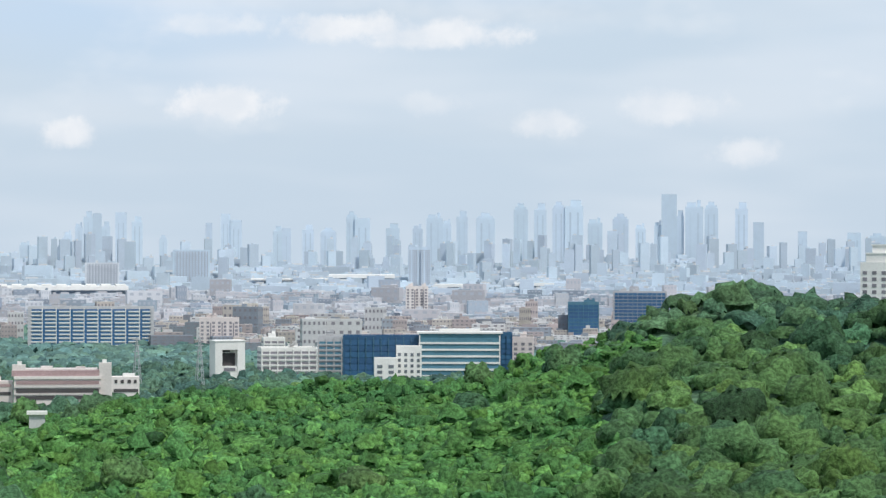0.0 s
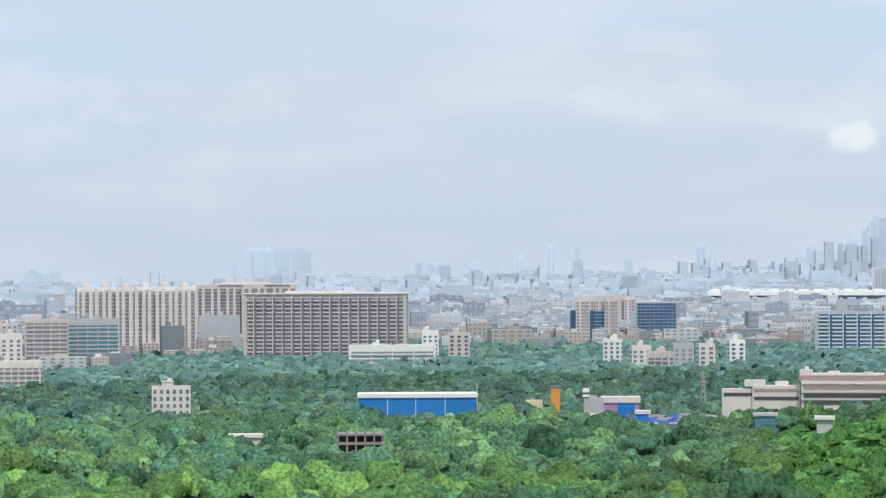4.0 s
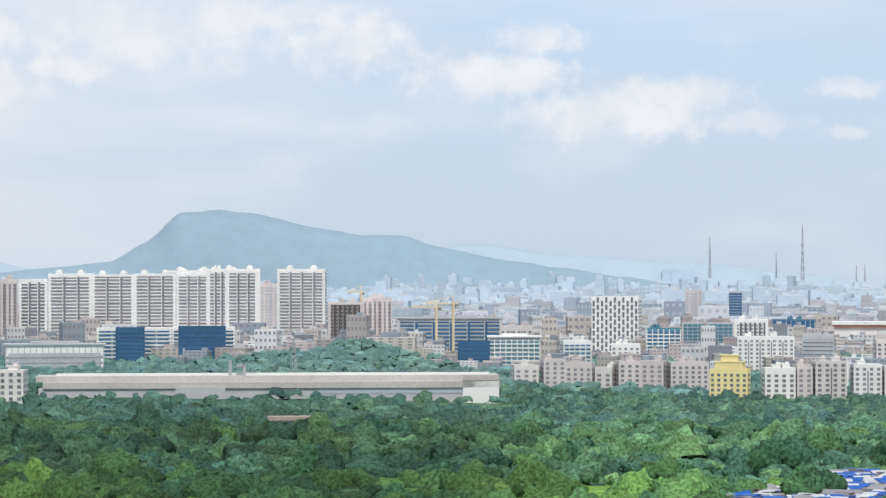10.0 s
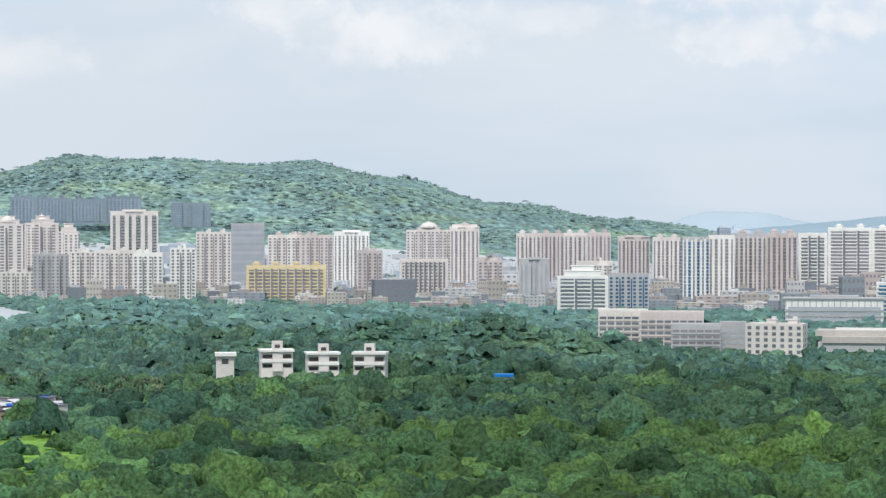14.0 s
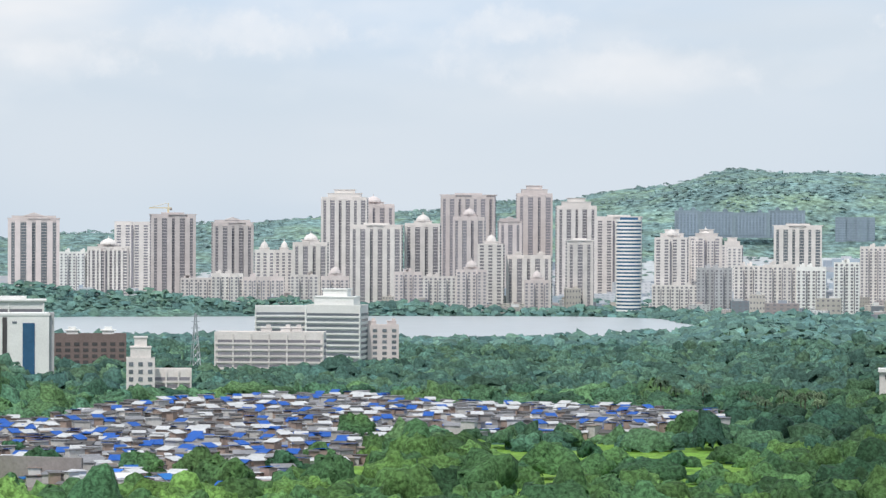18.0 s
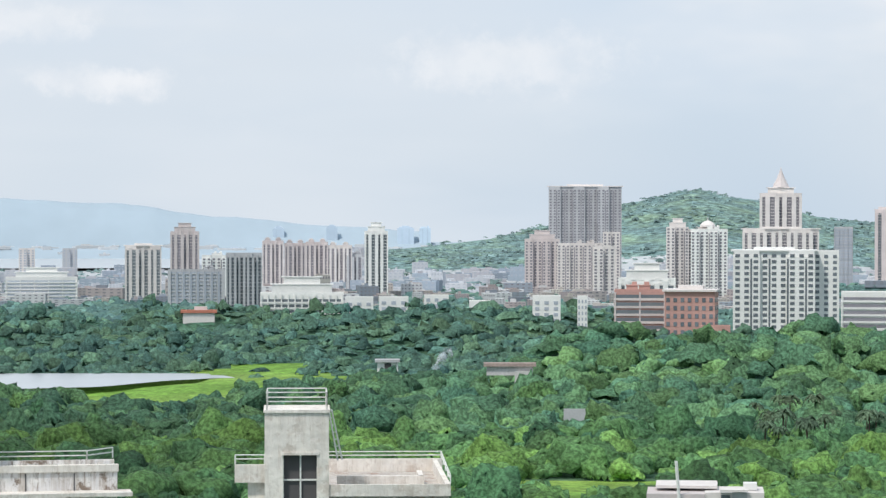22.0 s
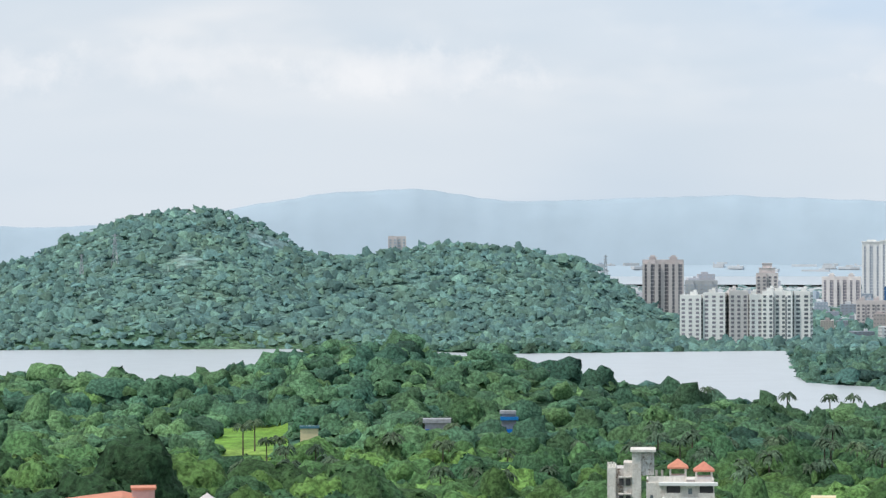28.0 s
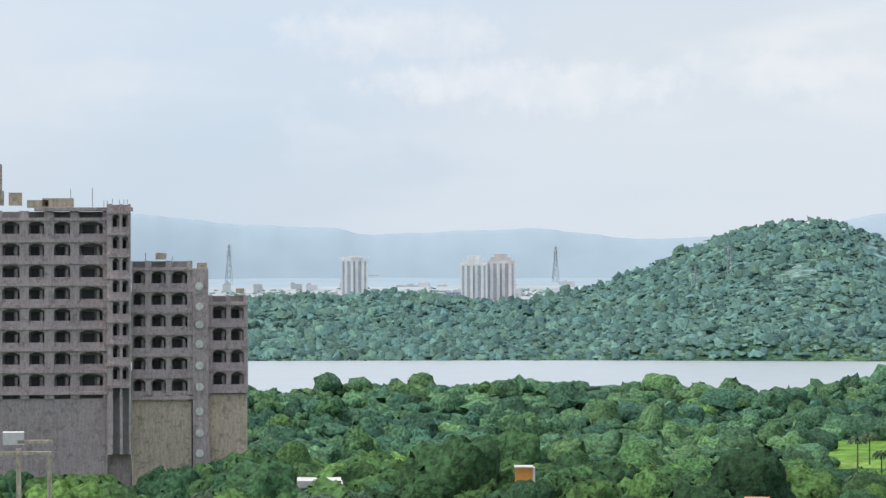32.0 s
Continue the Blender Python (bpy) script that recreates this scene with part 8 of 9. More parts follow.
    r = thing("house", "small house with a red hipped roof", "house", 107.291, 340.0)
    z = 100 - (880 - 347) * 340 / 5050
    put("roof", pyramid("roof", 0, 0, z, 3.4, 1.1), SALMON, r)
    put("wall", boxes("wall", [(0, 0, z - 10, 2.8, 2.8, 9.8)]), CREAM, r)
    r = thing("house", "small white house with a flat stained roof", "house", 105.875, 345.0)
    z = 100 - (852 - 347) * 345 / 5050
    put("wall", boxes("wall", [(0, 0, z - 12, 2.8, 3, 12)]), CLEANER, r)
    put("roof", boxes("roof", [(0, 0, z, 3.2, 3.4, 0.25)]), WHITE, r)
    put("window", boxes("window", [(0.2, -1.52, z - 1.9, 0.9, 0.08, 1.1)]), DARKWIN, r)
    r = thing("water_tower", "orange rooftop tank house above dark trees", "tower", 119.148, 372.0)
    z = 100 - (749 - 347) * 372 / 5050
    put("wall", boxes("wall", [(0, 0, z - 9, 2.3, 2.3, 9)]), ORANGE, r)
    put("side_wall", boxes("side_wall", [(1.32, -0.1, z - 9, 0.32, 2.1, 9)]), CREAM, r)
    put("coping", boxes("coping", [(0, 0, z, 2.5, 2.5, 0.18)]), CREAM, r)


pink_house()


def simple(name, label, category, az, d, parts, turn=0.0, clear=True, land=False, cover=3.0):
    """A small thing of upright boxes: part name, left, right, top and foot heights, front, back, material.
    land: moves it along its line of sight to where its foot, hidden by the undergrowth, meets the slope."""
    low = min(q[4] for q in parts)
    k = 1.0
    if land:
        rs = np.arange(0.62, 1.6, 0.01)
        miss = EYE + (low - EYE) * rs - ground(np.full_like(rs, az), d * rs) - cover
        hit = np.where(miss <= 0)[0]
        k = float(rs[hit[0]]) if len(hit) else 1.0
    root = thing(name, label, category, az, d * k, turn)
    floor = ground_at(az, d * k) - 0.5
    wide = 0
    for n, x0, x1, zt, zb, y0, y1, m in parts:
        x0, x1, y0, y1, zt, zb, lowk = x0 * k, x1 * k, y0 * k, y1 * k, EYE + (zt - EYE) * k, EYE + (zb - EYE) * k, EYE + (low - EYE) * k
        if zb < lowk + 1.0 and floor < zb and "roof" not in n and "window" not in n and "awning" not in n:
            zb = floor
        put(n, boxes(n, [((x0 + x1) / 2, (y0 + y1) / 2, zb, x1 - x0, y1 - y0, zt - zb)]), m, root)
        wide = max(wide, abs(x0), abs(x1))
    if clear:
        FOOTPRINTS.append((az, d * k + 1, 2 * wide, 9))
    return root


simple('office_building', 'white office block with a tall navy glass panel', 'building', 73.301, 1330, (
    ('wall', -15.54, 13.43, 55.67, 24.69, 0, 18, WHITE),
    ('side_wall', 13.43, 15.80, 56.46, 24.69, 2, 18, GREYWALL),
    ('window_panel', 1.32, 6.85, 51.99, 24.69, -0.3, 0.2, BLUEGLASS),
    ('window_slit', -7.90, -5.79, 54.62, 24.69, -0.25, 0.2, SHADE),
    ('vent', -14.75, -12.64, 52.78, 51.73, -0.2, 0.2, DARKWIN),
    ('vent', -3.42, -1.32, 52.78, 51.73, -0.2, 0.2, DARKWIN),
    ('coping', -16.07, 13.96, 56.46, 55.41, -0.3, 18, WHITE),
))
simple('office_building', 'white slab-framed office with a deep dark recess', 'building', 4.26, 1640, (
    ('side_wall', -8.8, -4.6, 43.4, 22.0, 0, 14, WHITE),
    ('side_wall', 4.4, 8.8, 43.4, 22.0, 0, 14, WHITE),
    ('lintel', -4.6, 4.4, 43.4, 38.6, 0, 14, WHITE),
    ('base_wall', -4.6, 4.4, 29.2, 22.0, 0.6, 14, WHITE),
    ('back_wall', -4.6, 4.4, 38.6, 29.2, 5, 14, WHITE),
    ('window_panel', -4.2, 4.0, 36.6, 29.2, 4.7, 5.0, SHADE),
    ('window_panel', -4.2, 1.0, 38.2, 37.2, 4.7, 5.0, SHADE),
    ('window_band', -3.6, 3.2, 28.2, 26.4, 0.4, 0.6, PALEWIN),
    ('roof_slab', -9.2, 9.2, 44.0, 43.4, -0.4, 14.4, WHITE),
), turn=14)
simple('factory_shed', 'long blue metal shed with a white roof edge', 'shed', 16.217, 1200, (
    ('wall', -24.95, 24.95, 37.58, 30.70, 0, 14, BLUESHEET),
    ('roof', -25.43, 25.43, 39.24, 37.58, -0.6, 15, WHITE),
    ('flagpole', 24.71, 25.19, 43.75, 31.88, -0.5, -0.3, STEEL),
    ('panel_seam', -12.83, -12.59, 37.34, 30.70, -0.12, 0.05, WHITE),
    ('panel_seam', -0.95, -0.71, 37.34, 30.70, -0.12, 0.05, WHITE),
    ('panel_seam', 11.41, 11.64, 37.34, 30.70, -0.12, 0.05, WHITE),
), land=True)
simple('unfinished_house', 'unfinished two-storey concrete frame on bare red soil', 'building', 17.371, 880, (
    ('floor_slab', -7.32, 7.49, 43.24, 42.55, 0, 7, CONCRETE),
    ('floor_slab', -7.32, 7.49, 40.46, 39.77, 0, 7, CONCRETE),
    ('column', -7.14, -6.62, 43.94, 37.16, 0.2, 0.8, CONCRETE),
    ('column', -4.36, -3.83, 43.94, 37.16, 0.2, 0.8, CONCRETE),
    ('column', -1.57, -1.05, 43.94, 37.16, 0.2, 0.8, CONCRETE),
    ('column', 1.22, 1.74, 43.94, 37.16, 0.2, 0.8, CONCRETE),
    ('column', 4.01, 4.53, 43.94, 37.16, 0.2, 0.8, CONCRETE),
    ('column', 6.62, 7.14, 43.94, 37.16, 0.2, 0.8, CONCRETE),
    ('back_wall', -6.97, 7.32, 42.55, 37.68, 5, 5.4, SHADE),
), land=True)
simple('plant_building', 'long pinkish industrial plant with maroon roof band and stair towers', 'industrial building', 7.370, 1230, (
    ('wall', -25.33, 11.69, 41.83, 30.14, 0, 14, PINKISH),
    ('roof', -26.30, 10.96, 45.2, 42.80, 1, 15, MAROON),
    ('parapet', -25.6, 10.2, 45.9, 45.2, 3, 13, CREAM),
    ('floor_band', -25.33, 11.69, 42.80, 41.58, -0.6, 14, CREAM),
    ('window_band', -24.36, 10.72, 40.85, 39.39, -0.3, 0.3, MAROON),
    ('window_band', -24.36, 10.72, 37.44, 35.74, -0.3, 0.3, SHADE),
    ('window_band', -24.36, 10.72, 34.3, 32.9, -0.3, 0.3, SHADE),
    ('floor_band', -25.33, 11.69, 38.90, 37.93, -0.6, 0.2, CREAM),
    ('floor_band', -25.33, 11.69, 35.4, 34.8, -0.6, 0.2, CREAM),
    ('stair_tower', -26.06, -20.46, 47.67, 44.26, 2, 6, CREAM),
    ('roof_tank', -23.9, -22.1, 49.0, 47.67, 3, 5, WHITE),
    ('stair_tower', 10.72, 16.08, 48.40, 30.14, 1, 6, CREAM),
    ('roof_tank', 12.2, 14.0, 49.8, 48.40, 2, 4, WHITE),
    ('roof_block', -14.0, -9.0, 46.9, 45.2, 4, 9, CREAM),
    ('roof_block', 1.0, 5.0, 46.6, 45.2, 4, 9, PINKISH),
    ('wall', 16.08, 28.01, 42.31, 30.14, 1, 12, CREAM),
    ('window', 17.40, 18.60, 41.09, 39.63, 0.8, 1.1, SHADE),
    ('window', 20.00, 21.40, 41.09, 39.63, 0.8, 1.1, SHADE),
    ('window', 22.90, 24.36, 41.09, 39.63, 0.8, 1.1, SHADE),
    ('window', 25.60, 26.80, 41.09, 39.63, 0.8, 1.1, SHADE),
    ('window_band', 17.0, 27.4, 37.2, 35.8, 0.8, 1.1, SHADE),
    ('roof_block', 21.0, 26.0, 43.6, 42.31, 4, 9, WHITE),
    ('wall', -46.28, -25.82, 40.6, 30.14, 3, 12, PINKISH),
    ('window_band', -45.5, -26.6, 39.4, 38.2, 2.8, 3.1, MAROON),
    ('window_band', -45.5, -26.6, 36.0, 34.6, 2.8, 3.1, SHADE),
    ('roof_block', -49.69, -40.92, 43.0, 40.3, 4, 10, CREAM),
    ('roof_block', -36.5, -31.0, 42.4, 40.6, 5, 10, CREAM),
    ('wall', -59.43, -45.79, 39.2, 31.11, 4, 10, PINKISH),
    ('window_band', -58.6, -46.6, 37.6, 36.2, 3.8, 4.1, SHADE),
), land=True)
simple('long_shed', 'very long low shed with a pale ribbed roof', 'shed', 39.497, 1560, (
    ('wall', -126.04, 123.56, 26.93, 14.57, 0, 30, GREYWALL),
    ('roof', -127.89, 125.42, 33.12, 30.03, 6, 30, SHEDROOF),
    ('roof', -123.56, 125.42, 30.03, 26.63, -1, 12, SHEDROOF),
    ('ridge_vent', -117.39, 120.48, 34.35, 33.12, 14, 17, WHITE),
    ('end_wall', -51.90, -24.71, 27.55, 14.57, -2, 2, GREYWALL),
    ('end_wall', 105.03, 124.80, 30.03, 14.57, -1, 6, WHITE),
    ('window_band', 24.71, 105.03, 25.08, 23.53, -0.3, 0.3, FARWIN),
    ('flue', -23.17, -21.31, 41.46, 32.50, 10, 12, STEEL),
    ('flue', -18.84, -14.21, 39.61, 37.75, 10, 12, STEEL),
    ('flue', -15.45, -13.59, 39.61, 32.50, 10, 12, STEEL),
))
simple('cabin', 'small orange silo house in a clearing', 'silo', 13.474, 1180, (
    ('wall', -1.40, 2.34, 42.70, 33.82, 0, 4, ORANGE),
    ('cap', -1.64, 2.57, 43.17, 42.47, -0.2, 4.2, TEALGLASS),
    ('shed_wall', -11.92, -4.91, 37.33, 33.82, 1, 5, YELLOW2),
), land=True)
simple('water_tower', 'pair of pale round-topped tanks on a pedestal', 'tower', 12.691, 1170, (
    ('tank', -4.40, -1.62, 42.65, 39.17, 0, 3, WHITE),
    ('band', -4.40, -1.62, 41.03, 40.33, -0.1, 3.1, SHADE),
    ('pedestal', -3.94, 4.17, 38.71, 31.99, 0.5, 4, GREYWALL),
    ('tank', -1.62, 1.62, 39.64, 37.78, 1, 3, GREYWALL),
), land=True)
simple('workshop_shed', 'mauve and blue workshop shed', 'shed', 12.147, 1160, (
    ('wall', -7.12, 7.58, 37.35, 33.22, 0, 8, PURPLE),
    ('roof', -8.04, 8.04, 39.65, 37.35, -0.5, 9, PINKISH),
    ('door', -1.15, 5.74, 37.81, 33.22, -0.2, 0.2, BLUESHEET),
), land=True)
simple('workshop_shed', 'small bright blue workshop', 'shed', 11.716, 1120, (
    ('wall', -2.44, 2.44, 35.05, 31.06, 0, 5, BLUESHEET),
    ('roof', -2.88, 3.33, 36.38, 35.05, -0.4, 5.5, PINKISH),
), land=True)
simple('workshop_shed', 'pale blue sheet shelter', 'shed', 9.261, 1080, (
    ('wall', -3.85, 3.64, 36.85, 31.73, 0, 6, TEALGLASS),
    ('roof', -4.70, 4.70, 37.70, 36.64, -0.5, 6.5, GREYWALL),
), land=True)
simple('shelter', 'white-roofed open shelter by the field', 'shelter', 8.090, 1050, (
    ('roof', -3.74, 3.74, 38.39, 37.15, 0, 5, WHITE),
    ('wall', -2.91, 2.91, 37.15, 34.67, 1, 4, GREYWALL),
), land=True)
# loggias of the villas are flat panels with their shade painted in
simple('villa', 'stepped white villa with deep shaded balconies', 'house', 54.919, 985, (
    ('stair_tower', -1.76, 1.76, 53.96, 43.51, 1, 4, CREAM),
    ('dark_window', -0.98, 0.78, 52.80, 51.64, 0.9, 1.2, SHADE),
    ('wall', -5.66, 5.46, 50.67, 41.58, 2, 9, CREAM),
    ('roof_slab', -6.05, 5.85, 51.05, 50.28, 0.5, 9.5, WHITE),
    ('loggia', -5.07, -1.76, 49.31, 47.96, 1.9, 2.2, SHADE),
    ('loggia', 1.95, 4.88, 49.31, 47.96, 1.9, 2.2, SHADE),
    ('balcony', -5.46, 5.27, 47.57, 46.61, 0.8, 2.2, WHITE),
    ('loggia', -5.07, -1.76, 46.03, 44.86, 1.9, 2.2, SHADE),
    ('loggia', 1.95, 4.88, 46.03, 44.86, 1.9, 2.2, SHADE),
), turn=6, land=True)
simple('villa', 'white villa with a stair tower', 'house', 53.992, 985, (
    ('stair_tower', -1.76, 1.76, 52.98, 43.48, 1, 4, CREAM),
    ('dark_window', -0.98, 0.78, 51.82, 50.65, 0.9, 1.2, SHADE),
    ('wall', -5.66, 5.46, 49.68, 41.54, 2, 9, CREAM),
    ('roof_slab', -6.05, 5.85, 50.07, 49.30, 0.5, 9.5, WHITE),
    ('loggia', -5.07, -1.76, 48.33, 46.97, 1.9, 2.2, SHADE),
    ('loggia', 1.95, 4.88, 48.33, 46.97, 1.9, 2.2, SHADE),
    ('balcony', -5.46, 5.27, 46.58, 45.61, 0.8, 2.2, WHITE),
    ('loggia', -5.07, -1.76, 45.03, 43.87, 1.9, 2.2, SHADE),
    ('loggia', 1.95, 4.88, 45.03, 43.87, 1.9, 2.2, SHADE),
), turn=6, land=True)
simple('villa', 'white villa with a tall stair head', 'house', 53.095, 985, (
    ('stair_tower', -1.76, 1.76, 52.98, 43.47, 1, 4, CREAM),
    ('dark_window', -0.98, 0.78, 51.82, 50.65, 0.9, 1.2, SHADE),
    ('wall', -5.66, 5.46, 49.68, 41.52, 2, 9, CREAM),
    ('roof_slab', -6.05, 5.85, 50.07, 49.29, 0.5, 9.5, WHITE),
    ('loggia', -5.07, -1.76, 48.32, 46.96, 1.9, 2.2, SHADE),
    ('loggia', 1.95, 4.88, 48.32, 46.96, 1.9, 2.2, SHADE),
    ('balcony', -5.46, 5.27, 46.57, 45.60, 0.8, 2.2, WHITE),
    ('loggia', -5.07, -1.76, 45.02, 43.85, 1.9, 2.2, SHADE),
    ('loggia', 1.95, 4.88, 45.02, 43.85, 1.9, 2.2, SHADE),
), turn=-8, land=True)
simple('villa', 'white villa half hidden by trees', 'house', 55.953, 1000, (
    ('wall', -3.56, 2.77, 48.19, 40.74, 2, 8, CREAM),
    ('roof_slab', -3.96, 3.56, 49.17, 47.99, 1, 9, WHITE),
    ('loggia', -1.58, 0.79, 47.01, 45.44, 1.8, 2.2, SHADE),
), land=True)
simple('retaining_wall', 'long grey retaining wall below the huts', 'wall', 73.017, 700, (
    ('wall', -12.89, 12.48, 42.23, 36.67, 0, 1, CONCRETE),
), turn=-24)
simple('hut', 'white hut at the foot of the retaining wall', 'hut', 71.918, 650, (
    ('wall', -2.06, 2.32, 41.52, 38.29, 0, 4, WHITE),
    ('roof', -2.32, 2.57, 41.90, 41.52, -0.3, 4.3, GREYWALL),
), land=True)
simple('shelter', 'hut with blue awnings in a grove', 'hut', 107.177, 870, (
    ('roof', -2.58, 2.41, 44.01, 43.15, 0, 4, HUTROOF),
    ('awning', -2.41, 3.10, 42.29, 41.25, -0.6, 1, TARP),
    ('wall', -2.07, 2.41, 43.15, 38.50, 0.6, 4, SHRUB),
    ('awning', -1.72, 2.76, 38.50, 37.29, -0.8, 1, TARP),
), land=True)
simple('shelter', 'hut with a grey sheet roof in a grove', 'hut', 108.643, 870, (
    ('roof', -3.79, 4.82, 41.61, 40.41, 0, 5, HUTROOF),
    ('wall', -3.10, 3.79, 40.41, 37.14, 0.6, 4, SHRUB),
    ('awning', -4.82, -1.72, 38.52, 37.14, -0.5, 1, TARP),
    ('awning', -3.45, -0.69, 36.11, 33.71, -0.8, 1, TARP),
), land=True)
simple('shelter', 'pale hut in a palm grove', 'hut', 111.172, 860, (
    ('wall', -2.72, 2.72, 39.94, 37.58, 0, 4, YELLOW2),
    ('roof', -2.90, 3.07, 40.28, 39.60, -0.4, 4.4, TEALGLASS),
), land=True)
simple('cabin', 'white forest cabin with a dark porch', 'hut', 84.855, 830, (
    ('roof', -3.78, 3.45, 56.31, 55.48, 0, 5, GREYWALL),
    ('wall', -3.12, 2.96, 55.48, 52.86, 0.8, 4, WHITE),
    ('door', -0.99, 0.99, 55.16, 52.86, 0.6, 0.9, SHADE),
), land=True)
simple('cabin', 'long low hut with rusty roof', 'hut', 82.419, 830, (
    ('roof', -7.40, 7.89, 55.28, 54.30, 0, 5, HUTROOF_RUST),
    ('wall', -6.57, 6.90, 54.30, 51.68, 0.8, 4, SHRUB),
    ('wall', 1.64, 6.57, 52.99, 49.23, -1, 1, HUTWALL_PALE),
), land=True)
simple('cabin', 'low broken wall in the woods', 'wall', 80.939, 780, (
    ('wall', -5.25, 5.87, 45.50, 43.20, 0, 1, GREYWALL),
), land=True)
simple('house', 'small house with a red roof in the woods', 'house', 88.643, 1420, (
    ('roof', -9.00, 9.00, 49.95, 48.54, 0, 8, ROOFTILE),
    ('wall', -7.87, 7.87, 48.54, 45.17, 0.8, 7, CREAM),
    ('stair_head', -2.25, 4.22, 51.64, 49.95, 2, 5, PINKISH),
), land=True)
simple('dam_wall', 'low pale dam wall at the lake edge', 'wall', 100.342, 1165, (
    ('wall', -16.15, 15.00, 21.74, 19.66, 0, 1.5, BEIGE),
))
simple('shelter', 'small blue-roofed hut in the woods', 'hut', 50.366, 820, (
    ('roof', -2.92, 2.60, 52.16, 51.35, 0, 4, TARP),
    ('wall', -2.27, 1.95, 51.35, 49.40, 0.6, 3.4, HUTWALL_PALE),
), land=True)
simple('shelter', 'white tent roof in a gap of the woods', 'tent', 43.294, 740, (
    ('roof', -1.47, 1.76, 51.94, 50.77, 0, 3, WHITE),
    ('wall', -1.17, 0.88, 50.77, 49.60, 0.4, 2.6, HUTWALL_PALE),
), land=True)
simple('low_house', 'long pale roof among the trees', 'house', 19.678, 860, (
    ('roof', -5.11, 5.28, 44.57, 43.55, 0, 5, CREAM),
    ('wall', -4.60, 4.60, 43.55, 41.86, 0.6, 4.4, BEIGE),
), land=True)
simple('low_house', 'brown-roofed hut by the clearing', 'house', 21.988, 790, (
    ('roof', -2.82, 2.19, 38.68, 37.44, 0, 5, HUTROOF_RUST),
    ('wall', -2.19, 1.88, 37.44, 35.28, 0.6, 4.4, HUTWALL_PALE),
), land=True)
simple('low_house', 'white-walled building under trees', 'house', 38.976, 1050, (
    ('roof', -10.81, 5.82, 40.04, 38.59, 0, 8, HUTROOF_RUST),
    ('wall', -9.77, 4.99, 38.59, 36.52, 0.8, 7, GREYWALL),
), land=True)
simple('wooden_frame', 'pale timber frame of an unfinished shelter', 'frame', 129.145, 300, (
    ('beam', -2.97, 2.97, 78.08, 77.73, 0, 0.4, SANDWALL),
    ('post', -0.71, -0.18, 78.38, 72.20, 0.1, 0.5, SANDWALL),
    ('post', 2.50, 2.97, 77.73, 72.20, 0.1, 0.5, SANDWALL),
    ('roof_sheet', -2.08, 0.12, 79.96, 78.67, 2, 4, CREAM),
    ('beam', -0.59, 3.09, 79.14, 78.79, 2, 2.4, SANDWALL),
))
simple('low_house', 'pale low roof between palms', 'house', 123.440, 330, (
    ('roof', -3.79, 3.79, 71.86, 71.40, 0, 5, CREAM),
    ('wall', -3.46, 3.40, 71.40, 70.23, 0.6, 4.4, BEIGE),
    ('roof', -2.81, -0.52, 72.32, 71.92, 2, 4, WHITE),
), land=True)
simple('low_house', 'grey sheet roof among near trees', 'house', 123.435, 330, (
    ('roof', -3.92, 3.59, 72.22, 71.70, 0, 5, CREAM),
    ('wall', -0.33, 3.46, 71.70, 70.14, 0.6, 4.4, GREYWALL),
), land=True)
simple('terminal', 'long airport terminal under a wavy white roof', 'terminal', 8.355, 3350, (
    ('roof', -120.07, 120.73, 48.93, 44.29, -6, 60, WHITE),
    ('glass_front', -111.45, 114.10, 44.29, 38.33, 0, 40, HAZEGLASS),
    ('deck', -154.56, 124.05, 38.33, 34.35, -10, 40, HAZEGLASS),
    ('roof_wave', -117.42, -106.14, 50.91, 48.26, -4, 50, WHITE),
    ('roof_wave', -100.17, -88.89, 50.91, 48.26, -4, 50, WHITE),
    ('roof_wave', -82.92, -71.64, 50.91, 48.26, -4, 50, WHITE),
    ('roof_wave', -65.67, -54.40, 50.91, 48.26, -4, 50, WHITE),
    ('roof_wave', -48.43, -37.15, 50.91, 48.26, -4, 50, WHITE),
    ('roof_wave', -31.18, -19.90, 50.91, 48.26, -4, 50, WHITE),
    ('roof_wave', -13.93, -2.65, 50.91, 48.26, -4, 50, WHITE),
    ('roof_wave', 3.32, 14.59, 50.91, 48.26, -4, 50, WHITE),
    ('roof_wave', 20.56, 31.84, 50.91, 48.26, -4, 50, WHITE),
    ('roof_wave', 37.81, 49.09, 50.91, 48.26, -4, 50, WHITE),
    ('roof_wave', 55.06, 66.34, 50.91, 48.26, -4, 50, WHITE),
    ('roof_wave', 72.31, 83.58, 50.91, 48.26, -4, 50, WHITE),
    ('roof_wave', 89.55, 100.83, 50.91, 48.26, -4, 50, WHITE),
    ('roof_wave', 106.80, 118.08, 50.91, 48.26, -4, 50, WHITE),
), land=True)
simple('hangar', 'long pale hangar with a lit roof edge', 'hangar', 1.624, 3700, (
    ('roof', -43.23, 42.50, 58.91, 54.52, -4, 60, WHITE),
    ('wall', -40.30, 38.83, 54.52, 46.48, 0, 50, HAZEGLASS),
), land=True)
simple('hangar', 'long grey hangar roof', 'hangar', 3.061, 3650, (
    ('roof', -50.59, 49.15, 54.22, 52.05, -4, 60, WHITE),
    ('wall', -49.15, 47.70, 52.05, 44.83, 0, 50, HAZEGLASS),
), land=True)
simple('hangar', 'low hangar with a rounded white roof', 'hangar', 5.385, 3300, (
    ('roof', -21.56, 18.95, 47.92, 44.65, -4, 40, WHITE),
    ('wall', -19.60, 16.34, 44.65, 40.73, 0, 40, HAZEGLASS),
), land=True)
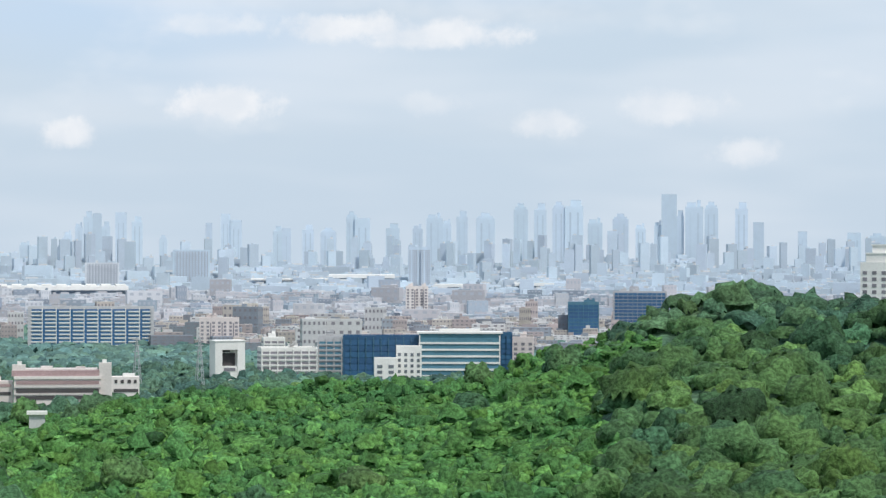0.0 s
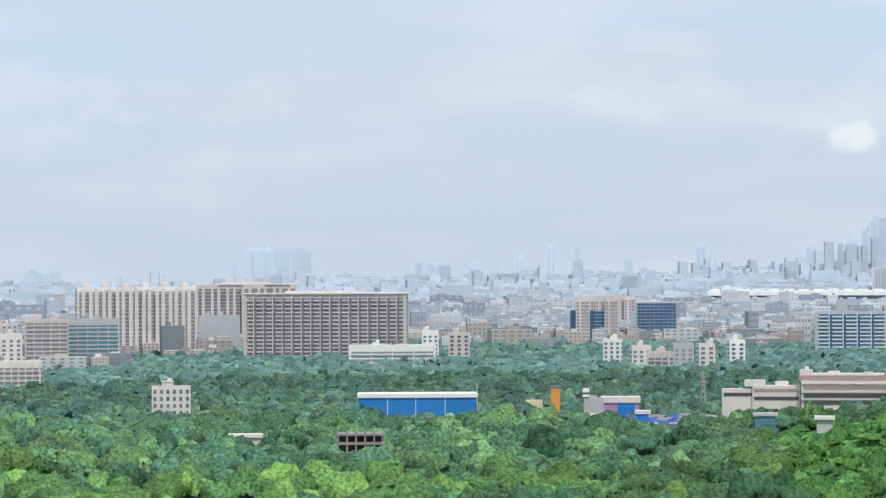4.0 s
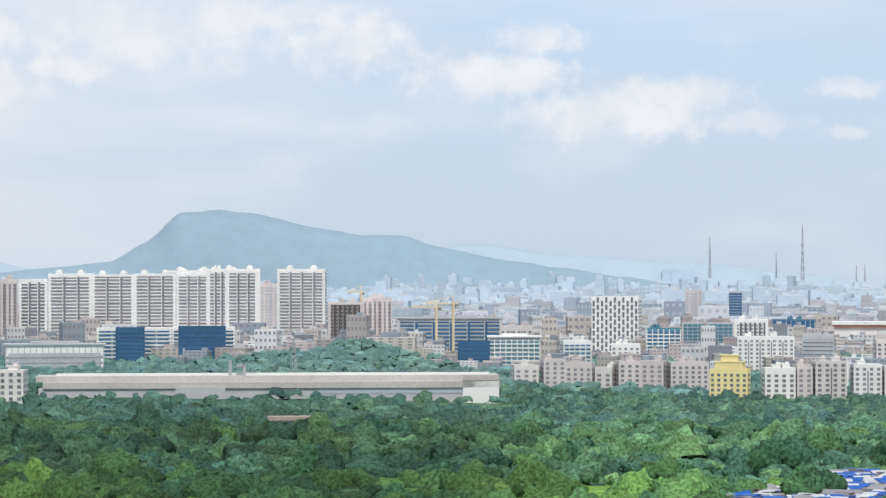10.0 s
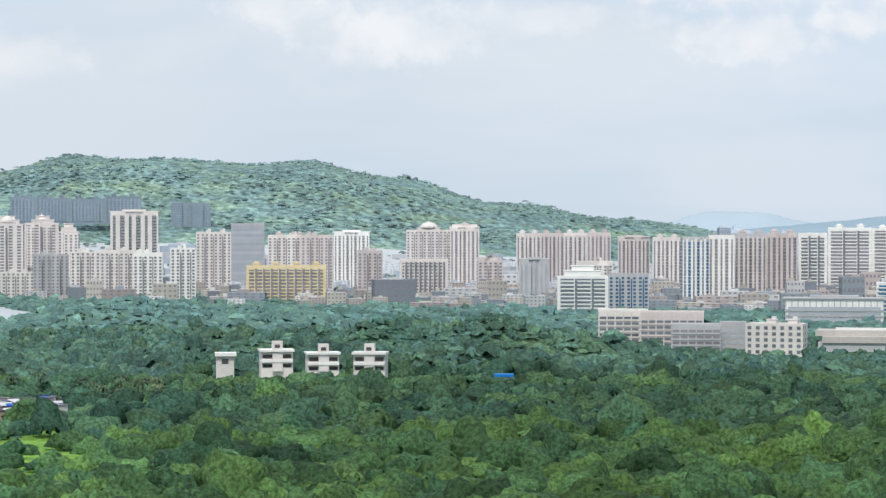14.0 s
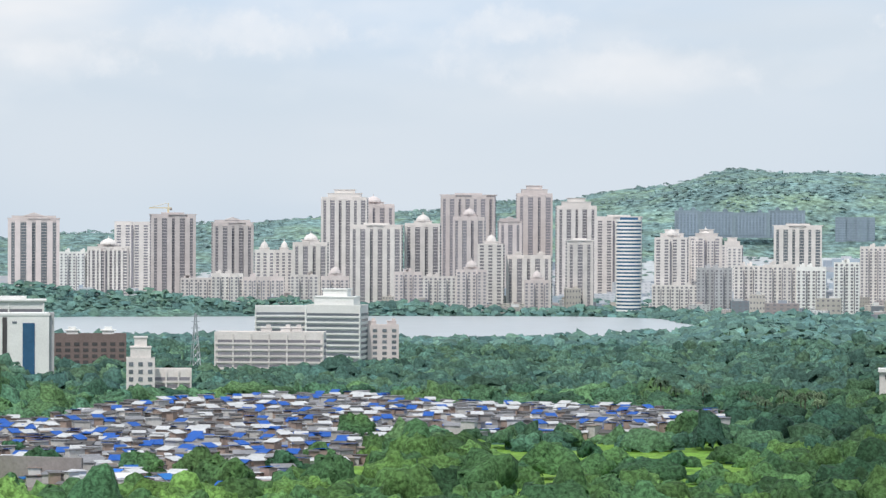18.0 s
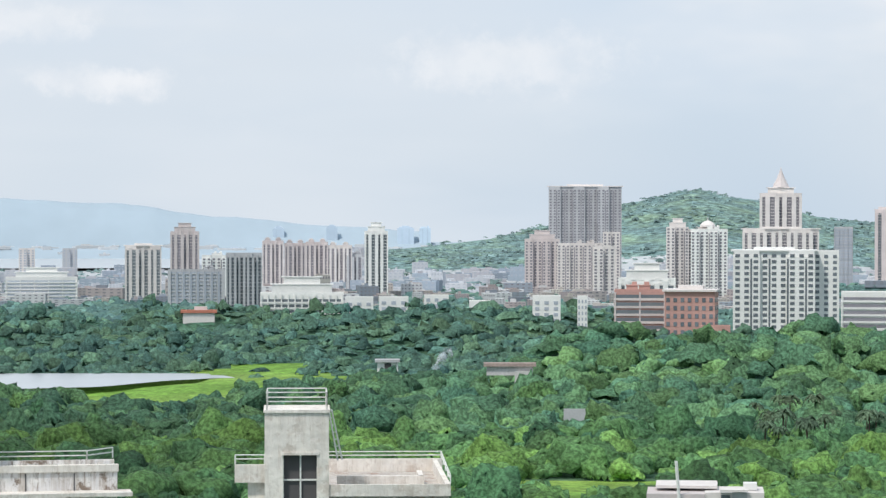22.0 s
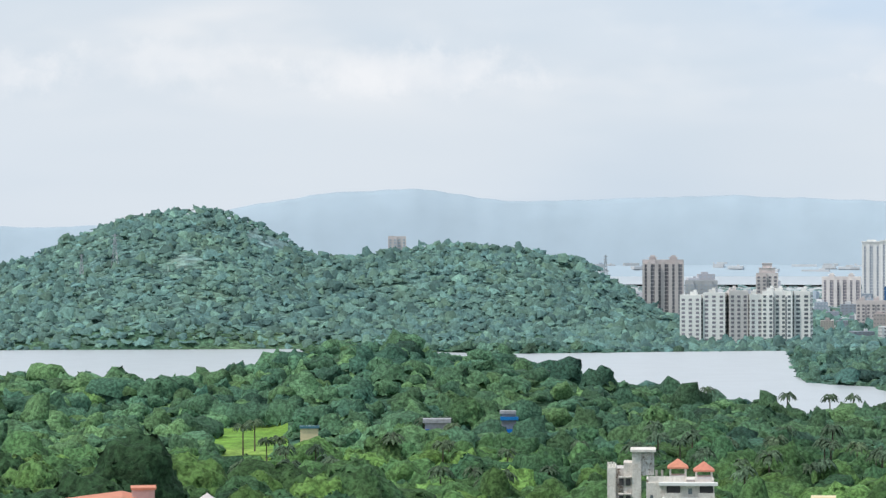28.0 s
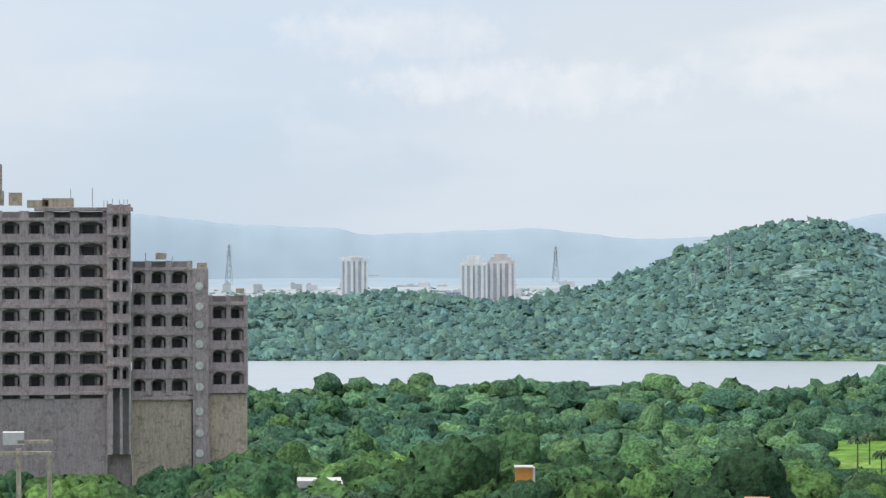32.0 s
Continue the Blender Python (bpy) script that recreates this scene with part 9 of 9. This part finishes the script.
simple('hangar', 'white-roofed hangar in the town', 'hangar', -0.268, 3500, (
    ('roof', -27.72, 27.72, 49.68, 46.24, -4, 40, WHITE),
    ('wall', -25.64, 25.64, 46.24, 41.41, 0, 36, HAZEGLASS),
), land=True)
simple('hangar', 'grey-roofed hangar in the town', 'hangar', -1.836, 3500, (
    ('roof', -24.26, 24.26, 51.36, 47.92, -4, 40, WHITE),
    ('wall', -22.18, 22.18, 47.92, 43.11, 0, 36, HAZEGLASS),
), land=True)
simple('market_hall', 'long market hall with a red-edged roof', 'hall', 27.634, 2600, (
    ('roof', -29.35, 29.86, 38.05, 35.50, -3, 24, WHITE),
    ('fascia', -28.32, 28.83, 35.50, 33.45, -2, 20, ROOFTILE),
    ('wall', -27.29, 27.80, 33.45, 28.85, 0, 20, CREAM),
))
simple('market_hall', 'long hall with a rust-red roof edge', 'hall', 27.612, 2600, (
    ('roof', -29.35, 29.86, 37.72, 35.15, -3, 24, WHITE),
    ('fascia', -28.32, 28.83, 35.15, 33.10, -2, 20, ROOFTILE),
    ('wall', -27.29, 27.80, 33.10, 28.48, 0, 20, CREAM),
))


def round_tower():
    """The round white tower with blue glass bands."""
    az, d, top, r = 61.14, 2620.0, 103.6, 11.9
    z0 = ground_at(az, d) - 2
    root = base_of("round_tower", "round tower of white floor rings and blue glass", "tower", az, d + r, 0, z0)
    put("core", lathe("core", [(r * 0.93, 0), (r * 0.93, top - z0 - 4), (r * 0.7, top - z0 - 4), (r * 0.7, top - z0)], 24), BLUEGLASS, root)
    ring = lathe("floor_ring", [(r * 0.9, 0), (r, 0), (r, 1.7), (r * 0.9, 1.7)], 24)
    for k in range(int((top - z0 - 4) / 3.3)):
        put("floor_ring", ring, WHITE, root, at=(0, 0, k * 3.3))
    put("roof_ring", ring, WHITE, root, at=(0, 0, top - z0 - 4))


round_tower()


def pylon(label, az, d, top, foot, wide=0.16):
    """A steel lattice mast: four legs, rings of braces and cross arms."""
    root = base_of("lattice_mast", label, "mast", az, d, 20, 0.0, "lattice masts")
    h = top - foot
    w = h * wide / 2
    legs = [(-w, -w), (w, -w), (w, w), (-w, w)]
    r = max(0.16, d * 0.00009)
    for x, y in legs:
        put("leg", rod("leg", (x, y, foot), (x * 0.12, y * 0.12, top), r, 4), STEEL, root)
    n = 7
    for k in range(1, n):
        f, g = k / n, (k - 1) / n
        a, b = 1 - 0.88 * f, 1 - 0.88 * g
        for i in range(4):
            (x0, y0), (x1, y1) = legs[i], legs[(i + 1) % 4]
            put("brace", rod("brace", (x0 * b, y0 * b, foot + h * g), (x1 * a, y1 * a, foot + h * f), r * 0.7, 4), STEEL, root)
    if wide > 0.1:
        for f in (0.72, 0.84, 0.95):
            put("cross_arm", rod("cross_arm", (-w * 1.1, 0, foot + h * f), (w * 1.1, 0, foot + h * f), r, 4), STEEL, root)


pylon('hazy steel pylon on the ridge', 125.05, 2500, 96.7, 61.2)
pylon('hazy steel pylon on the hill shoulder', 118.50, 2450, 94.7, 63.7)
pylon('steel pylon standing in hill forest', 115.04, 2150, 95.9, 67.9)
pylon('small steel pylon in hill forest', 115.70, 2150, 80.7, 65.8)
pylon('dark lattice mast above the trees', 69.82, 1330, 56.5, 32.2)
pylon('thin steel pylon beside the plant', 6.12, 1500, 50.5, 23.7)
pylon('thin steel pylon near the offices', 4.87, 1500, 50.5, 23.8)
pylon('steel pylon by the plant', 10.50, 1300, 44.3, 26.3)
pylon('steel pylon behind the long shed', 39.04, 1650, 52.2, 29.3)
pylon('hazy pylon beyond the forested hill', 105.22, 2600, 74.9, 49.2)

pylon('tall hazy broadcasting mast on the horizon', 28.86, 4700, 147.2, 54.3, 0.05)
pylon('hazy radio mast on the horizon', 30.70, 4700, 127.2, 59.3, 0.05)
pylon('short hazy mast on the horizon', 29.38, 4700, 100.9, 59.1, 0.05)
pylon('thin refinery stack in the haze', 27.63, 4700, 82.0, 54.2, 0.05)
pylon('thin refinery stack in haze', 27.80, 4700, 80.2, 54.2, 0.05)


def tower_crane(label, az, d, top, foot, reach):
    root = base_of("tower_crane", label, "crane", az, d, 25, 0.0)
    put("mast", boxes("mast", [(0, 0, foot, 1.6, 1.6, top - foot)]), YELLOW2, root)
    put("jib", boxes("jib", [(-reach * 0.35, 0, top, reach, 1.0, 1.1)]), YELLOW2, root)
    put("tower_head", rod("tower_head", (0, 0, top), (0, 0, top + 6), 0.5, 4), YELLOW2, root)
    put("tie_bar", rod("tie_bar", (0, 0, top + 6), (-reach * 0.8, 0, top + 1), 0.2, 4), YELLOW2, root)
    put("counterweight", boxes("counterweight", [(reach * 0.12, 0, top - 2, 2.5, 1.6, 2)]), CONCRETE, root)


tower_crane('yellow tower crane on the building site', 35.84, 2200, 60.9, 11.8, 26)
tower_crane('another yellow crane behind the offices', 36.18, 2220, 58.0, 11.0, 24)
tower_crane('small crane on an unfinished block', 37.69, 2500, 65.8, 52.0, 16)
tower_crane('crane on a brown tower roof', 70.37, 3060, 111.8, 102.8, 26)
tower_crane('crane beside a grey tower', 99.17, 3310, 51.0, 26.1, 16)


# ---------------------------------------------------------------- single trees, palms and smoke


def tree_kind(seed, tall):
    """A tree: a tapered trunk with limbs, and a crown of leaf sprays."""
    rng = np.random.default_rng(seed)
    v, f, nrm = crown_shape(rng, 6, 26, rng.uniform(0.75, 1.1), 120, 0.085)
    crown = mesh_from("crown", v, f, LEAF_TREE)
    soften(crown, nrm)
    vs, fs = [], []

    def limb(a, b, r0, r1):
        a, b = Vector(a), Vector(b)
        q = (b - a).to_track_quat("Z", "Y")
        o = len(vs)
        for p, r in ((a, r0), (b, r1)):
            vs.extend(tuple(p + q @ Vector((r * math.cos(k * 1.0472), r * math.sin(k * 1.0472), 0))) for k in range(6))
        fs.extend((o + k, o + (k + 1) % 6, o + 6 + (k + 1) % 6, o + 6 + k) for k in range(6))

    limb((0, 0, -tall), (0.03, 0, 0.1), 0.07, 0.05)
    for k in range(4):
        a = k * 1.6 + rng.uniform(-0.3, 0.3)
        limb((0.03, 0, -0.05), (0.45 * math.cos(a), 0.45 * math.sin(a), 0.42), 0.04, 0.015)
    trunk = bpy.data.meshes.new("trunk")
    trunk.from_pydata(vs, [], fs)
    trunk.materials.append(BARK)
    return crown, trunk


def soften(me, nrm):
    """Lets the leaf sprays of a crown take the light as the whole crown does."""
    nrm = nrm / np.maximum(np.linalg.norm(nrm, axis=1, keepdims=True), 1e-6)
    me.polygons.foreach_set("use_smooth", np.ones(len(me.polygons), bool))
    me.normals_split_custom_set_from_vertices(nrm)


def palm_kind(seed):
    rng = np.random.default_rng(seed)
    vs, fs = [], []
    n = 16
    for i in range(n):
        a, up = i * 2.4, rng.uniform(-0.3, 1.0)
        c, s = math.cos(a), math.sin(a)
        pts = [(0, 0), (0.55, up * 0.5), (1.0, up * 0.45 - 0.3), (1.25, up * 0.2 - 0.75)]
        for (r0, z0), (r1, z1), w0, w1 in zip(pts, pts[1:], (0.05, 0.2, 0.16), (0.2, 0.16, 0.02)):
            o = len(vs)
            for r, z, w in ((r0, z0, w0), (r1, z1, w1)):
                vs += [(r * c - w * s, r * s + w * c, z - w * 0.5), (r * c, r * s, z), (r * c + w * s, r * s - w * c, z - w * 0.5)]
            fs += [(o, o + 1, o + 4, o + 3), (o + 1, o + 2, o + 5, o + 4)]
    me = bpy.data.meshes.new("fronds")
    me.from_pydata(vs, [], fs)
    me.materials.append(LEAF_PALM)
    t = lathe("trunk", [(0.11, -3.4), (0.085, -2.0), (0.075, -0.6), (0.08, 0.05)], 7)
    t.materials.append(BARK)
    return me, t


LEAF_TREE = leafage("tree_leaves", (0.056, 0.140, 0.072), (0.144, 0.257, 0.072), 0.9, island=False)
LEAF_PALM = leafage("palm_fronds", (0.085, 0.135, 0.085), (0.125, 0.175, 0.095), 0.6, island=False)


def plant_trees():
    rng = random.Random(8)
    kinds = [tree_kind(40 + k, 0.7 + 0.1 * (k % 3)) for k in range(8)]
    spots = []
    # a loose scatter of emergent trees, then the denser belt on the near slope and those among the huts
    while len(spots) < 140:
        az, d = rng.uniform(-9.5, 130), rng.uniform(560, 1050)
        if wooded(np.array([az]), np.array([d]))[0] and not slum(np.array([az]), np.array([d]))[0]:
            spots.append((az, d, rng.uniform(4.0, 7.0)))
    while len(spots) < 262:
        az, d = rng.uniform(110.5, 130.8), rng.uniform(300, 421)
        if not built(np.array([az]), np.array([d]))[0]:
            spots.append((az, d, rng.uniform(2.6, 4.4)))
    for az, d, r in ((70.9, 700, 6), (69.2, 660, 7.5), (66.6, 840, 6), (71.9, 660, 5), (68.0, 720, 5), (72.8, 720, 6), (69.8, 690, 5.5), (73.4, 780, 5), (67.4, 770, 5),
                     (29.4, 850, 8), (29.0, 865, 8), (28.5, 905, 9), (26.6, 835, 9), (26.2, 850, 8), (27.0, 880, 9), (25.6, 820, 7.5), (24.9, 800, 7), (24.4, 830, 9), (28.8, 762, 6), (28.3, 770, 4.5), (30.75, 690, 5.5), (25.3, 765, 6), (27.3, 700, 4), (23.6, 780, 7), (31.3, 830, 6),
                     (60.2, 760, 4), (61.0, 720, 4.5), (61.9, 790, 4), (62.8, 760, 5), (59.4, 690, 4.5), (63.3, 700, 4), (60.7, 680, 3.5), (62.3, 690, 4)):
        spots.append((az, d, r))
    for az, d, r in spots:
        crown, trunk = rng.choice(kinds)
        z = ground_at(az, d)
        h = r * rng.uniform(0.8, 1.15)
        root = base_of("tree", "leafy green broadleaf tree rising from the woods", "tree", az, d, rng.uniform(0, 360), z + h * 0.55, "trees")
        root.scale = (r, r, h)
        put("crown", crown, None, root)
        put("trunk", trunk, None, root)
    palms = [palm_kind(k) for k in range(4)]
    places = [(rng.uniform(72.0, 77.5), rng.uniform(740, 860)) for _ in range(34)] + [(rng.uniform(96, 113), rng.uniform(640, 860)) for _ in range(70)]
    places += [(rng.uniform(57, 60.5), rng.uniform(980, 1090)) for _ in range(14)] + [(rng.uniform(120, 127), rng.uniform(330, 400)) for _ in range(12)]
    places += [(103.2, 1120), (101.6, 1150), (100.76, 1172), (100.3, 1176)]
    for az, d in places:
        if slum(np.array([az]), np.array([d]))[0]:
            continue
        fr, t = rng.choice(palms)
        k = (rng.uniform(2.6, 3.4) if d > 1100 else rng.uniform(2.1, 3.2)) if d > 450 else rng.uniform(1.8, 2.4)
        root = base_of("palm_tree", "tall palm with a shaggy grey-green head", "palm", az, d, rng.uniform(0, 360), ground_at(az, d) + 3.35 * k, "palms")
        root.scale = (k, k, k)
        put("fronds", fr, None, root)
        put("trunk", t, None, root)


def smoke():
    """A thin drift of blue-grey wood smoke over the trees."""
    m = bpy.data.materials.new("wood_smoke")
    m.use_nodes = True
    n, l = m.node_tree.nodes, m.node_tree.links
    b = n["Principled BSDF"]
    b.inputs["Base Color"].default_value = (0.75, 0.8, 0.85, 1)
    b.inputs["Roughness"].default_value = 1.0
    geo = n.new("ShaderNodeNewGeometry")
    t = n.new("ShaderNodeTexNoise")
    t.inputs["Scale"].default_value, t.inputs["Detail"].default_value = 0.35, 4
    r = n.new("ShaderNodeMapRange")
    r.inputs[1].default_value, r.inputs[2].default_value, r.inputs[4].default_value = 0.4, 0.75, 0.5
    l.new(geo.outputs["Position"], t.inputs[0]), l.new(t.outputs[0], r.inputs[0]), l.new(r.outputs[0], b.inputs["Alpha"])
    rng = np.random.default_rng(3)
    vs, fs, o = [], [], 0
    for k in range(16):
        v, f = lump(rng)
        h = k / 15
        v = v * (0.6 + 1.8 * h, 0.5 + h, 0.9 + 1.2 * h) + (0.5 + 5.5 * h * h + rng.normal(0, 0.5), rng.normal(0, 0.6), 1 + 11.5 * h)
        vs.append(v), fs.append(f + o)
        o += len(v)
    me = mesh_from("smoke", np.concatenate(vs), np.concatenate(fs), m)
    me.polygons.foreach_set("use_smooth", np.ones(len(me.polygons), bool))
    az, d = 83.97, 1120.0
    root = base_of("smoke", "thin blue-grey plume of wood smoke above trees", "smoke", az, d, 0, ground_at(az, d) + 2)
    put("plume", me, None, root)


plant_trees()
smoke()

build_forest()
